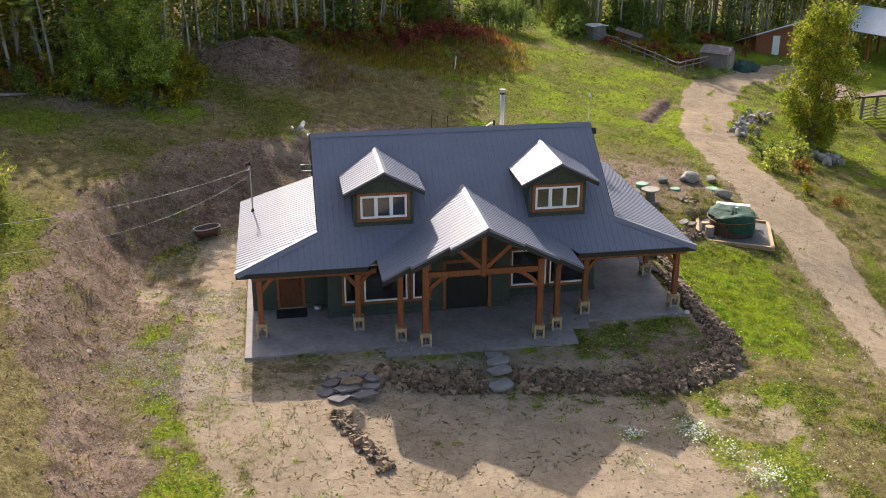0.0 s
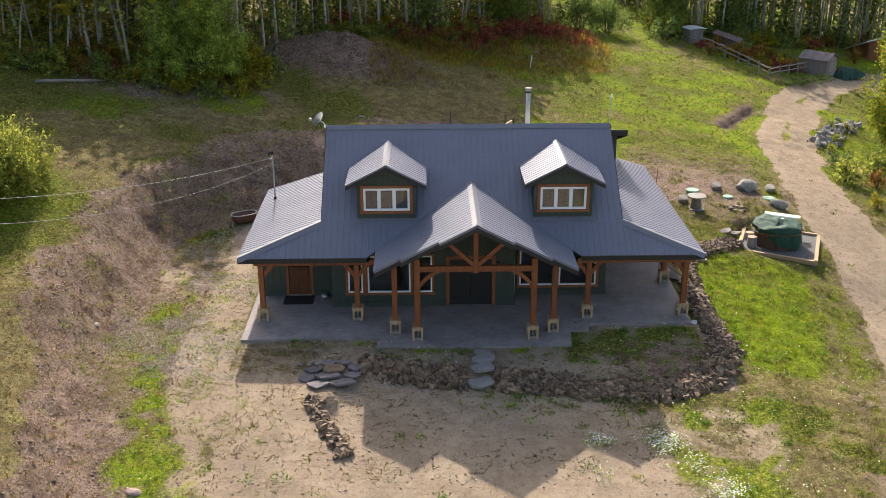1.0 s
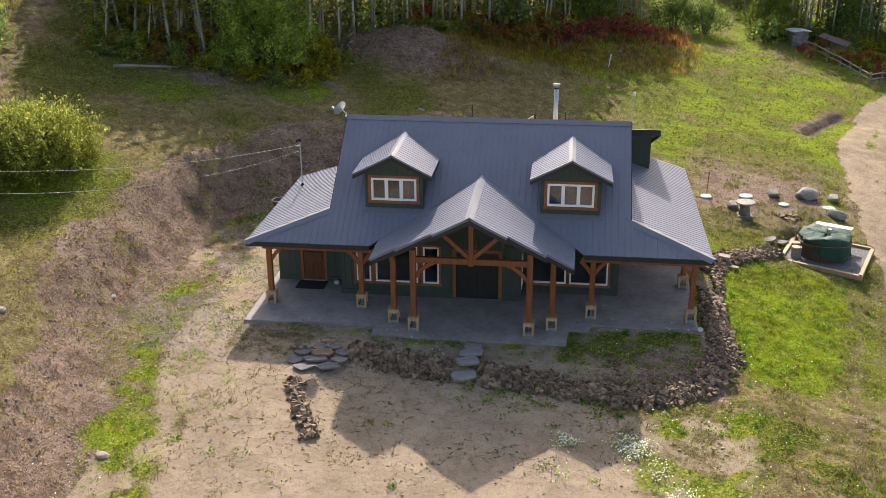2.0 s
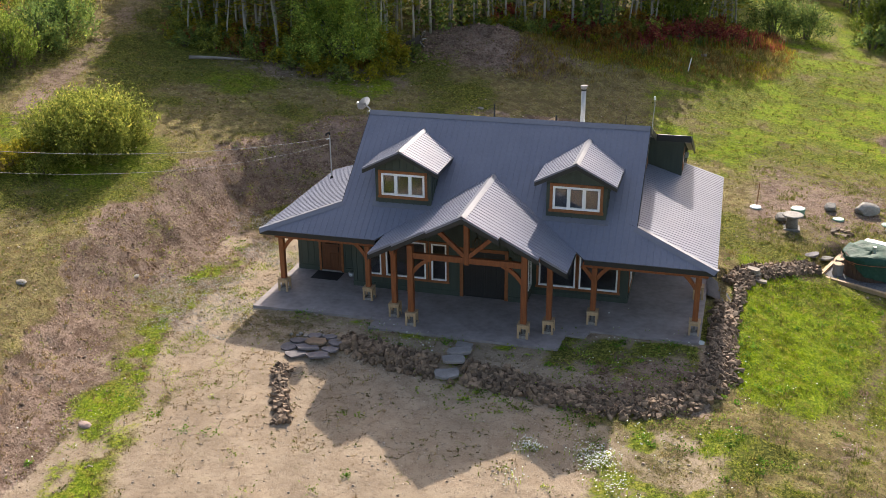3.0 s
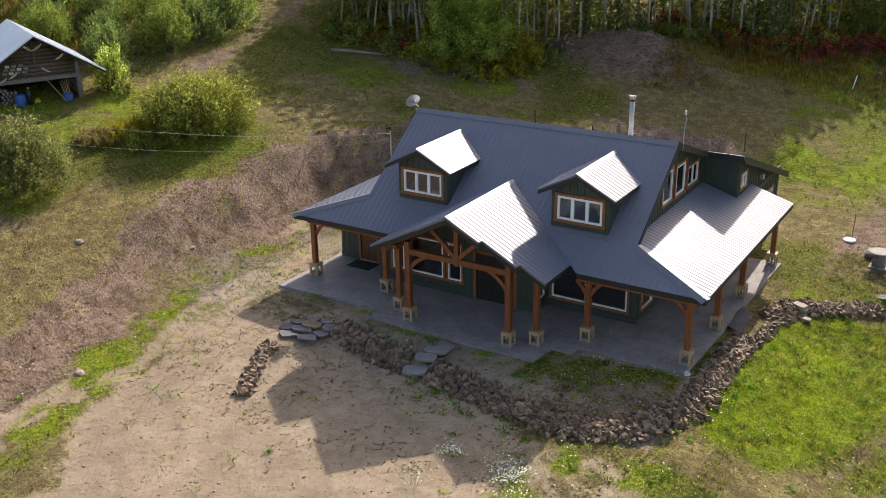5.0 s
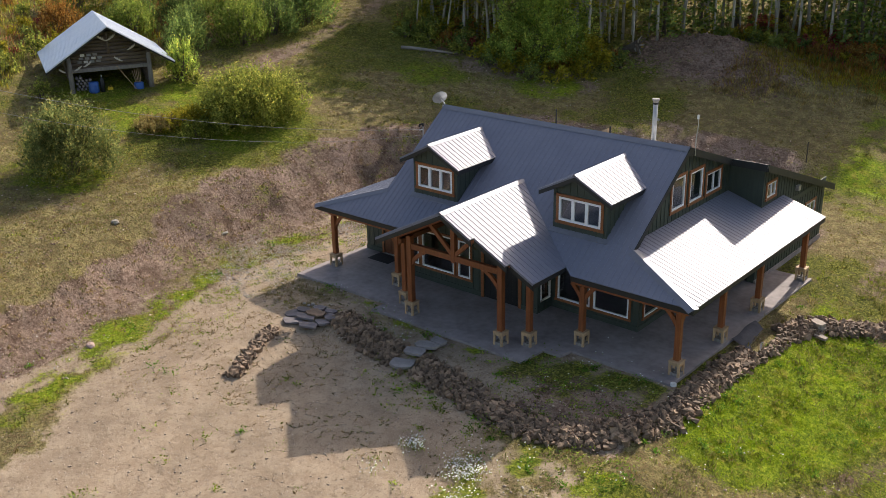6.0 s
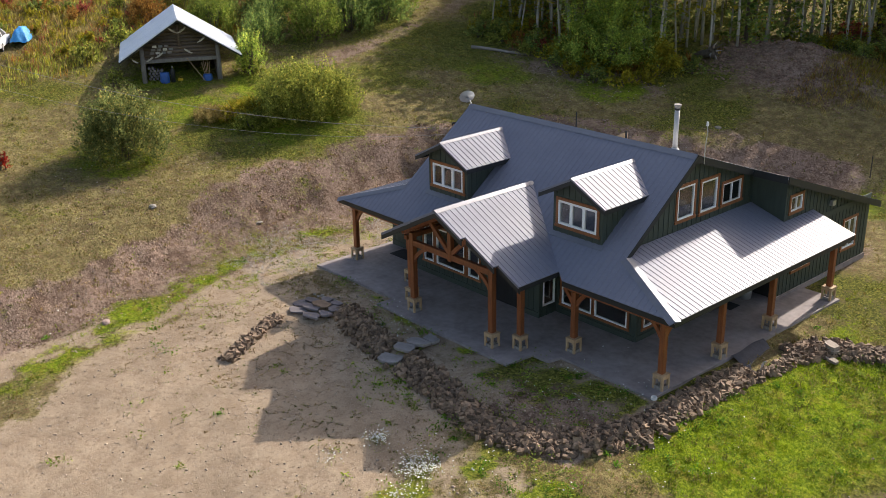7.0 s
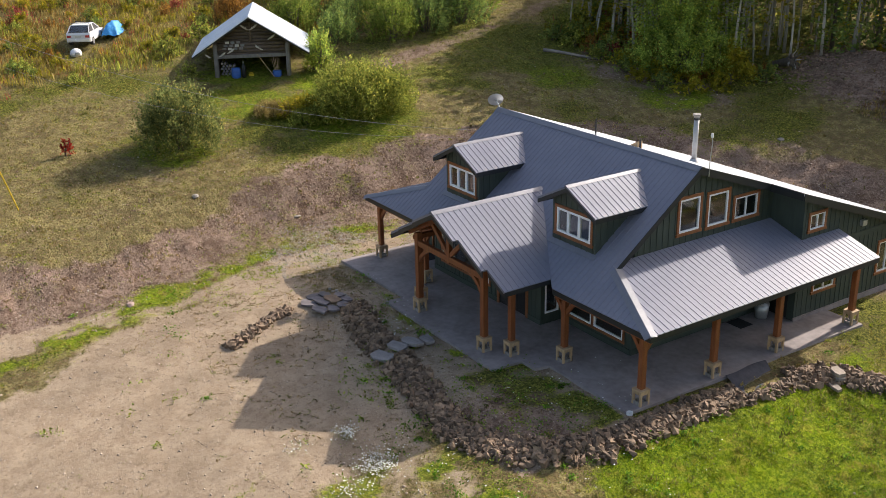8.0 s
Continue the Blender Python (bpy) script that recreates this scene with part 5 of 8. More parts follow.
# ---- shrubs, big tree ----
def bush_geo(seed, radius, height, leaves, leaf, stems=14, spiky=0.25, tight=1.0):
    """A many-stemmed bush: stems fanning out, leaf clumps along them, an uneven top."""
    rng = np.random.RandomState(seed)
    g = Geo()
    tips, cents = [], []
    for k in range(stems):
        a, lean = rng.rand() * 6.283, np.sqrt(rng.rand())
        top = Vector((math.cos(a) * radius * lean * 0.85, math.sin(a) * radius * lean * 0.85, height * (0.98 - 0.5 * lean**2) * (0.8 + 0.3 * rng.rand())))
        mid = Vector((top.x * 0.45, top.y * 0.45, top.z * 0.55))
        g.tube([(0.15 * math.cos(a), 0.15 * math.sin(a), -0.15), mid, top], [0.035, 0.022, 0.006], 5)
        for _ in range(7):
            t = 0.25 + 0.75 * rng.rand()
            p = mid.lerp(top, t * 1.6 - 0.6) if t > 0.375 else mid * (t / 0.375)
            cents.append((p.x, p.y, max(0.15, p.z)))
        tips.append(top)
    for k in range(stems * 3):
        a, r = rng.rand() * 6.283, radius * (0.55 + 0.4 * rng.rand())
        cents.append((math.cos(a) * r, math.sin(a) * r, height * (0.08 + 0.35 * rng.rand())))
    cents = np.array(cents)

    def shape(rng, n):
        k = rng.randint(0, len(cents), n)
        p = cents[k] + rng.normal(size=(n, 3)) * radius * tight * np.array([0.085, 0.085, 0.075])
        m = int(n * spiky)
        j = rng.randint(0, len(tips), m)
        tt = np.array([tuple(t) for t in tips])[j]
        p[:m] = tt + rng.normal(size=(m, 3)) * np.array([0.10, 0.10, 0.22]) * radius * 0.7
        p[:, 2] = np.abs(p[:, 2]) + 0.02
        return p

    return g, leaf_cloud(rng, leaves, leaf, shape)


def shoot_bush(seed, radius, height, shoots, leaf, mat, per=26, reach=0.34, bark="bark"):
    """A dense dome of upright leafy shoots over bare stems. Returns the two meshes."""
    rng = np.random.RandomState(seed)
    g = Geo()
    for k in range(16):
        a, r = rng.rand() * 6.283, radius * np.sqrt(rng.rand()) * 0.7
        top = Vector((math.cos(a) * r, math.sin(a) * r, height * (0.75 - 0.3 * (r / radius) ** 2)))
        g.tube([(0.2 * math.cos(a), 0.2 * math.sin(a), -0.15), (top.x * 0.5, top.y * 0.5, top.z * 0.55), top], [0.04, 0.025, 0.008], 5)
    a, q = rng.rand(shoots) * 6.283, np.sqrt(rng.rand(shoots))
    lobes = 1 + 0.16 * np.sin(3 * a + seed) + 0.1 * np.sin(7 * a + 2 * seed)
    depth = 0.62 + 0.38 * rng.rand(shoots) ** 0.5
    root = np.stack([np.cos(a) * q * radius * lobes * depth, np.sin(a) * q * radius * lobes * depth, height * 0.8 * np.sqrt(np.clip(1 - q**2.2, 0.03, 1)) * depth * (0.85 + 0.25 * rng.rand(shoots))], -1)
    way = np.stack([np.cos(a) * q * 0.55, np.sin(a) * q * 0.55, np.full(shoots, 0.9)], -1) + rng.normal(size=(shoots, 3)) * 0.18
    way /= np.linalg.norm(way, axis=1)[:, None]
    long = height * reach * (0.35 + 0.65 * rng.rand(shoots) ** 1.5)
    n = shoots * per
    w, t = np.repeat(way, per, 0), np.tile(np.linspace(-0.9, 1, per), shoots) + rng.normal(size=n) * 0.05
    c = np.repeat(root, per, 0) + w * (np.repeat(long, per) * t)[:, None] + rng.normal(size=(n, 3)) * (0.045 + 0.05 * np.clip(-t, 0, 1))[:, None] * radius * 0.5
    c[:, 2] = np.abs(c[:, 2] - 0.03) + 0.03
    d = w + rng.normal(size=(n, 3)) * 0.75
    d /= np.linalg.norm(d, axis=1)[:, None]
    e = np.cross(d, rng.normal(size=(n, 3)))
    e /= np.linalg.norm(e, axis=1)[:, None]
    z = (leaf * (0.6 + 0.8 * rng.rand(n)))[:, None]
    p = np.stack([c - d * z, c + e * z * 0.42, c + d * z, c - e * z * 0.42], 1).reshape(-1, 3)
    f = Geo()
    f.v = [tuple(v) for v in p.tolist()]
    f.f = [(4 * i, 4 * i + 1, 4 * i + 2, 4 * i + 3) for i in range(n)]
    x, y = g.mesh("branchwork", True), f.mesh("foliage")
    x.materials.append(M[bark])
    y.materials.append(M[mat])
    return x, y


def place_bush(meshes, x, y, name, label, turn=0.0, size=1.0, group="", tall=1.0):
    t = thing(name, label, "bush" if "tree" not in name else "tree", Matrix.Translation((x, y, ground_z(x, y))) @ Matrix.Rotation(turn, 4, "Z") @ Matrix.Diagonal((size, size, size * tall, 1)), group)
    part("branchwork", meshes[0], None, t)
    part("foliage", meshes[1], None, t)
    return t


def bush_meshes(seed, radius, height, leaves, leaf, mat, bark="bark", **kw):
    g, c = bush_geo(seed, radius, height, leaves, leaf, **kw)
    a, b = g.mesh("branchwork", True), c.mesh("foliage")
    a.materials.append(M[bark])
    b.materials.append(M[mat])
    return a, b


def build_shrubs():
    rng = np.random.RandomState(5)
    place_bush(shoot_bush(11, 3.05, 3.0, 1500, 0.075, "leaf_willow", 24, 0.42), -22.2, 8.4, "willow_bush", "large round green willow bush on the bench above the bank")
    place_bush(shoot_bush(12, 2.3, 3.9, 1250, 0.07, "leaf_grey", 24, 0.3), -23.4, -2.3, "willow_bush", "tall grey-green willow bush standing alone on the grass")
    for x, y, r, h, seed, mat, lab in ((-24.3, 5.7, 1.7, 1.25, 13, "leaf_yellow", "low yellowing shrub beside the willow bush"), (-25.2, 4.1, 1.4, 0.95, 17, "leaf_gold", "low golden-olive shrub beside the willow bush"), (-22.8, 5.3, 1.3, 1.0, 18, "leaf_willow", "low green shrub at the foot of the willow bush")):
        place_bush(shoot_bush(seed, r, h, 330, 0.06, mat, 16), x, y, "low_shrub", lab)
    place_bush(bush_meshes(14, 4.0, 6.6, 38000, 0.068, "leaf_alder", stems=34, spiky=0.12, tight=0.68), -16.9, 30.1, "alder_bush", "big green alder bush at the edge of the woods")
    place_bush(bush_meshes(15, 1.9, 2.4, 4200, 0.075, "leaf_yellow"), -13.9, 31.0, "low_shrub", "yellow-green shrub beside the alder bush")
    small = [bush_meshes(30 + k, 1.2, 1.5, 680, 0.092, m, stems=9) for k, m in enumerate(("leaf_dark", "leaf_yellow", "leaf_willow", "leaf_red", "leaf_rust", "leaf_aspen"))]
    names = ("dark green shrub", "yellowing shrub", "grey-green shrub", "dark red shrub", "rust-coloured shrub", "green shrub")
    # thicket west of the trail
    thick = shoot_bush(41, 2.0, 3.4, 380, 0.085, "weed", 16, 0.3)
    thick2 = shoot_bush(42, 1.9, 3.1, 360, 0.085, "leaf_dark", 16, 0.3)
    thick3 = shoot_bush(43, 1.5, 2.4, 260, 0.085, "leaf_rust", 14, 0.3)
    for k, (x, y) in enumerate(((-34.2, 24.0), (-36.6, 26.8), (-34.0, 20.6), (-31.6, 15.2), (-33.5, 17.5), (-35.0, 13.6), (-36.5, 19.0), (-37.0, 15.4), (-38.6, 22.5), (-39.5, 12.6), (-40.0, 17.5), (-42.5, 20.6), (-42.2, 14.5), (-44.5, 26.0), (-45.8, 18.6), (-46.6, 23.0), (-41.0, 26.5), (-48.5, 28.5), (-43.6, 9.4), (-47.5, 13.4), (-51.0, 20.0), (-52.0, 26.0), (-29.9, 17.3))):
        if line_distance(np.array([x]), np.array([y]), TRAIL)[0] < 2.3:
            continue
        place_bush((thick2, thick, thick2, thick3, thick)[k % 5], x, y, "willow_bush", ("dark green", "fresh green", "dark green", "rust-brown", "fresh green")[k % 5] + " willow bush in the thicket by the trail", rng.rand() * 6, 0.75 + 0.5 * rng.rand(), "thicket by the trail")
    place_bush(shoot_bush(44, 1.0, 3.0, 190, 0.075, "leaf_alder", 16, 0.3), -30.6, 10.1, "sapling", "tall leafy green sapling at the corner of the log shed")
    for x, y, s in ((-31.0, 9.9, 0.8), (-29.6, 10.2, 0.6), (-33.6, 2.0, 0.7), (-38.5, 2.4, 0.9), (-40.2, 5.6, 1.0)):
        place_bush(small[2], x, y, "low_shrub", "leafy green shrub beside the log shed", rng.rand() * 6, s, "shrubs by the shed")
    # undergrowth along the edge of the woods
    n = 0
    for _ in range(900):
        x = -30 + 40 * rng.rand() if rng.rand() < 0.62 else 21 + 34 * rng.rand()
        d = -1.3 + 5.5 * rng.rand() ** 1.4
        y = edge_y(x) + d
        if n >= 300 or line_distance(np.array([x]), np.array([y]), TRAIL)[0] < 2.6:
            continue
        if -16 < x < -3 and y < 42.5:
            continue
        p = [0.16, 0.26, 0.16, 0.08, 0.14, 0.2]
        if -4 < x < 10:
            p = [0.12, 0.16, 0.08, 0.28, 0.24, 0.12]
        elif x < -19:
            p = [0.14, 0.28, 0.16, 0.14, 0.12, 0.16]
        k = rng.choice(6, p=p)
        place_bush(small[k], x, y, "shrub", names[k] + " in the undergrowth of the woods", rng.rand() * 6, 0.5 + 0.6 * rng.rand(), "undergrowth", 0.55 + 0.4 * rng.rand())
        n += 1
    for x, y, s in ((3.0, 47.6, 1.2), (5.2, 49.0, 1.3), (7.2, 50.3, 1.3), (9.0, 52.0, 1.2), (6.2, 51.4, 1.4), (1.0, 46.6, 1.1), (-1.2, 45.3, 1.0), (-3.0, 44.2, 0.9), (0.2, 44.0, 0.7)):
        k = 3 if s > 1.15 else 4
        place_bush(small[k], x, y, "shrub", names[k] + " in the undergrowth of the woods", rng.rand() * 6, s, "undergrowth", 0.75)
    for x, y, k, s in ((-20.4, 27.6, 1, 0.9), (-19.0, 26.9, 5, 0.8), (-17.4, 26.4, 1, 0.85), (-15.6, 26.6, 5, 0.9), (-14.0, 27.3, 1, 1.0), (-12.9, 29.0, 1, 0.9), (-21.9, 28.2, 3, 0.8), (-23.6, 28.0, 4, 0.8), (-25.2, 28.2, 1, 0.9), (-26.8, 28.6, 5, 0.9), (-12.6, 33.0, 5, 1.0)):
        place_bush(small[k], x, y, "shrub", names[k] + " in the undergrowth of the woods", rng.rand() * 6, s, "undergrowth", 0.8)
    # shrubs round the pen and along the road
    for x, y, k, s in ((21.2, 62, 0, 1.6), (22.5, 64.5, 2, 1.5), (26.8, 58.2, 4, 0.7), (28.4, 56.3, 4, 0.7), (29.5, 54.8, 0, 0.6), (31.0, 56.5, 1, 0.7), (26.2, 61.0, 4, 0.8), (24.8, 24.8, 2, 1.0), (26.6, 24.4, 4, 0.7), (25.4, 27.6, 0, 0.9), (27.6, 27.2, 2, 1.0), (29.0, 29.6, 0, 1.0), (25.0, 20.6, 1, 0.6), (26.0, 18.5, 4, 0.5), (31.8, 58.6, 2, 0.8), (36.6, 61.5, 1, 1.0), (40.8, 64.0, 4, 0.9), (42.0, 36.6, 1, 0.8), (38.2, 39.8, 1, 0.8), (27.5, 34.2, 2, 0.4), (29.4, 36.6, 1, 0.4), (28.2, 36.9, 5, 0.35), (26.3, 31.6, 2, 0.45)):
        place_bush(small[k], x, y, "shrub", names[k] + " on rough ground by the road", rng.rand() * 6, s, "roadside shrubs")
    # tall herbs in the meadow round the car
    for _ in range(120):
        x, y = -36 - 22 * rng.rand(), -8 + 18 * rng.rand()
        if math.hypot(x + 44.3, y + 1.0) < 3.0 or math.hypot(x + 36, y - 5.5) < 4.5 or -12.0 < (x + 43.5) * 0.25 + y < -11:
            continue
        if x > -43 and -3.5 < y < 1.5:
            continue
        k = rng.choice((1, 3, 4, 5, 2), p=[0.42, 0.06, 0.2, 0.16, 0.16])
        place_bush(small[k], x, y, "tall_herbs", ("yellowing" if k == 1 else "rust-coloured" if k in (3, 4) else "green") + " tall herbs in the unmown meadow", rng.rand() * 6, 0.35 + 0.35 * rng.rand(), "meadow herbs", 0.9)
    # red sapling on the grass
    place_bush(bush_meshes(51, 0.42, 0.95, 420, 0.055, "leaf_crimson", stems=7), -25.8, -7.9, "sapling", "small crimson sapling alone on the grass")
    # leafy bushes where the clearing narrows
    for x, y, sz, m, lab in ((4.6, 52.4, 1.15, thick, "fresh green"), (12.6, 60.6, 1.25, thick2, "dark green"), (15.4, 61.4, 1.1, thick2, "dark green"), (22.4, 67.2, 1.25, thick, "fresh green"), (30.4, 69.5, 1.3, thick2, "dark green"), (1.2, 49.6, 0.8, thick3, "rust-brown")):
        place_bush(m, x, y, "willow_bush", lab + " willow bush at the narrow end of the clearing", x, sz, "bushes at the clearing's end")
    # herbs and shrubs grown up inside the pen
    for _ in range(46):
        x, y = 24 + 9 * rng.rand(), 53 + 9 * rng.rand()
        if (x - 24) / 9 + (y - 53) / 9 < 0.55 or math.hypot(x - 33.6, y - 54.4) < 2.0:
            continue
        k = rng.choice((4, 4, 0, 3, 1))
        place_bush(small[k], x, y, "shrub", names[k] + " in the overgrown pen", rng.rand() * 6, 0.5 + 0.4 * rng.rand(), "shrubs in the pen", 0.9)
    for x, y in ((28.8, 48.4), (30.0, 48.6), (31.0, 49.6), (32.0, 50.6), (30.2, 50.2), (33.2, 51.8)):
        place_bush(small[0], x, y, "shrub", "low dark green nettles before the pen", rng.rand() * 6, 0.75, "shrubs in the pen", 0.55)
    # big roadside birch
    rb = np.random.RandomState(77)
    g = Geo().tube([(0, 0, -0.3), (0.1, 0, 3), (0.0, 0.1, 6.5), (-0.15, 0.1, 11.2)], [0.24, 0.19, 0.12, 0.03], 10)
    for k in range(40):
        z = 0.9 + 9.0 * rb.rand()
        a, ln = rb.rand() * 6.283, (1.6 + 1.6 * rb.rand()) * (1.15 - z / 16)
        p = Vector((0, 0.05, z))
        q = p + Vector((math.cos(a), math.sin(a), 0.45)) * ln
        g.tube([p, p.lerp(q, 0.5) + Vector((0, 0, 0.1)), q + Vector((0, 0, -0.1))], [0.05, 0.03, 0.008], 5)

    def column(rng, n):
        """Drooping leaf clumps filling a tall uneven column."""
        m = 165
        t = rng.rand(m)
        wide = 3.25 * np.minimum(1, 0.38 + 1.5 * t) * np.clip(1.35 - t, 0.3, 1) ** 0.6
        a = rng.rand(m) * 6.283
        q = wide * np.sqrt(rng.rand(m)) * (0.82 + 0.3 * rng.rand(m))
        cc = np.stack([q * np.cos(a), q * np.sin(a), 0.5 + 9.6 * t], -1)
        k = rng.randint(0, m, n)
        off = rng.normal(size=(n, 3)) * np.array([0.26, 0.26, 0.4])
        off[:, 2] -= 0.25 * np.abs(off[:, 0])
        p = cc[k] + off
        p[:, 2] = np.abs(p[:, 2])
        return p

    t = thing("birch_tree", "full green birch with first yellow leaves by the road", "tree", Matrix.Translation((31.2, 32.0, ground_z(31.2, 32))))
    part("trunk", g, M["bark"], t, smooth=True)
    part("crown", leaf_cloud(rb, 26000, 0.085, column), M["leaf_birch"], t)
    part("yellow_leaves", leaf_cloud(rb, 3200, 0.085, crown_shape(9.8, 3.0, 1.0, 34, 0.1)), M["leaf_yellow"], t, "patches of yellow leaves")


build_shrubs()


# ---- stones ----
def stone_mesh(seed, flat=0.75, big=False):
    """An angular lump: a cube cut and knocked out of true."""
    rng = np.random.RandomState(seed)
    bm = bmesh.new()
    if not big:
        p = np.array([(x, y, z) for x in (-1, 1) for y in (-1, 1) for z in (-1, 1)], float) * np.array([0.8, 0.62, 0.42]) + rng.normal(size=(8, 3)) * 0.17
        p = np.concatenate([p, rng.normal(size=(3, 3)) * np.array([0.7, 0.5, 0.4])])
        for q in p:
            bm.verts.new(q)
        bmesh.ops.convex_hull(bm, input=bm.verts[:])
        loose = [v for v in bm.verts if not v.link_faces]
        bmesh.ops.delete(bm, geom=loose, context="VERTS")
    else:
        bmesh.ops.create_icosphere(bm, subdivisions=3, radius=1.0)
        dirs = rng.normal(size=(9, 3))
        dirs /= np.linalg.norm(dirs, axis=1)[:, None]
        cut = 0.6 + 0.3 * rng.rand(9)
        for v in bm.verts:
            p = np.array(v.co)
            for d, c in zip(dirs, cut):
                k = p @ d
                if k > c:
                    p = p - d * (k - c) * 0.85
            v.co = p * np.array([1.0, 0.8, flat]) + rng.normal(size=3) * 0.018
    me = bpy.data.meshes.new("stone")
    bm.to_mesh(me)
    bm.free()
    me.update()
    return me


ROCKS = [stone_mesh(300 + k) for k in range(12)]
for _r in ROCKS:
    _r.materials.append(M["rock"])
BIG = [stone_mesh(330 + k, 0.72, True) for k in range(5)]
for _r in BIG:
    _r.materials.append(M["boulder"])


PALE = [stone_mesh(360 + k) for k in range(8)]
for _r in PALE:
    _r.materials.append(M["fieldstone"])


def along(line, t):
    seg = [math.dist(a, b) for a, b in zip(line[:-1], line[1:])]
    d = t * sum(seg)
    for (a, b), s in zip(zip(line[:-1], line[1:]), seg):
        if d <= s:
            k = d / s
            return a[0] + (b[0] - a[0]) * k, a[1] + (b[1] - a[1]) * k, (b[0] - a[0]) / s, (b[1] - a[1]) / s
        d -= s
    return line[-1][0], line[-1][1], (line[-1][0] - line[-2][0]) / seg[-1], (line[-1][1] - line[-2][1]) / seg[-1]


def rubble(owner, line, width, count, size, pile, seed, near=None, most=300):
    """Stones heaped in a band along a line: those in the near stretch as parts, the rest joined."""
    rng = np.random.RandomState(seed)
    rest, made = Geo(), 0
    for _ in range(count):
        x, y, dx, dy = along(line, rng.rand())
        off = (rng.rand() + rng.rand() - 1) * width
        x, y = x - dy * off, y + dx * off
        s = size * (0.5 + 0.9 * rng.rand() ** 1.5)
        if owner.name.startswith("rubble_wall") and (-0.55 < x < 0.55 and -3.6 < y < -1 or x < 10.05 and 5.5 < y < 7.9):
            continue
        z = ground_z(x, y) + pile * (1 - (off / width) ** 2) * rng.rand() + s * 0.12
        m = Matrix.Translation((x, y, z)) @ Euler((rng.rand() * 6.28, rng.rand() * 6.28, rng.rand() * 6.28)).to_matrix().to_4x4() @ Matrix.Diagonal((s, s, s, 1))
        me = ROCKS[rng.randint(12)]
        if made < most and (near is None or near(x, y)):
            part("stone", me, None, owner, m=m)
            made += 1
        else:
            rest.add([m @ v.co for v in me.vertices], [tuple(p.vertices) for p in me.polygons])
    if rest.v:
        tagged(part("rubble", rest, M["rock"], owner), kind="stuff")


def flat_stone(seed, w, d, h, square=0.0):
    """A thin split slab with an irregular outline and sharp edges."""
    rng = np.random.RandomState(seed)
    n = 9
    ang = [(k + 0.8 * (rng.rand() - 0.5)) * 2 * math.pi / n for k in range(n)]
    ring = []
    for a in ang:
        q = (0.72 + 0.5 * rng.rand() * (1 - 0.6 * square) + 0.12 * square) * (1 + square * (1 / max(abs(math.cos(a)), abs(math.sin(a))) - 1))
        ring.append((math.cos(a) * w / 2 * q, math.sin(a) * d / 2 * q))
    dz = rng.normal(size=n) * 0.012
    v = [(x * 0.975, y * 0.975, h + z) for (x, y), z in zip(ring, dz)] + [(x, y, h * 0.8) for x, y in ring] + [(x * 0.95, y * 0.95, 0) for x, y in ring] + [(0, 0, h + 0.006)]
    f = [(3 * n, i, (i + 1) % n) for i in range(n)] + [tuple(range(3 * n - 1, 2 * n - 1, -1))]
    for r in (0, n):
        f += [(r + i, r + n + i, r + n + (i + 1) % n, r + (i + 1) % n) for i in range(n)]
    return Geo().add(v, f)


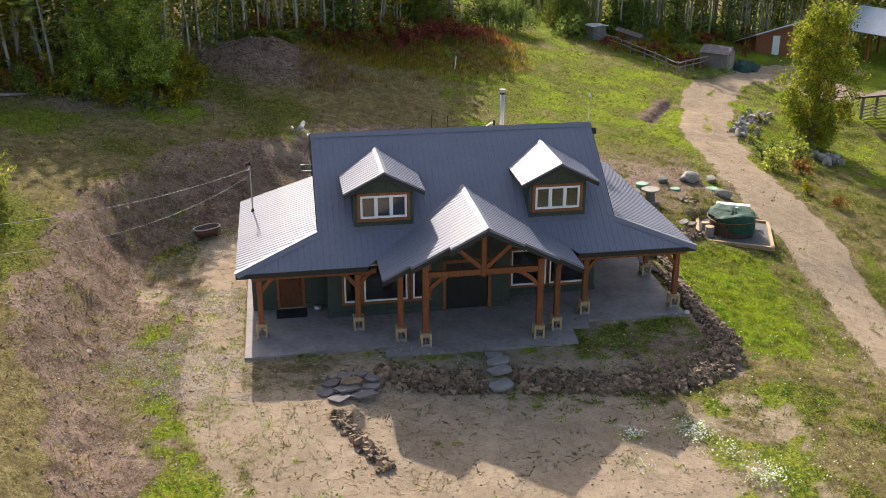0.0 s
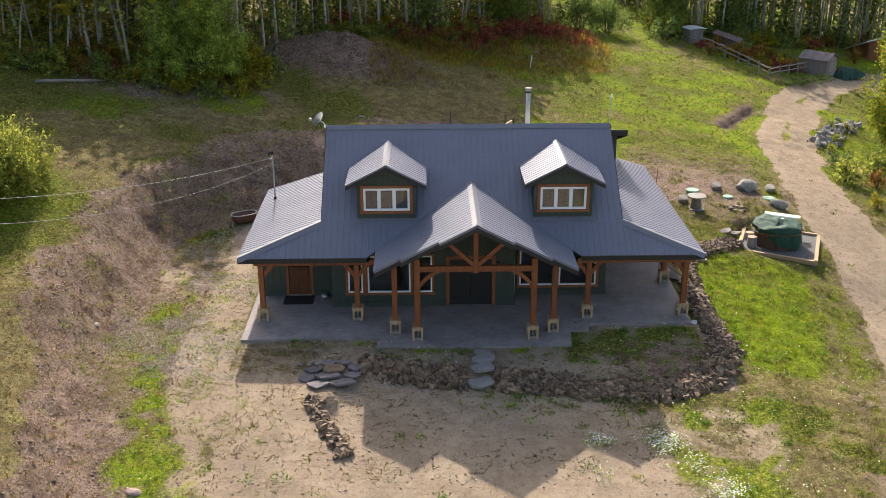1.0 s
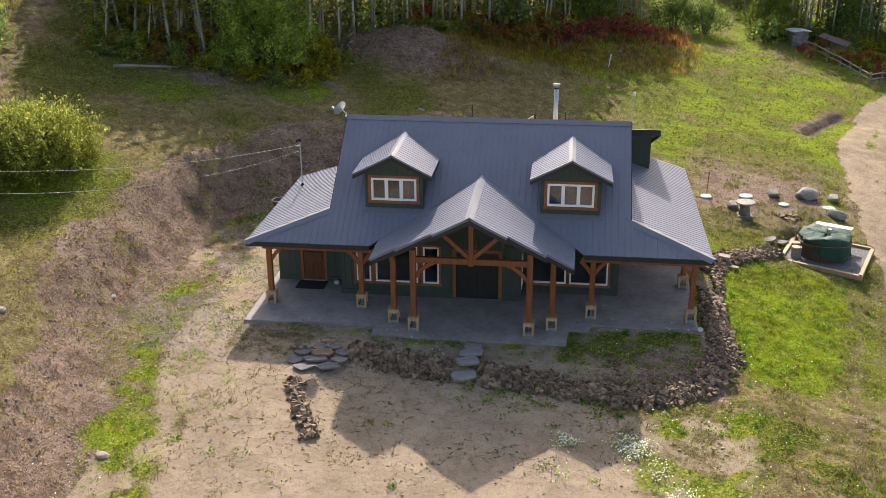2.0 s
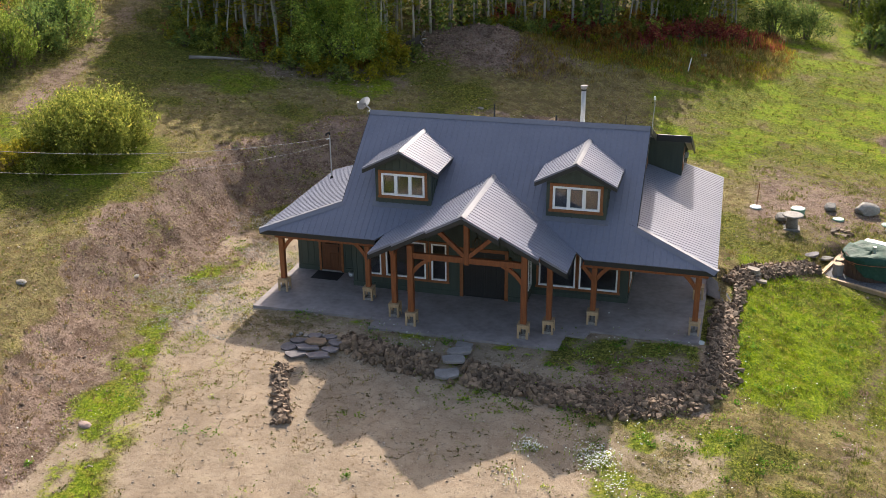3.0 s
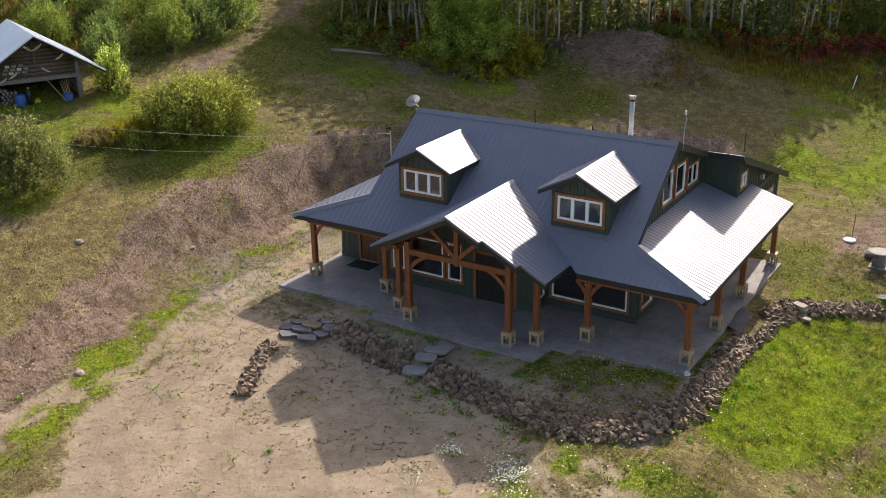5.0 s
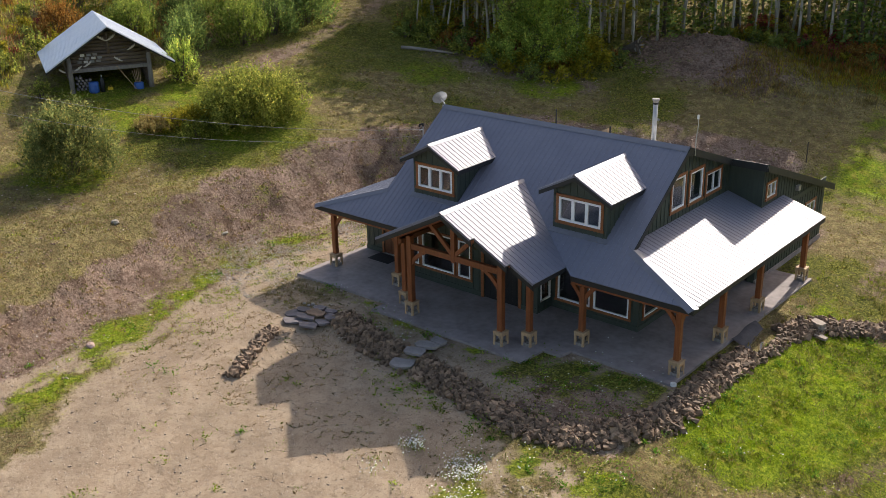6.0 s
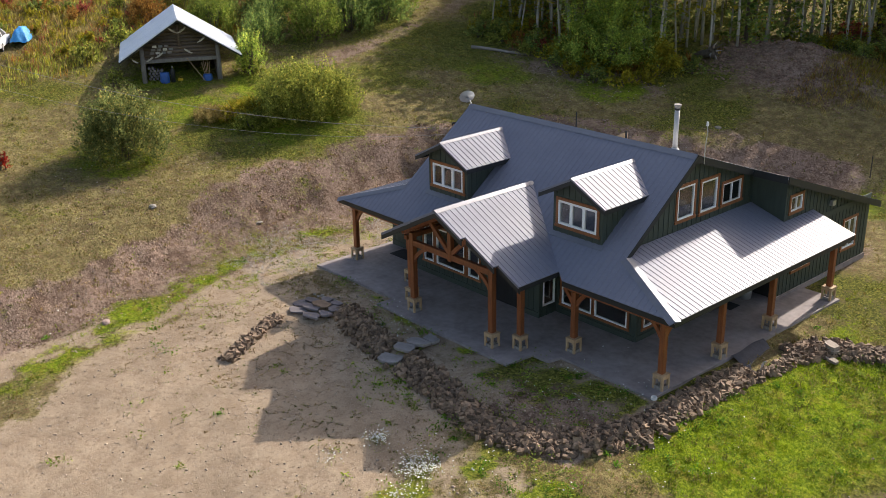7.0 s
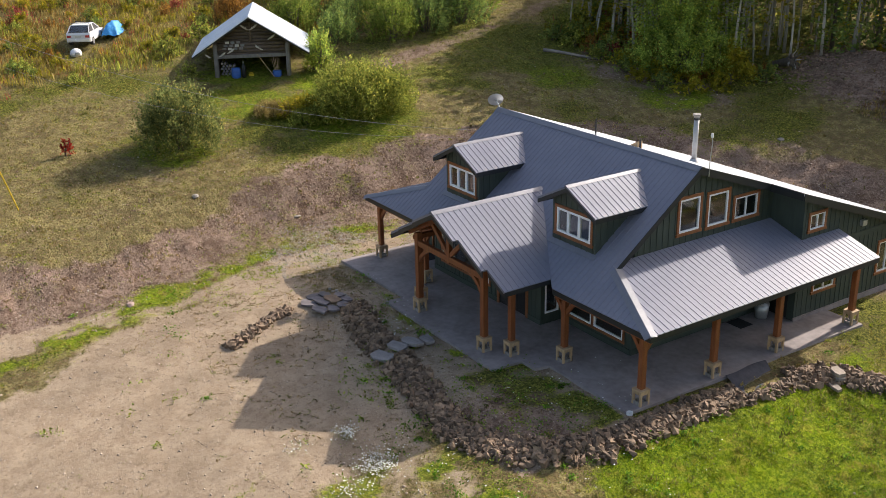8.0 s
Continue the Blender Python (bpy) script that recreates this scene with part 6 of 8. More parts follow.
def build_stonework():
    w = thing("rubble_wall", "low retaining heap of broken brown rock edging the yard", "stone wall")
    rubble(w, [(-4.6, -1.95), (-2.6, -2.55), (-0.6, -2.9), (1.1, -3.0), (4.0, -3.6), (6.3, -3.85), (8.0, -3.3), (9.2, -2.1), (9.75, -0.4)], 0.76, 3500, 0.114, 0.17, 61, lambda x, y: x > 2.2)
    w = thing("rubble_wall", "long heap of broken brown rock along the porch slab", "stone wall")
    rubble(w, [(9.75, -0.2), (9.6, 2.2), (9.75, 4.8), (9.95, 6.6), (10.1, 8.0), (10.6, 9.4), (12.0, 10.4), (13.6, 11.6)], 0.62, 2700, 0.114, 0.15, 62, lambda x, y: y < 5)
    w = thing("rubble_ridge", "short ridge of piled brown rocks across the sandy yard", "stone pile")
    rubble(w, [(-6.15, -4.2), (-5.75, -5.4), (-5.2, -6.6), (-4.75, -7.5)], 0.34, 330, 0.108, 0.09, 63)
    # flat stones at the corner
    f = thing("flagstone_stack", "stacked grey-violet flagstones forming a corner step", "flagstones", Matrix.Translation((-5.65, -2.75, ground_z(-5.65, -2.75) - 0.02)))
    slabs = ((-0.35, -0.62, 1.0, 0.55, 0, 24), (0.5, -0.5, 1.05, 0.5, 0, 8), (-0.85, -0.12, 0.72, 0.62, 0, 40), (-0.05, -0.12, 0.95, 0.52, 1, 14), (0.85, -0.08, 0.8, 0.46, 1, -4),
             (-0.6, 0.3, 0.7, 0.5, 1, 20), (0.12, 0.3, 0.85, 0.6, 2, 6), (0.9, 0.35, 0.62, 0.45, 2, -14), (-0.1, 0.72, 0.6, 0.4, 2, 0), (0.55, 0.74, 0.6, 0.36, 2, 15))
    for k, (x, y, w2, d2, level, turn) in enumerate(slabs):
        part("flagstone", flat_stone(70 + k, w2, d2, 0.085, 0.25), M["flag"] if k != 6 else M["rock"], f, "" if k != 6 else "orange-brown flagstone", m=pose(x, y, 0.075 * level + 0.02 * (k % 2), 2 * math.sin(k), 2 * math.cos(k * 2), turn))
    rng = np.random.RandomState(8)
    for k in range(12):
        s = 0.08 + 0.07 * rng.rand()
        part("pale_stone", BIG[k % 5], None, f, "small pale stone", m=pose(-1.15 + 1.3 * rng.rand(), 0.65 + 0.4 * rng.rand(), 0.08, 0, 0, 360 * rng.rand()) @ Matrix.Diagonal((s, s, s, 1)))
    st = thing("stone_steps", "four flat grey stones stepping down through the rubble", "steps", Matrix.Translation((0, 0, 0)))
    for k, (x, y, a, b) in enumerate(((0.08, -1.25, 0.85, 0.5), (0.08, -1.95, 1.1, 0.62), (0.02, -2.58, 1.0, 0.55), (-0.05, -3.22, 1.15, 0.75))):
        part("step", flat_stone(90 + k, a * 0.85, b, 0.12, 0.95), M["step_stone"], st, m=pose(x, y, ground_z(x, y) + 0.02 + 0.1 * (k in (1, 2)), 0, 0, 8 * k))
    # lone stones
    for x, y, s, lab in ((14.9, 19.8, 0.5, "dark grey boulder on the dry grass"), (16.7, 20.1, 0.72, "large pale rounded boulder on the dry grass"), (18.3, 20.4, 0.5, "dark grey boulder beside the road"), (17.9, 17.8, 0.6, "dark grey boulder behind the covered tub"), (12.3, 17.1, 0.5, "grey boulder beside the stone table"),
                         (-11.13, -9.45, 0.3, "flat pinkish-tan stone on the sandy yard"), (10.9, 9.3, 0.22, "flat tan stone in the rubble edge"), (-17.4, -3.9, 0.3, "pale grey rock half buried in the bank"), (-15.2, 0.6, 0.22, "pale grey rock half buried in the bank"), (-6.07, 26.77, 0.28, "pale stone on the bank behind the house")):
        b = part("boulder", BIG[int(s * 37) % 5], None, None, m=Matrix.Translation((x, y, ground_z(x, y) + s * (0.3 if x > 10 else 0.0))) @ Matrix.Rotation(s * 9, 4, "Z") @ Matrix.Diagonal((s, s * 0.85, s * (0.75 if x > 10 else 0.48), 1)))
        if "tan" in lab:
            b.data = b.data.copy()
            b.data.materials[0] = M["pink_stone"]
        tagged(b, lab, "boulder", "boulders")
    q = thing("slab_stack", "two tan split blocks and a pale slab on the rubble edge", "stone stack", Matrix.Translation((10.85, 9.3, ground_z(10.85, 9.3))))
    for x, y, z, w2, d2, h2, turn, lab in ((0.05, 0.02, -0.08, 0.46, 0.36, 0.26, -12, ""), (0, 0.12, 0.19, 0.5, 0.36, 0.15, -20, ""), (0.25, -0.42, -0.06, 0.72, 0.24, 0.1, -15, "thin pale slab")):
        m = pose(x, y, z, 2, 3, turn)
        block = [(u * w2 / 2 * (1 + 0.12 * math.sin(5 * u + 3 * v + turn)), v * d2 / 2 * (1 + 0.1 * math.cos(4 * v - u + turn)), k * h2) for k in (0, 1) for u, v in ((-1, -1), (0.3, -1.1), (1, -0.8), (1.05, 0.7), (0.2, 1), (-1.1, 0.8))]
        part("block", Geo().add(block, [(5, 4, 3, 2, 1, 0), (6, 7, 8, 9, 10, 11)] + [(i, (i + 1) % 6, 6 + (i + 1) % 6, 6 + i) for i in range(6)]), M["tan_slab"], q, lab, m=m)
    p = thing("rock_pile", "heap of pale grey fieldstones beside the road", "stone pile")
    rng = np.random.RandomState(15)
    for k in range(170):
        t = rng.rand()
        x, y = 25.7 + 5.0 * t + rng.normal() * 0.45, 32.4 + 7.0 * t + rng.normal() * 0.6
        s = 0.08 + 0.22 * rng.rand() ** 2.5
        part("stone", PALE[rng.randint(8)], None, p, m=Matrix.Translation((x, y, ground_z(x, y) + s * 0.25 + 0.1 * rng.rand())) @ Euler(rng.rand(3) * 6).to_matrix().to_4x4() @ Matrix.Diagonal((s, s, s, 1)))
    p = thing("rock_pile", "small heap of grey fieldstones under the birch", "stone pile")
    for k in range(24):
        x, y = 30.6 + rng.normal() * 0.7, 28.7 + rng.normal() * 0.7
        s = 0.16 + 0.2 * rng.rand()
        part("stone", PALE[rng.randint(8)], None, p, m=Matrix.Translation((x, y, ground_z(x, y) + s * 0.3 + 0.25 * rng.rand())) @ Euler(rng.rand(3) * 6).to_matrix().to_4x4() @ Matrix.Diagonal((s, s, s, 1)))


build_stonework()


# ---- things on and about the house ----
def build_house_things():
    # dish
    t = thing("satellite_dish", "grey satellite dish on a bent arm at the ridge end", "satellite dish", Matrix.Translation((-6.42, 7.0, RIDGE_Z - 0.06)))
    part("mount", Geo().tube([(0.1, 0, -0.05), (0.02, 0, 0.12), (-0.18, 0.0, 0.28)], 0.03, 8).box((0.0, -0.09, -0.03), (0.22, 0.09, 0.03)), M["galv"], t, "bent steel mount")
    g, n, rings = Geo(), 20, 5
    verts, faces = [(0, 0, 0)], []
    for r in range(1, rings + 1):
        for k in range(n):
            a = 2 * math.pi * k / n
            verts.append((0.36 * r / rings * math.cos(a), 0.33 * r / rings * math.sin(a), 0.09 * (r / rings) ** 2))
    for k in range(n):
        faces.append((0, 1 + k, 1 + (k + 1) % n))
    for r in range(rings - 1):
        for k in range(n):
            a, b = 1 + r * n + k, 1 + r * n + (k + 1) % n
            faces.append((a, b, b + n, a + n))
    off = len(verts)
    verts += [(x, y, z - 0.012) for x, y, z in verts]
    faces += [tuple(i + off for i in f[::-1]) for f in faces]
    tilt = Matrix.Translation((-0.2, 0.0, 0.3)) @ Vector((-0.80, 0.42, 0.42)).to_track_quat('Z', 'Y').to_matrix().to_4x4()
    part("reflector", g.add(verts, faces), M["galv"], t, "shallow grey reflector", True, tilt)
    part("feed_arm", Geo().tube([(0, -0.3, 0.02), (0, -0.22, 0.4)], 0.014, 6).box((-0.045, -0.27, 0.36), (0.045, -0.17, 0.47), None, 0.01), M["galv"], t, "feed arm with its horn", m=tilt)
    part("cable", Geo().tube([(-0.1, 0, 0.1), (-0.06, 0.06, -0.6), (-0.03, 0.15, -1.2), (0.1, 0.3, -1.5)], 0.008, 5), M["cable"], t, "thin grey cable hanging down the gable", True)
    t = thing("wall_bracket", "two short pale bars standing out from the gable wall", "bracket", Matrix.Translation((-6.05, 9.9, 0)))
    part("plate", Geo().box((0.0, -0.08, 4.25), (0.03, 0.08, 4.75), None, 0.004), M["fascia"], t, "dark wall plate")
    for z in (4.33, 4.62):
        part("bar", Geo().tube([(0.02, 0, z), (-0.68, 0, z)], 0.018, 6), M["galv"], t)
    v = thing("roof_vent", "small tan wedge vent with a dark pipe behind the ridge", "roof vent", Matrix.Translation((1.7, 7.75, rear_z(7.75))))
    part("wedge", Geo().add([(-0.4, 0, -0.05), (0.12, 0, -0.05), (0.12, 0, 0.24), (-0.4, 0.3, -0.12), (0.12, 0.3, -0.12), (0.12, 0.3, 0.2)], [(0, 1, 2), (3, 5, 4), (0, 2, 5, 3), (1, 4, 5, 2), (0, 3, 4, 1)]), M["raw_wood"], v)
    part("pipe", Geo().tube([(0.2, 0.1, -0.1), (0.2, 0.1, 0.32)], 0.04, 8), M["black"], v, "dark pipe")
    # weather aerial at the right gable
    t = thing("rod_aerial", "pale rod aerial with a small head at the gable end", "aerial", Matrix.Translation((XR + 0.02, 7.25, RIDGE_Z - 0.3)))
    part("rod", Geo().tube([(0.03, 0, -0.1), (0.03, 0, 0.6), (0.07, 0.02, 1.15), (0.05, 0.0, 1.38)], 0.018, 6), M["galv"], t)
    part("head", Geo().tube([(0.05, 0, 1.36), (0.05, 0, 1.52)], [0.05, 0.04], 8), M["white"], t, "white sensor head")
    # service mast and cables
    mast = thing("service_mast", "thin steel service mast rising through the side roof", "mast", Matrix.Translation((-8.97, 8.4, 0)))
    zb = EAVE_Z + SIDE * (-8.97 - EL)
    part("pipe", Geo().tube([(0, 0, zb - 0.1), (0, 0, 5.2)], 0.032, 8), M["galv"], mast)
    part("weather_head", Geo().tube([(0, 0, 5.15), (0, 0, 5.27), (-0.12, -0.1, 5.24), (-0.14, -0.13, 5.14)], [0.05, 0.06, 0.05, 0.04], 8), M["black"], mast, "black weather head")
    part("boot", Geo().tube([(0, 0, zb - 0.04), (0, 0, zb + 0.12)], [0.1, 0.045], 10), M["black"], mast, "black roof boot")
    part("insulator", Geo().tube([(0, 0, 5.0), (-0.12, -0.14, 4.98)], 0.03, 6), M["white"], mast, "white insulator")
    for name, z, head, a, b, r, lab in (("power_cable", 5.0, 235.6, 0.0495, 0.00678, 0.010, "twisted grey power cable slung from the mast"), ("telephone_cable", 4.72, 248.3, 0.0338, 0.00817, 0.007, "thin grey telephone cable slung from the mast")):
        c, s = math.cos(radians(head)), math.sin(radians(head))
        pts = [(-8.97 + k * c, 8.4 + k * s, z + a * k + b * k * k) for k in np.linspace(0, 36, 49)]
        tagged(part(name, Geo().tube(pts, r, 5), M["cable"], None, smooth=True), lab, "cable")
    # mats, bowl
    for x0, y0, x1, y1, lab in ((-8.15, 3.32, -6.87, 4.2, "black rubber doormat before the entry door"), (5.8, 9.2, 6.55, 9.9, "black doormat on the side porch")):
        tagged(part("doormat", Geo().box((x0, y0, 0.004), (x1, y1, 0.022), None, 0.006), M["black"]), lab, "doormat")
    g = Geo().tube([(0, 0, 0.0), (0, 0, 0.02), (0, 0, 0.16), (0, 0, 0.17), (0, 0, 0.05)], [0.13, 0.15, 0.17, 0.15, 0.12], 18)
    tagged(part("steel_bowl", g, M["galv"], None, "", True, Matrix.Translation((-6.42, 4.0, 0))), "round galvanised bowl on the porch by the door", "bowl")
    g = Geo().tube([(0, 0, 0.0), (0, 0, 0.6), (0, 0, 0.62), (0, 0, 0.56)], [0.24, 0.3, 0.28, 0.24], 16)
    tagged(part("bin", g, M["galv"], None, "", True, Matrix.Translation((5.98 + 0.25, 10.75, 0))), "grey metal bin against the porch wall", "bin")
    # cloth beside the slab
    n, m2 = 12, 16
    v, f = [], []
    for i in range(n + 1):
        for j in range(m2 + 1):
            a, b = i / n, j / m2
            x = 8.88 + 1.1 * a * (1 - 0.25 * b) + 0.04 * math.sin(7 * b)
            y = 5.7 - 0.25 * a + (2.1 - 0.1 * a) * b
            z = 0.05 - 0.30 * ease(a * 1.05) + 0.03 * math.sin(9 * b + 3 * a) * a
            v.append((x, y, float(z)))
            if i < n and j < m2:
                k = i * (m2 + 1) + j
                f.append((k, k + 1, k + m2 + 2, k + m2 + 1))
    cloth = thing("ground_cloth", "dark grey landscape cloth draped over the rubble edge", "ground cloth")
    part("cloth", Geo().add(v, f), surface("dark woven cloth", (0.05, 0.05, 0.058), (0.1, 0.098, 0.11), 4, 0.8, 0, 0.3, 30, spec=0.1), cloth, smooth=True)
    part("stripe", Geo().tube([(8.88 + 1.1 * 0.62 * (1 - 0.25 * b), 5.7 - 0.15 + 2.04 * b, 0.075 - 0.30 * float(ease(0.62 * 1.05)) + 0.03 * math.sin(9 * b + 1.86) * 0.62) for b in np.linspace(0.02, 0.98, 14)], 0.008, 5), M["cable"], cloth, "pale woven stripe")
    # pipe end at the slab corner
    tagged(part("pipe_offcut", Geo().tube([(8.87, 1.12, 0.0), (8.87, 1.12, 0.09)], [0.11, 0.11], 14, False).tube([(8.87, 1.12, 0.0), (8.87, 1.12, 0.09)], [0.085, 0.085], 14, False), M["white"], None, smooth=True), "short ring of white plastic pipe on the ground", "pipe")
    # bath tub by the bank
    bt = thing("bathtub", "old rusty red-brown bathtub with a pale rim below the bank", "bathtub", Matrix.Translation((-11.5, 13.75, ground_z(-11.5, 13.75))) @ Matrix.Rotation(0.5, 4, "Z"))
    n = 24
    v, f = [], []
    for rx, ry, z in ((0.5, 0.25, 0.05), (0.62, 0.33, 0.2), (0.68, 0.37, 0.5), (0.66, 0.35, 0.5), (0.56, 0.28, 0.2), (0.45, 0.2, 0.14)):
        v += [(rx * math.copysign(abs(math.cos(2 * math.pi * k / n)) ** 0.7, math.cos(2 * math.pi * k / n)), ry * math.sin(2 * math.pi * k / n), z) for k in range(n)]
    for r in range(5):
        f += [(r * n + k, r * n + (k + 1) % n, r * n + n + (k + 1) % n, r * n + n + k) for k in range(n)]
    f.append(tuple(5 * n + k for k in range(n)))
    part("basin", Geo().add(v, f), M["rusty_tub"], bt, "rust-brown basin", True)
    rim = [(0.69 * math.copysign(abs(math.cos(a)) ** 0.7, math.cos(a)), 0.38 * math.sin(a), 0.5) for a in np.linspace(0, 2 * math.pi, 25)]
    part("rim", Geo().tube(rim, 0.03, 6), M["antler"], bt, "worn pale rim", True)
    for x in (-0.4, 0.4):
        for y in (-0.2, 0.2):
            part("foot", Geo().tube([(x, y, -0.04), (x, y, 0.1)], [0.04, 0.05], 6), M["tub_wood"], bt)


build_house_things()


# ---- garden east of the house ----
def build_garden():
    Z = -1.13
    pad = thing("gravel_pad", "timber-edged pad of dark gravel on the grass", "gravel pad")
    c = [Vector((13.9, 11.8, Z)), Vector((17.25, 10.0, Z)), Vector((18.75, 13.7, Z)), Vector((15.4, 15.5, Z))]
    part("gravel", Geo().slab(c, (0, 0, -0.35)), M["pad_gravel"], pad, "dark grey gravel bed")
    for a, b in zip(c, c[1:] + c[:1]):
        d = (b - a).normalized() * 0.09
        part("edging", Geo().beam(a - d + Vector((0, 0, 0.0)), b + d, 0.18, 0.22, 0.01), M["raw_wood"], pad, "pale timber edging")
    ctr = Vector((16.15, 12.75, Z + 0.0))
    tub = thing("hot_tub", "round cedar hot tub half wrapped in a green tarpaulin", "hot tub", Matrix.Translation(ctr))
    n = 36
    for k in range(n):
        a = 2 * math.pi * k / n
        part("stave", Geo().box((1.08, -0.092, 0), (1.13, 0.092, 1.02), None, 0.008), M["tub_wood"], tub, m=Matrix.Rotation(a, 4, "Z"))
    part("hoop", Geo().tube([(1.14 * math.cos(a), 1.14 * math.sin(a), 0.7) for a in np.linspace(0, 2 * math.pi, 40)], 0.016, 5), M["trim"], tub, "rust-red strap", True)
    v, f, rings, seg = [], [], 9, 48
    for r in range(rings + 1):
        for k in range(seg):
            a = 2 * math.pi * k / seg
            drop = 0.28 + 0.75 * max(0, math.cos(a + 0.75)) ** 0.6 if math.cos(a + 0.75) > 0 else 0.26
            if r <= 4:
                rad, z = 1.2 * r / 4, 1.12 - 0.08 * math.cos(2 * a) * (r / 4) - 0.05 * math.sin(3 * a + r) + 0.16 * (float(vnoise(np.array([3 * math.cos(a) * r / 4 + 9]), np.array([3 * math.sin(a) * r / 4 + 9]), 0.55, 6)[0]) - 0.5)
            else:
                t = (r - 4) / 5
                rad = 1.2 + 0.09 * math.sin(7 * a + 2 * t) * t + 0.06 * math.sin(16 * a + 2 - 3 * t) * t + 0.03
                z = 1.1 - drop * t
            v.append((rad * math.cos(a), rad * math.sin(a), z))
    for r in range(rings):
        for k in range(seg):
            f.append((r * seg + k, r * seg + (k + 1) % seg, (r + 1) * seg + (k + 1) % seg, (r + 1) * seg + k))
    part("tarpaulin", Geo().add(v, f), M["green_tarp"], tub, "crumpled dark green tarpaulin cover", True)
    part("strap", Geo().tube([(1.29 * math.cos(a), 1.29 * math.sin(a), 0.86 + 0.03 * math.sin(3 * a)) for a in np.linspace(0, 2 * math.pi, 48)], 0.018, 5), M["trim"], tub, "rust-red tie strap", True)
    part("flue", Geo().tube([(0.1, -0.2, 1.0), (0.1, -0.2, 1.45)], 0.08, 10), M["galv"], tub, "short grey flue pipe")
    tagged(part("board", Geo().box((-0.9, -0.12, 0), (0.9, 0.5, 0.06), pose(16.8, 14.1, Z + 0.98, -6, 0, -26), 0.01), M["white"]), "broad white board resting behind the tub", "board")
    tagged(part("board_post", Geo().box((16.2, 14.0, Z - 0.2), (17.4, 14.2, Z + 0.95), None, 0.01), M["grey_wood"]), "low grey board wall behind the tub", "board")
    for x, y, r, h2, lab in ((14.75, 12.35, 0.24, 0.62, "sawn pale log stump beside the tub"), (14.9, 13.3, 0.2, 0.5, "sawn pale log stump behind the tub")):
        pr = [(r * (1 + 0.06 * math.sin(3 * a + x)) * math.cos(a), r * (1 + 0.06 * math.sin(3 * a + x)) * math.sin(a)) for a in np.linspace(0, 2 * math.pi, 15)[:-1]]
        s = thing("stump", lab, "stump", Matrix.Translation((x, y, min(Z, ground_z(x, y)))))
        part("bark", Geo().add([(a * 1.04, b * 1.04, 0) for a, b in pr] + [(a, b, h2) for a, b in pr], [(i, (i + 1) % 14, 14 + (i + 1) % 14, 14 + i) for i in range(14)]), M["grey_wood"], s, smooth=True)
        part("cut_face", Geo().add([(a, b, h2) for a, b in pr], [tuple(range(14))]), M["raw_wood"], s, "pale sawn end")
    # pedestal table
    gx, gy = 12.75, 16.1
    t = thing("pedestal_table", "round grey stone table on a tapered pedestal", "table", Matrix.Translation((gx, gy, ground_z(gx, gy))))
    part("foot", Geo().box((-0.4, -0.4, -0.05), (0.4, 0.4, 0.08), None, 0.02), M["boulder"], t, "square foot slab")
    part("pedestal", Geo().tube([(0, 0, 0.08), (0, 0, 0.7)], [0.31, 0.24], 20), M["boulder"], t, smooth=True)
    part("tabletop", Geo().tube([(0, 0, 0.7), (0, 0, 0.72), (0, 0, 0.77), (0, 0, 0.79)], [0.46, 0.51, 0.51, 0.47], 28), M["boulder"], t)
    for x, y, r, z, mt, lab in ((13.15, 18.5, 0.38, 0.28, "tank_green", "pale green round tank lid standing above the grass"), (11.0, 18.35, 0.3, 0.06, "white", "pale round cover lying flat in the grass"), (15.2, 18.5, 0.3, 0.05, "tank_green", "flat pale green round cover in the grass"), (17.7, 18.9, 0.36, 0.05, "tank_green", "flat pale green round cover near the road")):
        z0 = ground_z(x, y)
        l = thing("tank_lid", lab, "tank lid", Matrix.Translation((x, y, z0)))
        part("rim", Geo().tube([(0, 0, -0.05), (0, 0, z - 0.03)], r * 0.94, 22), M["tank_green"], l, smooth=False)
        part("lid", Geo().tube([(0, 0, z - 0.03), (0, 0, z), (0, 0, z + 0.03)], [r, r, r * 0.9], 24), M[mt], l)
    tagged(part("marker_stake", Geo().tube([(11.05, 18.6, ground_z(11.05, 18.6) - 0.1), (11.1, 18.62, ground_z(11.05, 18.6) + 1.35)], 0.022, 6), M["trim"]), "thin rusty marker stake in the grass", "stake")
    # flat pavers beside the rubble
    for k, (x, y) in enumerate(((14.2, 13.9), (15.0, 14.2), (13.6, 13.2))):
        tagged(part("paver", flat_stone(140 + k, 0.9, 0.5, 0.1), M["flag" if k else "boulder"], None, m=pose(x, y, ground_z(x, y), 0, 0, 20 * k)), "flat pale paving stone laid in the grass", "paver", "pavers")
    fp = thing("fire_ring", "ring of rusty soil and stones in the grass", "fire ring")
    for k in range(9):
        a = k * 0.7
        x, y = 15.2 + 0.42 * math.cos(a), 16.6 + 0.36 * math.sin(a)
        part("stone", ROCKS[k], None, fp, m=Matrix.Translation((x, y, ground_z(x, y) + 0.05)) @ Matrix.Rotation(a, 4, "Z") @ Matrix.Diagonal((0.17, 0.15, 0.12, 1)))


build_garden()


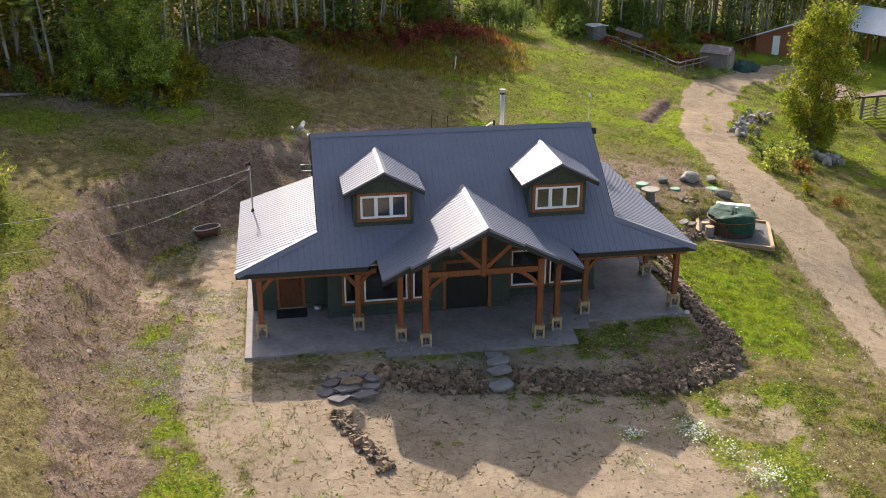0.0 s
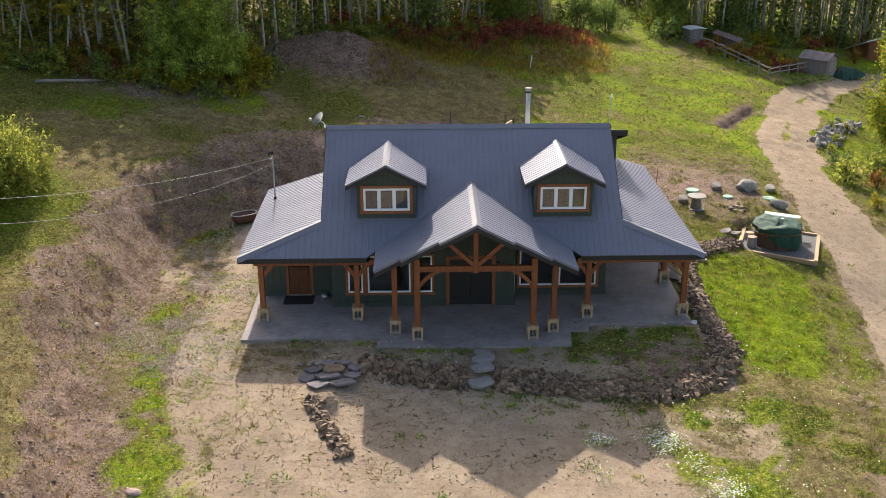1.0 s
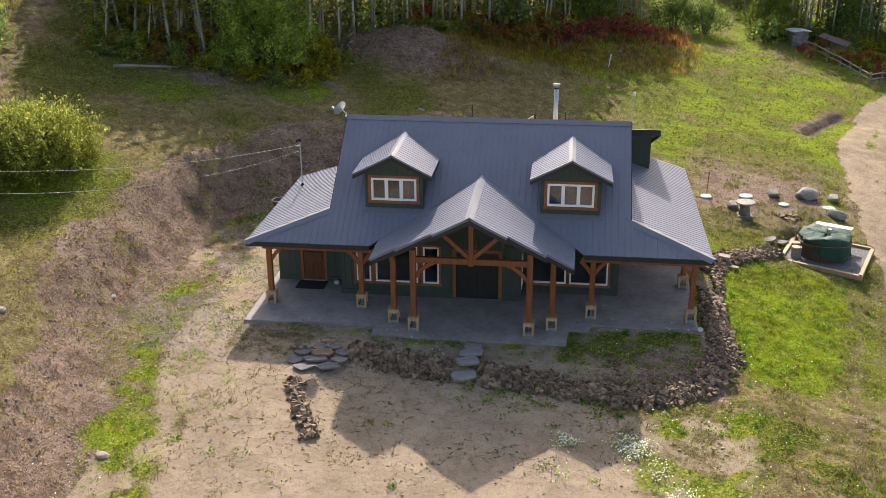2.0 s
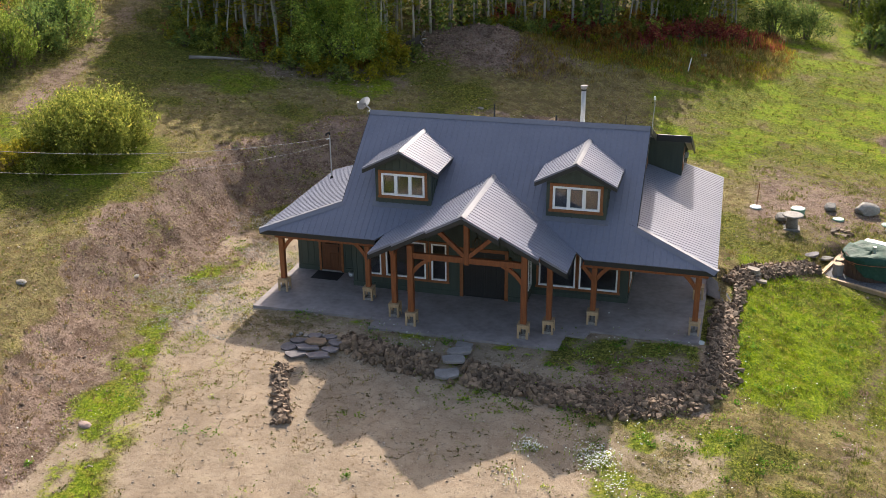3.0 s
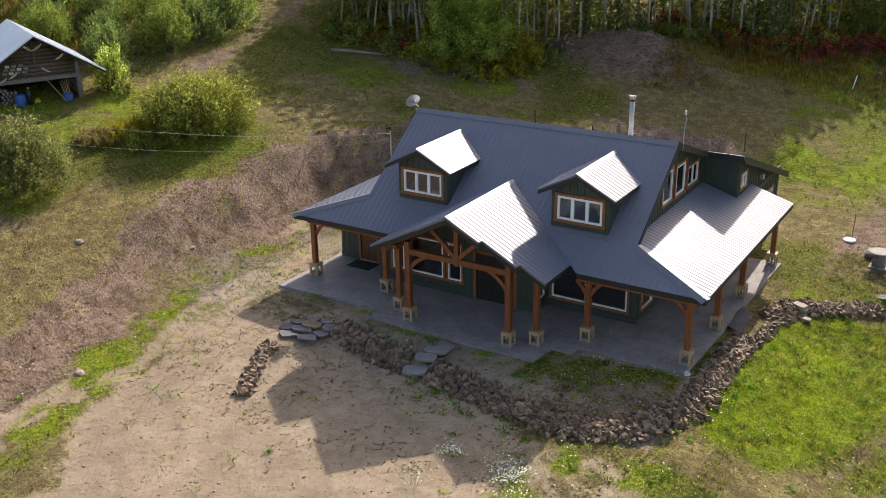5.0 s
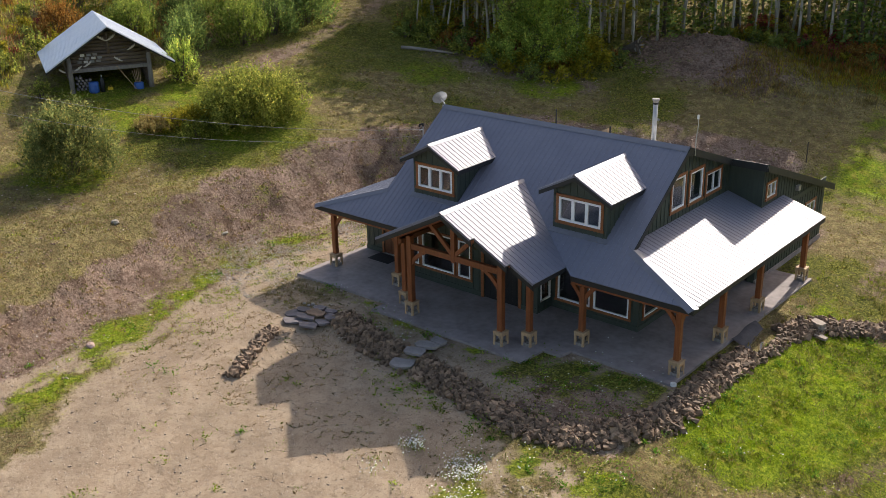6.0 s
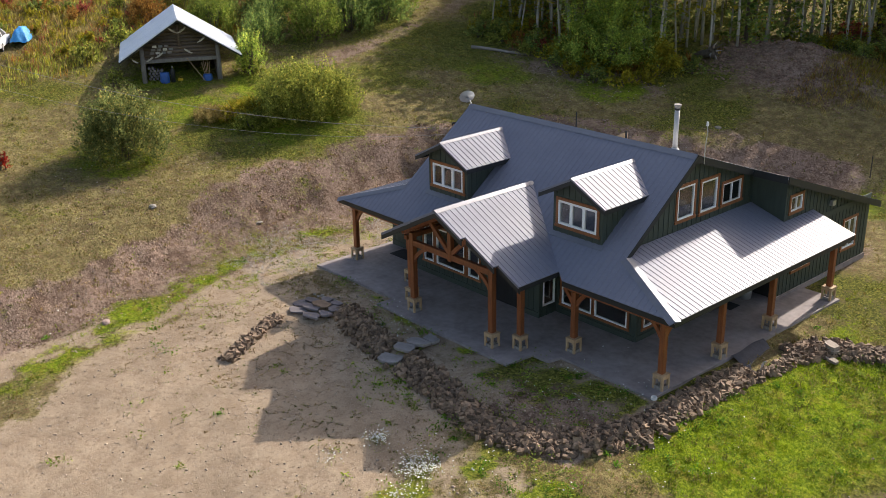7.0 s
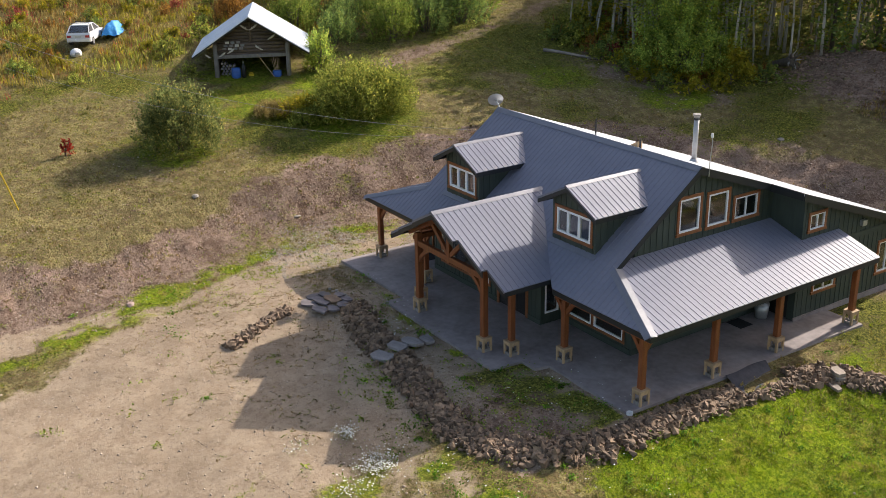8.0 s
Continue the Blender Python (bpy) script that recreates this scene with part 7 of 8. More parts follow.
# ---- the log shed, the car ----
def build_log_shed():
    ox, oy = -32.05, 5.9
    ang = math.atan2(0.9465, 0.3227) - radians(7)
    s = thing("log_shed", "weathered log shed with white metal roof, open front and antlers", "shed", Matrix.Translation((ox, oy, 4.55)) @ Matrix.Rotation(ang, 4, "Z"))
    # local: x along the front, y back into the shed, face towards -y
    half, depth, peak = 2.33, 6.2, 3.95
    wood = M["old_wood"]
    for x in (-half, half):
        part("post", Geo().tube([(x, 0, -0.5), (x, 0, 2.1)], [0.16, 0.14], 9), M["grey_wood"], s, "grey log post", True)
    k, z = 0, 1.42
    while z < 3.55:
        w = min(half, (peak - 0.3 - z) / 0.64)
        part("log", Geo().tube([(-w - 0.1, 0.05, z), (w + 0.1, 0.05, z)], 0.115, 8), wood, s, smooth=True)
        z += 0.22
    for sx in (-1, 1):
        z = -0.2
        while z < 2.0:
            part("log", Geo().tube([(sx * (half - 0.05), 0.1, z), (sx * (half - 0.05), depth, z)], 0.115, 8), wood, s, smooth=True)
            z += 0.225
        part("log", Geo().tube([(sx * half, -0.1, 2.1), (sx * half, depth + 0.3, 2.1)], 0.12, 8), wood, s, smooth=True)
    z = -0.2
    while z < 3.6:
        w = min(half, (peak - 0.3 - z) / 0.64)
        part("log", Geo().tube([(-w, depth, z), (w, depth, z)], 0.115, 8), wood, s, smooth=True)
        z += 0.225
    for sx in (-1, 1):
        e = 3.75
        z1 = peak - 0.64 * e
        part("roof", roof_plane([(0, -0.95, peak), (sx * e, -0.95, z1), (sx * e, depth + 0.6, z1), (0, depth + 0.6, peak)], 0.3, 0.06), M["white_metal"], s, "white ribbed metal roof slope")
        part("barge_board", Geo().slab([(0, -0.93, peak - 0.03), (sx * e, -0.93, z1 - 0.03), (sx * e, -0.93, z1 - 0.17), (0, -0.93, peak - 0.17)], (0, 0.04, 0)), M["fascia"], s, "dark barge board")
    part("lintel_board", Geo().box((-half, -0.12, 1.2), (half, -0.05, 1.42), None, 0.01), M["grey_wood"], s, "grey lintel board")
    part("king_log", Geo().tube([(0, -0.12, 2.2), (0, -0.12, 3.5)], 0.09, 8), wood, s, smooth=True)
    part("earth_floor", Geo().box((-half, 0.1, -0.5), (half, depth, -0.28)), M["bark"], s, "dark earth floor")

    def antler(x, z, size, flip):
        g = Geo()
        for sd in ((-1, 1) if size > 0.5 else (flip,)):
            main = [Vector((x + sd * size * t, -0.22 - 0.1 * t, z + size * (0.25 * t + 0.35 * t * t))) for t in (0, 0.35, 0.7, 1.0)]
            g.tube(main, [0.035, 0.05, 0.045, 0.012], 6)
            for t in (0.3, 0.5, 0.68, 0.85):
                p = main[0].lerp(main[3], t)
                g.tube([p, p + Vector((sd * 0.06, -0.08, 0.32 * size))], [0.03, 0.006], 5)
            g.slab([main[1], main[2] + Vector((0, 0, 0.16 * size)), main[3], main[2] - Vector((0, 0, 0.05))], (0, -0.03, 0))
        a = part("antler", g, M["antler"], None, m=s.matrix_basis)
        shell = a.modifiers.new("one shell", "REMESH")
        shell.mode, shell.voxel_size = "VOXEL", 0.016
        tagged(a, "bleached moose antler hung on the log shed", "antler", "antlers on the shed")

    antler(-0.05, 3.0, 0.55, 1)
    antler(1.1, 2.35, 0.5, 1)
    antler(0.75, 1.7, 0.5, -1)
    antler(-1.55, 1.55, 0.5, 1)
    antler(-2.1, 1.35, 0.45, 1)
    antler(-2.6, 1.3, 0.35, -1)
    # number-plate-like tags, blank
    pl = thing("tin_plates", "rows of small pale tin plates nailed to the logs", "tin plates", s.matrix_basis)
    for r in range(3):
        for k in range(4 - (r == 2)):
            part("plate", Geo().box((-1.85 + 0.36 * k + 0.1 * r, -0.16, 1.75 + 0.2 * r), (-1.6 + 0.36 * k + 0.1 * r, -0.145, 1.9 + 0.2 * r)), M[("grey_wood", "antler", "cable")[(k + 2 * r) % 3]], pl, "blank tin plate")
    # stored things
    for x, y, c, lab in ((-1.1, -0.1, "blue", "blue plastic barrel standing in the shed opening"), (1.55, -0.05, "blue", "blue plastic barrel holding poles")):
        h2 = 0.88 if x < 0 else 0.6
        b = thing("barrel", lab, "barrel", s.matrix_basis @ Matrix.Translation((x, y, -0.3)))
        part("drum", Geo().tube([(0, 0, 0), (0, 0, 0.05), (0, 0, h2 * 0.5), (0, 0, h2 - 0.05), (0, 0, h2)], [0.25, 0.29, 0.31, 0.29, 0.26], 16), M[c], b, smooth=True)
        if x > 0:
            for k in range(5):
                part("pole", Geo().tube([(0.05 * k - 0.1, 0, 0.3), (0.12 * k - 0.3, 0.05, 1.35 + 0.1 * (k % 2))], 0.018, 5), M["raw_wood"], b, "wooden pole")
    c = thing("gas_cylinder", "grey gas cylinder beside the barrel", "cylinder", s.matrix_basis @ Matrix.Translation((-0.6, -0.1, -0.3)))
    part("body", Geo().tube([(0, 0, 0), (0, 0, 0.95), (0, 0, 1.08), (0, 0, 1.15)], [0.14, 0.14, 0.08, 0.04], 12), M["fascia"], c, smooth=True)
    part("valve", Geo().tube([(0, 0, 1.14), (0, 0, 1.26)], 0.04, 8), M["galv"], c)
    j = thing("jerrycan", "yellow plastic jerrycan on the shed floor", "jerrycan", s.matrix_basis @ Matrix.Translation((-0.15, 0.1, -0.28)))
    part("can", Geo().box((-0.16, -0.1, 0), (0.16, 0.1, 0.4), None, 0.04), M["yellow"], j)
    part("grip", Geo().tube([(-0.1, 0, 0.4), (-0.08, 0, 0.47), (0.08, 0, 0.47), (0.1, 0, 0.4)], 0.018, 6), M["yellow"], j)
    tagged(part("lean_pole", Geo().tube([(0, 0, 0), (1.15, 0, 1.75)], 0.025, 6), M["raw_wood"], None, m=s.matrix_basis @ Matrix.Translation((1.5, -0.3, -0.3)) @ Matrix.Rotation(math.pi, 4, "Z")), "long pale pole leaning against the shed front", "pole")
    pile = thing("firewood_stack", "stack of weathered firewood and boards in the shed", "firewood")
    pile.matrix_basis = s.matrix_basis
    for k in range(26):
        x, z = -2.0 + 0.22 * (k % 4) + 0.1 * (k // 4 % 2), -0.2 + 0.17 * (k // 4)
        part("billet", Geo().tube([(x, 0.2, z), (x + 0.02, 0.75, z)], 0.085, 6), M["grey_wood"], pile)


build_log_shed()


def build_car():
    x, y = -44.4, -1.4
    fwd = Vector((-0.87, 0.49, 0)).normalized()
    rot = math.atan2(fwd.y, fwd.x)
    c = thing("hatchback_car", "white hatchback parked in the tall meadow herbs", "car", Matrix.Translation((x, y, ground_z(x, y))) @ Matrix.Rotation(rot, 4, "Z"))
    W = 1.62
    prof = [(-1.95, 0.45), (-1.97, 0.82), (-1.9, 0.92), (-1.2, 0.95), (0.75, 0.92), (1.75, 0.78), (1.95, 0.6), (1.95, 0.32), (-1.9, 0.32)]

    def loft(sections):
        g = Geo()
        n = len(sections[0])
        for s in sections:
            g.v += s
        for k in range(len(sections) - 1):
            for i in range(n):
                a, b = k * n + i, k * n + (i + 1) % n
                g.f.append((a, b, b + n, a + n))
        g.f.append(tuple(range(n))[::-1])
        g.f.append(tuple((len(sections) - 1) * n + i for i in range(n)))
        return g

    body = loft([[(px * k, sy * W / 2, pz - dz * 0.0) for px, pz in prof] for sy, k, dz in ((-1, 0.985, 0), (-0.93, 1, 0), (0.93, 1, 0), (1, 0.985, 0))])
    part("body", body, M["car_paint"], c, "white car body")
    cab = [(-1.82, 0.93), (-1.25, 1.36), (0.05, 1.36), (0.85, 0.93)]
    part("cabin", loft([[(px, sy * (W / 2 - 0.08 - 0.13 * (pz > 1)), pz) for px, pz in cab] for sy in (-1, 1)]), M["dark_door"], c, "dark glazed cabin")
    part("roof_panel", Geo().box((-1.28, -0.6, 1.345), (0.08, 0.6, 1.40), None, 0.02), M["car_paint"], c, "white roof panel")
    for px in (-1.0, -0.1):
        part("roof_bar", Geo().tube([(px, -0.6, 1.42), (px, -0.58, 1.5), (px, 0.58, 1.5), (px, 0.6, 1.42)], 0.025, 6), M["black"], c, "black roof rack bar")
    for sy in (-1, 1):
        for a, b in (((-1.82, 0.95), (-1.25, 1.37)), ((-0.55, 0.95), (-0.5, 1.37)), ((0.85, 0.95), (0.05, 1.37))):
            part("pillar", Geo().beam((a[0], sy * (W / 2 - 0.075), a[1]), (b[0], sy * (W / 2 - 0.2), b[1]), 0.07, 0.05), M["car_paint"], c)
        part("tail_lamp", Geo().box((-1.99, sy * 0.62 - 0.14, 0.62), (-1.93, sy * 0.62 + 0.14, 0.78), None, 0.01), M["red_lamp"], c, "red tail lamp")
        for px in (-1.2, 1.25):
            w = part("wheel", Geo().tube([(px, sy * 0.62, 0.29), (px, sy * 0.83, 0.29)], 0.29, 18), M["black"], c, "black tyre")
            part("rim", Geo().tube([(px, sy * 0.825, 0.29), (px, sy * 0.845, 0.29)], 0.18, 14), M["galv"], w, "grey wheel rim")
    part("rear_window", Geo().slab([(-1.85, -0.6, 0.97), (-1.85, 0.6, 0.97), (-1.32, 0.5, 1.35), (-1.32, -0.5, 1.35)], (-0.02, 0, 0.015)), M["glass"], c, "sloping rear window")
    part("bumper", Geo().box((-2.03, -0.78, 0.38), (-1.9, 0.78, 0.56), None, 0.03), M["car_paint"], c, "white rear bumper")
    part("plate_bar", Geo().box((-2.0, -0.22, 0.62), (-1.975, 0.22, 0.74)), M["galv"], c, "blank plate")
    # blue tarp beside it
    v, f, n = [], [], 14
    for i in range(n + 1):
        for j in range(n + 1):
            a, b = i / n * 2 - 1, j / n * 2 - 1
            z = 1.15 * max(0, 1 - 0.75 * max(abs(a), abs(b)) ** 2.2) + 0.12 * (vnoise(a * 3 + 9, b * 3 + 5, 0.8, 2) - 0.5) - 0.12
            v.append((1.5 * a, 0.6 * b, float(z)))
            if i < n and j < n:
                k = i * (n + 1) + j
                f.append((k, k + 1, k + n + 2, k + n + 1))
    bx, by = -45.0, 0.8
    tagged(part("tarpaulin", Geo().add(v, f), M["blue_tarp"], None, "", True, Matrix.Translation((bx, by, ground_z(bx, by))) @ Matrix.Rotation(2.62, 4, "Z")), "bright blue tarpaulin over a heap beside the car", "tarpaulin")
    hx, hy = -42.1, -2.8
    h = thing("white_canister", "round white canister lying in the dry grass", "canister", Matrix.Translation((hx, hy, ground_z(hx, hy))))
    part("shell", Geo().tube([(0, 0, 0), (0, 0, 0.2), (0, 0, 0.38), (0, 0, 0.48), (0, 0, 0.52)], [0.36, 0.4, 0.33, 0.2, 0.06], 16), M["white"], h, smooth=True)
    part("opening", Geo().box((0.22, -0.16, 0.08), (0.42, 0.16, 0.3), None, 0.03), M["galv"], h, "grey hatch")
    # yellow stake
    tagged(part("yellow_stake", Geo().tube([(-20.5, -11.7, ground_z(-20.5, -11.7) - 0.2), (-20.75, -12.3, ground_z(-20.5, -11.7) + 2.2)], 0.035, 6), M["yellow"]), "slanting yellow stake in the grass", "stake")


build_car()


# ---- far side: sheds, pen, carport ----
def small_shed(name, label, x, y, turn, w, d, h, pitch, wall, roof, door=True):
    s = thing(name, label, "shed", Matrix.Translation((x, y, ground_z(x, y))) @ Matrix.Rotation(turn, 4, "Z"))
    hw, hd = w / 2, d / 2
    pk = h + pitch * hw
    n = max(4, int(w / 0.18))
    for sy in (-1, 1):
        for k in range(n):
            a, b = -hw + w * k / n, -hw + w * (k + 1) / n - 0.012
            za, zb = pk - pitch * abs(a), pk - pitch * abs(b)
            part("board", Geo().slab([(a, sy * hd, -0.2), (b, sy * hd, -0.2), (b, sy * hd, zb), (a, sy * hd, za)], (0, -sy * 0.04, 0)), M[wall], s)
    for sx in (-1, 1):
        part("side_wall", Geo().box((min(sx * hw, sx * hw - sx * 0.05), -hd, -0.2), (max(sx * hw, sx * hw - sx * 0.05), hd, h)), M[wall], s)
        part("roof", Geo().slab([(0, -hd - 0.2, pk + 0.05), (sx * (hw + 0.22), -hd - 0.2, pk + 0.05 - pitch * (hw + 0.22)), (sx * (hw + 0.22), hd + 0.2, pk + 0.05 - pitch * (hw + 0.22)), (0, hd + 0.2, pk + 0.05)], (0, 0, -0.05)), M[roof], s, "shed roof slope")
    if door:
        dd2 = part("door", Geo().box((-0.38, -hd - 0.03, 0), (0.38, -hd + 0.0, 1.65), None, 0.01), M[wall], s, "plank door")
        for z in (0.3, 1.3):
            part("hinge", Geo().box((-0.38, -hd - 0.045, z), (0.1, -hd - 0.03, z + 0.06)), M["bark"], dd2)
    return s


def build_far_side():
    M["roof_boards"] = surface("weathered violet-grey shakes", (0.13, 0.105, 0.105), (0.22, 0.185, 0.185), 2, 0.85, 0, 0.3, 14)
    M["roof_brown"] = surface("brown roofing felt", (0.13, 0.088, 0.085), (0.21, 0.148, 0.14), 2, 0.85, 0, 0.2, 14)
    M["shed_boards"] = surface("weathered pinkish-grey boards", (0.2, 0.16, 0.145), (0.36, 0.30, 0.275), 2.5, 0.85, 0, 0.3, 24, (4, 4, 1), 0.15)
    small_shed("garden_shed", "small weathered pinkish-grey board shed at the pen", 33.6, 54.6, 0.75, 1.9, 2.5, 1.55, 0.5, "shed_boards", "roof_boards")
    small_shed("coop", "small grey coop with a pale flat lid", 24.3, 63.4, 0.3, 1.4, 1.4, 1.3, 0.1, "grey_wood", "white_metal", False)
    k = thing("coop", "low board coop under a sloping brown roof in the pen", "coop", Matrix.Translation((27.5, 62.6, ground_z(27.5, 62.6))) @ Matrix.Rotation(-0.45, 4, "Z"))
    for x in (-0.95, 0.9):
        part("side_wall", Geo().box((x, -0.8, -0.2), (x + 0.05, 0.8, 1.32 - 0.27 * (x + 0.95)), None, 0.008), M["grey_wood"], k)
    part("rear_wall", Geo().slab([(-0.95, 0.8, -0.2), (0.95, 0.8, -0.2), (0.95, 0.8, 0.8), (-0.95, 0.8, 1.32)], (0, -0.04, 0)), M["grey_wood"], k)
    for j in range(5):
        x = -0.2 + 0.22 * j
        part("board", Geo().slab([(x, -0.8, -0.2), (x + 0.205, -0.8, -0.2), (x + 0.205, -0.8, 1.06 - 0.27 * (x + 0.1)), (x, -0.8, 1.1 - 0.27 * (x + 0.1))], (0, 0.03, 0)), M["grey_wood"], k)
    part("roof", Geo().slab([(-1.3, -1.15, 1.46), (1.35, -1.15, 0.74), (1.35, 1.05, 0.74), (-1.3, 1.05, 1.46)], (0, 0, -0.07)), M["roof_brown"], k, "sloping brown felt roof")
    part("sill", Geo().box((-0.95, -0.86, 0.25), (-0.2, -0.78, 0.42), None, 0.01), M["white"], k, "pale sill board")
    f = thing("pen_fence", "weathered rail fence round the overgrown pen", "fence")
    pts = [(23.6, 62.0), (25.0, 58.8), (26.2, 54.4), (27.4, 49.2), (29.9, 51.6), (32.4, 54.2)]
    for (ax, ay), (bx, by) in zip(pts[:-1], pts[1:]):
        n = max(1, round(math.hypot(bx - ax, by - ay) / 2.0))
        for k in range(n):
            x, y = ax + (bx - ax) * k / n, ay + (by - ay) * k / n
            part("post", Geo().tube([(x, y, ground_z(x, y) - 0.2), (x, y, ground_z(x, y) + 1.15)], 0.07, 7), M["grey_wood"], f)
            x2, y2 = ax + (bx - ax) * (k + 1) / n, ay + (by - ay) * (k + 1) / n
            for z in (0.55, 0.95):
                part("rail", Geo().tube([(x, y, ground_z(x, y) + z), (x2, y2, ground_z(x2, y2) + z + 0.04)], 0.05, 6), M["grey_wood"], f)
    v, fc, n = [], [], 12
    for i in range(n + 1):
        for j in range(n + 1):
            a, b = i / n * 2 - 1, j / n * 2 - 1
            z = 0.95 * max(0, 1 - 0.8 * max(abs(a), abs(b)) ** 2.5) + 0.55 * (vnoise(a * 3 + 3, b * 3 + 1, 0.45, 5) - 0.5) - 0.1
            v.append((1.7 * a, 1.0 * b, float(z)))
            if i < n and j < n:
                k = i * (n + 1) + j
                fc.append((k, k + 1, k + n + 2, k + n + 1))
    tagged(part("tarpaulin", Geo().add(v, fc), M["green_tarp"], None, "", True, Matrix.Translation((36.4, 54.8, ground_z(36.4, 54.8))) @ Matrix.Rotation(0.6, 4, "Z")), "dark green tarpaulin over a heap by the shed", "tarpaulin")
    # brown workshop
    wx, wy = 47.0, 69.0
    w = thing("workshop", "red-brown board workshop with a white door and pale eave", "workshop", Matrix.Translation((wx, wy, -2.75)) @ Matrix.Rotation(-0.05, 4, "Z"))
    wall(w, "red-brown board wall", (-3.4, -2.0, 0), (1, 0, 0), 6.8, [(0, 2.2), (6.8, 3.95)], [(1.9, 2.75, 0, 2.1)], 0.12, -0.4, True, 0.25, material=M["red_siding"])
    wall(w, "red-brown side wall", (-3.4, 3.0, 0), (0, -1, 0), 5.0, [(0, 0.6), (5, 2.15)], [], 0.12, -0.4, material=M["red_siding"])
    wall(w, "red-brown side wall", (3.4, -2.0, 0), (0, 1, 0), 5.0, [(0, 3.9), (5, 2.45)], [], 0.12, -0.4, material=M["red_siding"])
    d = part("door", Geo().box((-1.48, -1.97, 0.02), (-0.67, -1.9, 2.08), None, 0.008), M["white"], w, "plain white door")
    part("handle", Geo().tube([(-0.75, -2.03, 1.0), (-0.75, -1.97, 1.0)], 0.03, 8), M["galv"], d)
    part("roof", roof_plane([(-3.95, -2.9, 2.42), (3.6, -2.9, 4.4), (3.6, 3.4, 2.5), (-3.95, 3.4, 0.52)], 0.3, 0.08), M["white_metal"], w, "pale metal shed roof")
    part("fascia", Geo().slab([(-3.95, -2.91, 2.40), (3.6, -2.91, 4.38), (3.6, -2.91, 4.22), (-3.95, -2.91, 2.24)], (0, 0.03, 0)), M["grey_wood"], w, "pale fascia")
    # carport with bright roof
    c = thing("carport", "open timber carport with a pale metal roof", "carport", Matrix.Translation((60.9, 70.0, -4.4)) @ Matrix.Rotation(0.35, 4, "Z"))
    for x in (-3.0, 3.0):
        for y in (-3.2, 0.2, 3.4):
            part("post", Geo().box((x - 0.16, y - 0.16, -0.4), (x + 0.16, y + 0.16, 3.3), None, 0.02), M["trim"], c, "red-brown post")
    for sx in (-1, 1):
        part("beam", Geo().beam((sx * 3.0, -3.9, 3.4), (sx * 3.0, 4.0, 3.4), 0.25, 0.3, 0.02), M["trim"], c)
        part("roof", roof_plane([(0, -4.3, 5.7), (sx * 4.1, -4.3, 3.5), (sx * 4.1, 4.4, 3.5), (0, 4.4, 5.7)], 0.3, 0.08), M["white_metal"], c, "pale metal roof slope")
    part("gable", Geo().slab([(-3.6, -3.9, 3.55), (3.6, -3.9, 3.55), (0, -3.9, 5.45)], (0, 0.06, 0)), M["red_siding"], c, "red-brown gable boards")
    # lean-to with rails
    l = thing("lean_to", "rough pole lean-to with a dark flat roof", "lean-to", Matrix.Translation((42.6, 39.8, ground_z(42.6, 39.8))) @ Matrix.Rotation(0.5, 4, "Z"))
    for x in (-2.0, 0.2, 2.4):
        for y in (-1.3, 1.5):
            part("post", Geo().tube([(x, y, -0.3), (x, y, 3.05 - 0.27 * (y + 1.7))], 0.13, 8), M["grey_wood"], l)
    part("roof", Geo().slab([(-2.5, -1.7, 3.1), (3.2, -1.7, 3.1), (3.2, 2.0, 2.1), (-2.5, 2.0, 2.1)], (0, 0, 0.14)), M["tub_wood"], l, "dark boarded roof")
    for k in range(5):
        part("rail", Geo().tube([(-2.0, 1.36, 0.4 + 0.28 * k), (2.4, 1.36, 0.4 + 0.28 * k)], 0.045, 6), M["grey_wood"], l, "pale rail")
    t = thing("trailer_boat", "dark covered boat on stands under the trees", "boat", Matrix.Translation((47.5, 58.5, ground_z(47.5, 58.5))) @ Matrix.Rotation(0.4, 4, "Z"))
    part("hull", Geo().add([(-1.6, -0.5, 0.8), (1.5, 0, 0.85), (-1.6, 0.5, 0.8), (-1.5, -0.3, 0.35), (1.1, 0, 0.4), (-1.5, 0.3, 0.35)], [(0, 1, 2), (3, 5, 4), (0, 3, 4, 1), (1, 4, 5, 2), (2, 5, 3, 0)]), M["fascia"], t)
    for x in (-1.0, 0.7):
        part("stand", Geo().box((x - 0.06, -0.4, -0.1), (x + 0.06, 0.4, 0.42), None, 0.01), M["grey_wood"], t)
    # leaning pole, stone, fallen log, lone post behind the roof
    z = ground_z(6.13, 42.1)
    tagged(part("leaning_pole", Geo().tube([(6.1, 42.05, z - 0.2), (6.3, 42.4, z + 0.95)], 0.04, 7), M["white"]), "thin white pole leaning in the clearing", "pole")
    tagged(part("boulder", BIG[2], None, None, m=Matrix.Translation((7.05, 46.3, ground_z(7.05, 46.3) + 0.08)) @ Matrix.Diagonal((0.3, 0.25, 0.2, 1))), "small pale stone lying in the clearing", "boulder", "boulders")
    z = ground_z(3.1, 27.5)
    tagged(part("steel_post", Geo().tube([(3.1, 27.5, z - 0.2), (3.1, 27.5, z + 1.2)], 0.03, 6), M["bark"]), "thin dark steel post on the bank", "post")
    a, b = Vector((-25.6, 25.1, 0)), Vector((-22.0, 26.9, 0))
    pts = []
    for k in range(8):
        q = a.lerp(b, k / 7)
        pts.append((q.x, q.y + 0.1 * math.sin(k), ground_z(q.x, q.y) + 0.1))
    tagged(part("fallen_log", Geo().tube(pts, [0.13 - 0.008 * k for k in range(8)], 9), M["old_log"], None, smooth=True), "long grey fallen log before the woods", "log")
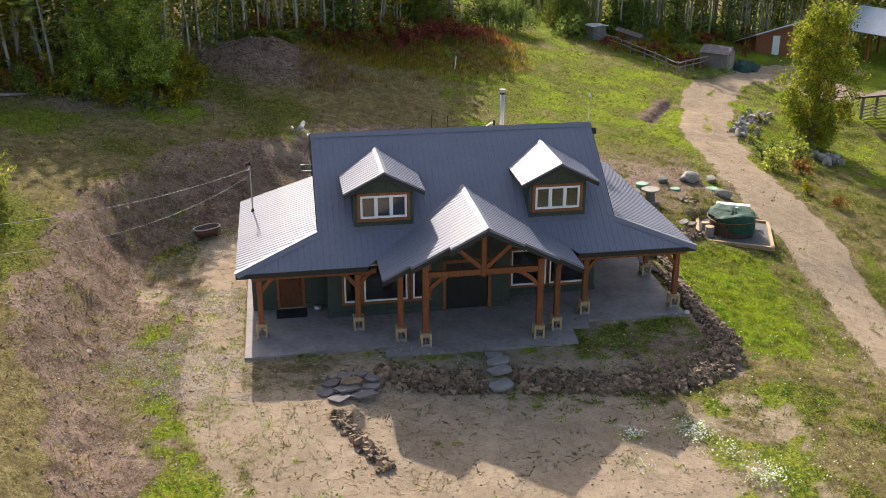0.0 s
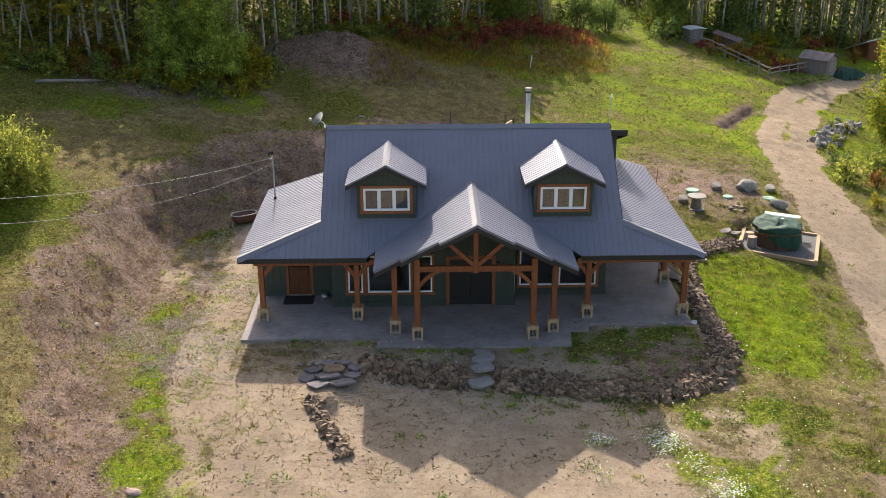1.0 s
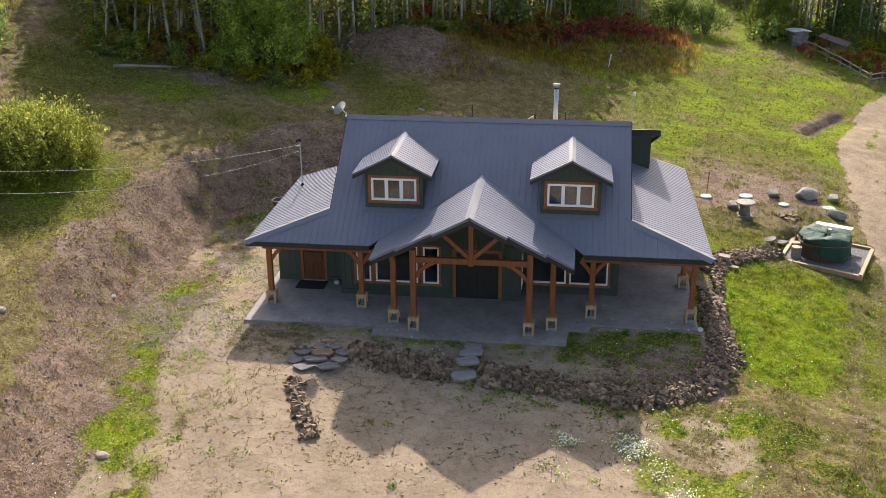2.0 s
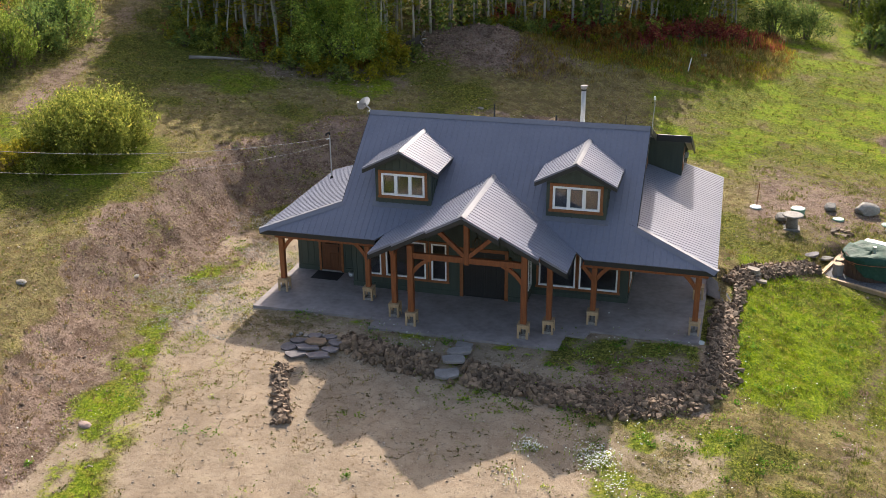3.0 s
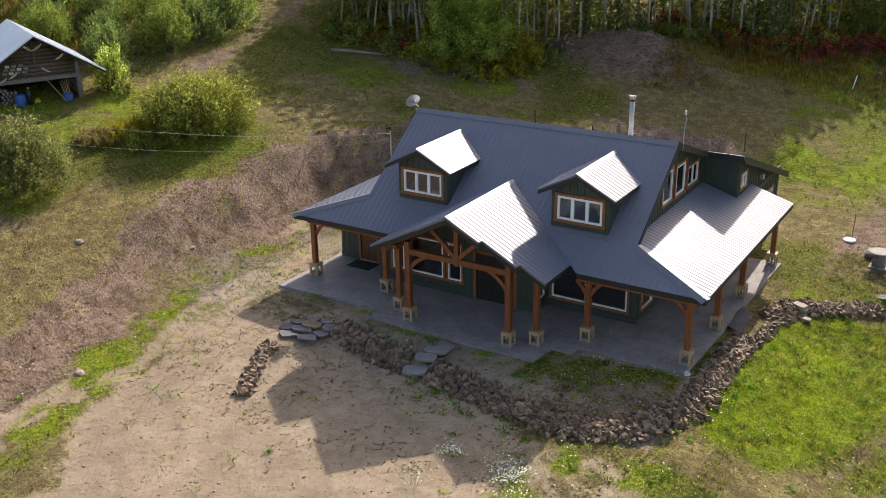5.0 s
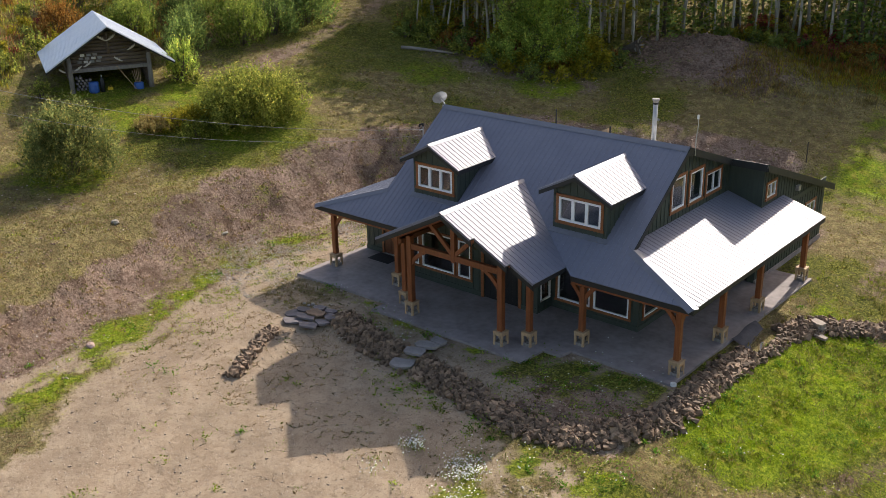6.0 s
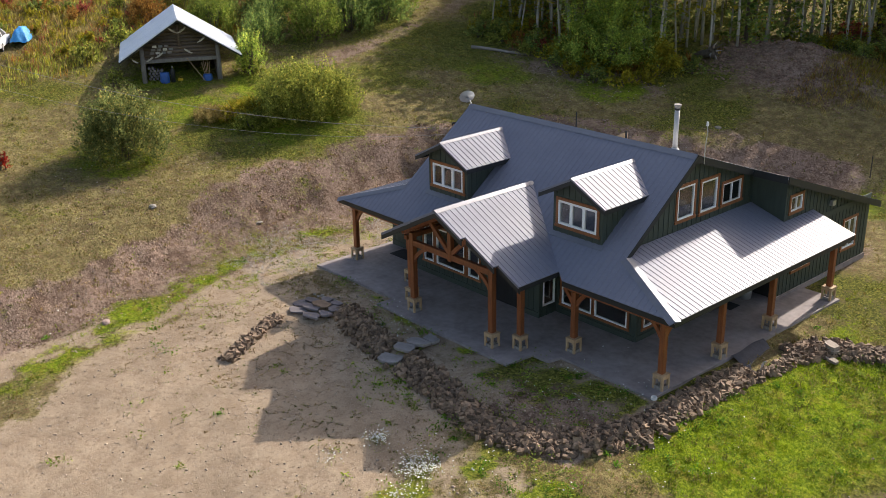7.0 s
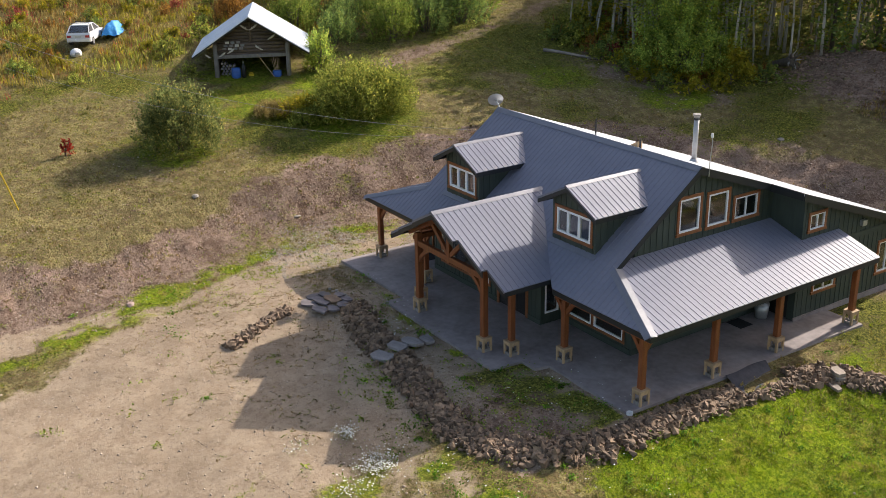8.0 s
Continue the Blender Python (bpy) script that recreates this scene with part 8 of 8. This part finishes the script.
    s = thing("root_stump", "upturned grey root stump at the edge of the mound", "stump", Matrix.Translation((-13.0, 35.6, ground_z(-13.0, 35.6))))
    part("trunk", Geo().tube([(-0.9, -0.3, 0.25), (0.0, 0, 0.5), (0.35, 0.1, 0.62)], [0.22, 0.3, 0.45], 9), M["bark"], s, smooth=True)
    rs = np.random.RandomState(40)
    for k in range(11):
        an, out = k * 0.571, 0.5 + 0.5 * rs.rand()
        tip = Vector((0.55 + 0.3 * rs.rand(), out * math.cos(an), 0.65 + out * math.sin(an)))
        part("root", Geo().tube([(0.32, 0.1 + 0.25 * math.cos(an), 0.62 + 0.25 * math.sin(an)), (0.45, tip.y * 0.6, 0.65 + (tip.z - 0.65) * 0.55), tip], [0.08, 0.05, 0.012], 6), M["bark_pale" if k % 3 == 0 else "bark"], s, smooth=True)


build_far_side()


# ---- grass, weeds, pebbles ----
def scatter(rng, n, x0, x1, y0, y1, chance):
    """Random places on the ground, kept by chance(x, y)."""
    x, y = x0 + (x1 - x0) * rng.rand(n), y0 + (y1 - y0) * rng.rand(n)
    keep = rng.rand(n) < chance(x, y)
    x, y = x[keep], y[keep]
    on_slab = (x > -9.4) & (x < 9.0) & (y > -0.72) & (y < 18.7) & ((y > 0.1) | (np.abs(x) < 4.0))
    on_slab &= ~((x > 3.7) & (y < 1.05))
    pad = (np.hypot(x - 16.3, y - 12.75) < 2.1)
    ok = ~on_slab & ~pad
    return x[ok], y[ok]


def blades(name, label, mat, x, y, rng, count, tall, spread, width, category="grass", bend=1.0):
    """Tufts of count narrow blades each, joined in one mesh."""
    n = len(x)
    z = height(x, y)
    k = n * count
    bx = np.repeat(x, count) + rng.normal(size=k) * spread
    by = np.repeat(y, count) + rng.normal(size=k) * spread
    bz = np.repeat(z, count) - 0.01
    h = tall * (0.5 + rng.rand(k)) * np.repeat(0.6 + 0.8 * rng.rand(n), count)
    a = rng.rand(k) * 6.283
    lean = h * (0.3 + 0.7 * rng.rand(k)) * bend
    dx, dy = np.cos(a), np.sin(a)
    w = width * (0.7 + 0.6 * rng.rand(k))
    p0 = np.stack([bx - dy * w, by + dx * w, bz], -1)
    p1 = np.stack([bx + dy * w, by - dx * w, bz], -1)
    p2 = np.stack([bx + dx * lean * 0.45 + dy * w * 0.8, by + dy * lean * 0.45 - dx * w * 0.8, bz + h * 0.62], -1)
    p3 = np.stack([bx + dx * lean, by + dy * lean, bz + h], -1)
    p4 = np.stack([bx + dx * lean * 0.45 - dy * w * 0.8, by + dy * lean * 0.45 + dx * w * 0.8, bz + h * 0.62], -1)
    v = np.stack([p0, p1, p2, p3, p4], 1).reshape(-1, 3)
    me = bpy.data.meshes.new(name)
    me.vertices.add(len(v))
    me.vertices.foreach_set("co", v.ravel())
    idx = np.arange(k)[:, None] * 5 + np.array([0, 1, 2, 3, 4])[None]
    me.loops.add(idx.size)
    me.loops.foreach_set("vertex_index", idx.ravel())
    me.polygons.add(k)
    me.polygons.foreach_set("loop_start", np.arange(k) * 5)
    me.update(calc_edges=True)
    me.materials.append(M[mat])
    return tagged(new(name, me), label, category, kind="stuff")


def loose_stones(name, label, mat, x, y, size, rng):
    """Small angular stones lying on the ground, joined in one mesh."""
    n, z = len(x), height(x, y)
    base = np.array([(1, 0, 0), (0, 1, 0), (-1, 0, 0), (0, -1, 0), (0, 0, 0.8), (0, 0, -0.6)], float)
    a = rng.rand(n) * 6.283
    v = base[None] * (0.7 + 0.6 * rng.rand(n, 6, 1))
    c, sn = np.cos(a)[:, None], np.sin(a)[:, None]
    vx, vy = v[..., 0] * c - v[..., 1] * sn, v[..., 0] * sn + v[..., 1] * c
    v = np.stack([vx * 1.2, vy, v[..., 2]], -1) * size[:, None, None] + np.stack([x, y, z + size * 0.25], -1)[:, None]
    tri = np.array([(0, 1, 4), (1, 2, 4), (2, 3, 4), (3, 0, 4), (1, 0, 5), (2, 1, 5), (3, 2, 5), (0, 3, 5)])
    f = (np.arange(n)[:, None, None] * 6 + tri[None]).reshape(-1, 3)
    me = bpy.data.meshes.new(name)
    me.vertices.add(n * 6)
    me.vertices.foreach_set("co", v.ravel())
    me.loops.add(f.size)
    me.loops.foreach_set("vertex_index", f.ravel())
    me.polygons.add(len(f))
    me.polygons.foreach_set("loop_start", np.arange(len(f)) * 3)
    me.update(calc_edges=True)
    me.materials.append(mat)
    return tagged(new(name, me), label, "stones", kind="stuff")


def build_cover():
    rng = np.random.RandomState(33)

    def by(f):
        def chance(x, y):
            return np.clip(f(*covers(x, y), x, y), 0, 1)
        return chance

    x, y = scatter(rng, 90000, 9, 24, -14, 16, by(lambda sa, so, gr, fr, x, y: gr * fr * 0.7 * (0.4 + 0.6 * ease((fnoise(x, y, 1.4, 75) - 0.42) / 0.15))))
    blades("lawn_grass", "fresh green grass of the lawn", "grass", x, y, rng, 6, 0.045, 0.08, 0.012)
    x, y = scatter(rng, 8000, 9, 25, -16, 16, by(lambda sa, so, gr, fr, x, y: 0.8 * gr * ease((fnoise(x, y, 0.8, 76) - 0.56) / 0.08)))
    blades("lawn_tufts", "longer green tufts standing in the lawn", "grass", x, y, rng, 10, 0.06, 0.07, 0.013)
    x, y = scatter(rng, 30000, 11, 30, -16, 26, by(lambda sa, so, gr, fr, x, y: 0.75 * (1 - sa) * (1 - 0.7 * fr) * ease((fnoise(x, y, 1.2, 78) - 0.5) / 0.1)))
    blades("slope_tufts", "olive and straw tufts on the slope above the road", "leaf_olive", x, y, rng, 8, 0.09, 0.08, 0.014)
    x, y = scatter(rng, 60000, -46, 40, -20, 62, by(lambda sa, so, gr, fr, x, y: 0.55 * gr * ease((gr - 0.12) / 0.25) * (1 - 0.7 * sa)))
    blades("meadow_grass", "green grass in tufts over the clearing", "grass_dull", x, y, rng, 5, 0.1, 0.07, 0.018)
    x, y = scatter(rng, 34000, -60, 40, -22, 56, by(lambda sa, so, gr, fr, x, y: 0.45 * ease((0.55 - sa) / 0.4) * (1 - 0.6 * so) * (1 - fr) * (1 - 0.8 * ease((x - 10) / 2) * ease((6 - y) / 3))))
    blades("dry_grass", "straw-coloured dry grass in tufts", "dry_grass", x, y, rng, 5, 0.1, 0.07, 0.017)
    x, y = scatter(rng, 14000, -16, 14, -20, 6, by(lambda sa, so, gr, fr, x, y: 0.24 * sa * ease((fnoise(x, y, 1.6, 71) - 0.57) / 0.1) * ease((y + 10) / 6) + 0.14 * gr))
    blades("yard_weeds", "low green weeds in the sandy yard", "weed", x, y, rng, 12, 0.035, 0.10, 0.018, "weeds")
    x, y = scatter(rng, 14000, -16, 14, -20, 2, by(lambda sa, so, gr, fr, x, y: 0.16 * sa * ease((fnoise(x, y, 1.9, 73) - 0.58) / 0.1) * ease((y + 13) / 6)))
    blades("dead_weeds", "low straw-brown dead weeds in the sandy yard", "leaf_brown", x, y, rng, 10, 0.03, 0.09, 0.014, "weeds")
    x, y = scatter(rng, 36000, -44, -8, -20, 32, by(lambda sa, so, gr, fr, x, y: (0.1 + (0.6 + 0.5 * ease((y - 8) / 6)) * gr * ease((fnoise(x, y, 2.5, 77) - 0.45) / 0.15)) * (1 - sa) * (1 - 0.9 * so)))
    blades("bench_grass", "short grazed yellow-green grass above the bank", "grass_dull", x, y, rng, 5, 0.06, 0.07, 0.018)
    x, y = scatter(rng, 22000, -44, -8, -20, 32, by(lambda sa, so, gr, fr, x, y: 0.5 * (1 - sa) * (1 - 0.6 * so) * ease((9 - y) / 7)))
    blades("stubble", "short straw-brown stubble above the bank", "dry_grass", x, y, rng, 5, 0.045, 0.08, 0.017)
    west = lambda x, y: ease((-35.5 - x) / 4) * ease((y + 11 + 0.2 * (x + 40)) / 4) * (np.hypot(x + 44.3, y + 1.4) > 2.2) * (np.hypot(x + 41.5, y + 3.0) > 1.5) * (np.hypot(x + 36.2, y - 7.0) > 4.0)
    for mat, seed, n, lab in (("leaf_gold", 5, 10500, "golden dry herbs of the unmown meadow"), ("leaf_yellow", 1, 6000, "yellowing tall herbs of the unmown meadow"), ("leaf_rust", 2, 4000, "rust-brown tall herbs of the unmown meadow"), ("leaf_willow", 3, 8500, "green tall herbs of the unmown meadow"), ("leaf_red", 4, 1500, "reddish fireweed of the unmown meadow")):
        x, y = scatter(rng, n, -66, -34, -16, 40, lambda x, y: west(x, y) * ease((fnoise(x, y, 5, 60 + seed) - 0.4) / 0.15))
        blades("meadow_herbs", lab, mat, x, y, rng, 9, 0.36, 0.2, 0.013, "herbs", 0.4)
    for mat, seed, n, lab in (("leaf_yellow", 11, 2600, "yellowing herbs at the edge of the clearing"), ("leaf_rust", 12, 2200, "rust-coloured herbs at the edge of the clearing")):
        x, y = scatter(rng, n, -6, 14, 33, 55, lambda x, y: ease((y - 36 - 0.6 * x) / 3) * ease((46.5 + 0.8 * np.clip(x, 0, 20) - y) / 3) * ease((fnoise(x, y, 3, 80 + seed) - 0.42) / 0.15))
        blades("edge_herbs", lab, mat, x, y, rng, 9, 0.25, 0.25, 0.013, "herbs", 0.5)
    # thin weeds between the green strip and the house, and yellowing tufts on the bare bank
    own = np.random.RandomState(91)
    x, y = scatter(own, 17000, -16, -4, -12, 7, by(lambda sa, so, gr, fr, x, y: 0.8 * sa * ease((-6.0 - x + 0.25 * y) / 4) * ease((fnoise(x, y, 0.9, 85) - 0.46) / 0.12)))
    blades("yard_weeds", "thin green weeds along the edge of the sandy yard", "grass", x, y, own, 9, 0.03, 0.09, 0.016, "weeds")
    x, y = scatter(own, 9000, -16, -2, -12, 6, by(lambda sa, so, gr, fr, x, y: 0.6 * sa * ease((-3.5 - x) / 5) * ease((fnoise(x, y, 1.1, 87) - 0.48) / 0.12)))
    blades("dead_weeds", "thin straw-brown dead weeds along the yard's edge", "leaf_brown", x, y, own, 8, 0.025, 0.09, 0.013, "weeds")
    x, y = scatter(own, 14000, -30, -8, -14, 22, by(lambda sa, so, gr, fr, x, y: 0.4 * so * (1 - sa) * ease((fnoise(x, y, 1.3, 89) - 0.47) / 0.12)))
    blades("bank_tufts", "dry brown tufts of weed on the bare bank", "leaf_brown", x, y, own, 8, 0.06, 0.08, 0.022, "weeds")
    x, y = scatter(own, 9000, -30, -8, -14, 22, by(lambda sa, so, gr, fr, x, y: 0.4 * so * (1 - sa) * ease((fnoise(x, y, 1.3, 93) - 0.48) / 0.12)))
    blades("bank_tufts", "low green tufts of weed on the bare bank", "grass", x, y, own, 9, 0.045, 0.09, 0.016, "weeds")
    # dark and dead rosettes dotting the sand
    x, y = scatter(own, 8000, -8, 9, -11, -0.6, by(lambda sa, so, gr, fr, x, y: 0.07 + 0.3 * ease((fnoise(x, y, 1.0, 95) - 0.55) / 0.1)))
    near = (y > -8.5 + 0.1 * x) | (own.rand(len(x)) < 0.12)
    x, y = x[near], y[near]
    half = len(x) // 2
    blades("yard_rosettes", "low olive weeds dotting the shaded sand", "leaf_olive", x[:half], y[:half], own, 9, 0.03, 0.035, 0.02, "weeds")
    blades("yard_rosettes", "dead brown weeds dotting the sand", "leaf_brown", x[half:], y[half:], own, 9, 0.035, 0.04, 0.016, "weeds")
    x, y = scatter(own, 9000, -15, -2.5, -18, 2, by(lambda sa, so, gr, fr, x, y: 0.45 * sa * ease((fnoise(x, y, 1.7, 97) - 0.53) / 0.1) * ease((y + 14) / 7)))
    blades("dead_weeds", "brown dead weeds in drifts over the sandy yard", "leaf_brown", x, y, own, 8, 0.045, 0.08, 0.013, "weeds")
    x, y = scatter(own, 9000, -30, -8, -16, 24, by(lambda sa, so, gr, fr, x, y: 0.55 * so * (1 - sa) * ease((fnoise(x, y, 1.8, 99) - 0.5) / 0.1)))
    blades("bank_tufts", "rust-brown dead herbs on the bare bank", "leaf_brown", x, y, own, 9, 0.09, 0.08, 0.012, "weeds")
    for mat, seed, n, tall, lab in (("leaf_red", 1, 3600, 0.55, "red fireweed along the edge of the woods"), ("leaf_rust", 2, 4400, 0.45, "rust-coloured ferns along the edge of the woods"), ("leaf_yellow", 3, 2600, 0.4, "yellowing herbs along the edge of the woods"), ("leaf_dark", 4, 2400, 0.5, "green herbs along the edge of the woods")):
        edge = lambda x: np.interp(x, [-30, -28, -22, -15, -13, -9, 0, 5, 9.5, 13], [30, 28.5, 28.0, 30, 37, 45, 46.5, 51, 55, 57])
        x, y = scatter(own, n, -30, 13, 26, 60, lambda x, y: ease((y - edge(x) + 1.0 + 4.5 * ease((x + 6) / 5)) / 1.5) * ease((edge(x) + 3 - y) / 2) * (np.hypot(x + 7.8, (y - 39.2) * 1.2) > 5.6) * np.where((seed == 1) & (x < -6), 0.35, 1.0) * ease((fnoise(x, y, 3.5, 110 + seed) - 0.42) / 0.1))
        blades("edge_herbs", lab, mat, x, y, own, 14, tall, 0.22, 0.03, "herbs", 0.35)
    x, y = scatter(own, 5000, -6, 13, 33, 52, lambda x, y: 0.8 * ease((y - 33.5 - 0.7 * x) / 3) * ease((45 + 0.8 * np.clip(x, 0, 20) - y) / 3) * ease((fnoise(x, y, 2.2, 121) - 0.42) / 0.12))
    blades("edge_herbs", "tall yellow-brown grass before the red fireweed", "leaf_gold", x, y, own, 8, 0.24, 0.18, 0.014, "herbs", 0.8)
    # leafy weed clumps
    g, lush = Geo(), Geo()
    x, y = scatter(own, 2600, -14, 21, -14, 14, by(lambda sa, so, gr, fr, x, y: 0.12 * gr + 0.5 * np.exp(-((y + 4.4 + 0.12 * x) / 0.8) ** 2) * (x > 0.5) * (x < 10) + 0.28 * (x > -4) * (x < 9) * (y > -2.2) * (y < 1.1) + 0.25 * np.exp(-((x - 10.4) / 0.5) ** 2) * (y < 8)))
    for a, b in zip(x, y):
        s = 0.08 + 0.17 * own.rand() ** 1.5
        c = leaf_cloud(own, 46, 0.04, lambda r, n: r.normal(size=(n, 3)) * np.array([s, s, s * 0.5]))
        z = ground_z(a, b)
        lush.add([(p[0] + a, p[1] + b, abs(p[2]) + z + 0.01) for p in c.v], c.f)
    tagged(part("weed_clumps", lush, M["leaf_lush"]), "bright green leafy weeds by the rubble and in the lawn", "weeds", kind="stuff")
    x, y = scatter(rng, 3400, -16, 20, -16, 12, by(lambda sa, so, gr, fr, x, y: 0.05 * sa * ease((fnoise(x, y, 2.4, 79) - 0.45) / 0.2) + 0.16 * gr + 0.6 * np.exp(-((y + 2.6 + 0.1 * x) / 2.0) ** 2) * (x > -1) * (x < 10)))
    for a, b in zip(x, y):
        s = 0.1 + 0.2 * rng.rand() ** 2
        c = leaf_cloud(rng, 26, 0.045, lambda r, n: r.normal(size=(n, 3)) * np.array([s, s, s * 0.4]))
        z = ground_z(a, b)
        g.add([(p[0] + a, p[1] + b, abs(p[2]) + z + 0.01) for p in c.v], c.f)
    tagged(part("weed_clumps", g, M["weed"]), "round leafy weeds dotting the yard", "weeds", kind="stuff")
    # daisies
    spots = []
    for cx, cy, sp, n in ((5.9, -6.9, 0.36, 420), (6.6, -8.2, 0.3, 90), (7.3, -9.6, 0.36, 300), (7.2, -5.8, 0.8, 40), (3.7, -6.8, 0.26, 150), (3.4, -8.6, 0.25, 30), (9.6, -9.0, 0.9, 40), (6.5, 0.2, 1.6, 60), (-1.9, -1.5, 0.5, 60), (12.5, -2.0, 2.2, 90), (-3.6, -0.4, 0.4, 20), (-9.0, 26.5, 3.0, 40), (22.5, 3.0, 1.6, 60), (-11.2, -9.0, 0.8, 20), (-12.0, -11.5, 0.8, 20), (-6.6, 0.1, 0.3, 6)):
        spots.append(np.stack([cx + rng.normal(size=n) * sp, cy + rng.normal(size=n) * sp], -1))
    pts = np.concatenate(spots)
    z = height(pts[:, 0], pts[:, 1])
    g, st = Geo(), Geo()
    for (a, b), c in zip(pts.tolist(), z.tolist()):
        h, r = 0.06 + 0.13 * rng.rand(), 0.018 + 0.013 * rng.rand()
        tx, ty = rng.normal(size=2) * 0.3
        g.add([(a + r * math.cos(k), b + r * math.sin(k), c + h + r * (tx * math.cos(k) + ty * math.sin(k))) for k in (0, 1.05, 2.1, 3.15, 4.2, 5.25)], [(0, 1, 2, 3, 4, 5)])
        st.add([(a - 0.004, b, c), (a + 0.004, b, c), (a + 0.01, b, c + h), (a - 0.004, b + 0.01, c + h)], [(0, 1, 2, 3)])
    d = thing("daisies", "white daisies flowering in loose drifts", "flowers", kind="stuff")
    tagged(part("flower_heads", g, M["daisy"], d, "white flower heads"), kind="stuff")
    tagged(part("flower_stems", st, M["grass"], d, "thin green stems"), kind="stuff")
    # pebbles, clods, gravel
    x, y = scatter(rng, 105000, -24, 26, -18, 30, by(lambda sa, so, gr, fr, x, y: (0.45 * so + 0.42 * sa + 0.04) * (1 - gr)))
    loose_stones("pebbles", "loose pebbles on sand and bank", M["pebble"], x, y, (0.012 + 0.05 * rng.rand(len(x)) ** 4) * np.where(covers(x, y)[0] > 0.5, 0.8, 1.0), rng)
    x, y = scatter(rng, 60000, -34, 4, -20, 44, by(lambda sa, so, gr, fr, x, y: (0.9 * so * (1 - sa) + 0.25 * ease((bank(x, y) - 0.05) / 0.1) * ease((1.5 - bank(x, y)) / 0.3)) * (1 - 0.7 * gr) * ease((fnoise(x, y, 2.6, 101) - 0.36) / 0.2)))
    loose_stones("clods", "crumbled soil clods and stones on the bank", M["clod"], x, y, 0.018 + 0.06 * rng.rand(len(x)) ** 5, rng)
    x, y = scatter(rng, 9000, -15, -1, 33, 44, lambda x, y: 0.95 * np.exp(-(((x + 7.9) / 5.8) ** 4 + ((y - 38.4) / 4.6) ** 4)))
    loose_stones("mound_rubble", "dark brown rubble and earth heaped on the mound", M["mound"], x, y, 0.025 + 0.1 * rng.rand(len(x)) ** 3, rng)
    x, y = scatter(rng, 26000, -15.5, -9.2, -3, 15, lambda x, y: 0.85 * ease((0.3 - np.abs(bank(x, y) - 0.05)) / 0.2) * ease((fnoise(x, y, 2.0, 103) - 0.4) / 0.12))
    loose_stones("gravel", "pale grey gravel at the foot of the bank", M["gravel"], x, y, 0.012 + 0.02 * rng.rand(len(x)) ** 2, rng)

build_cover()
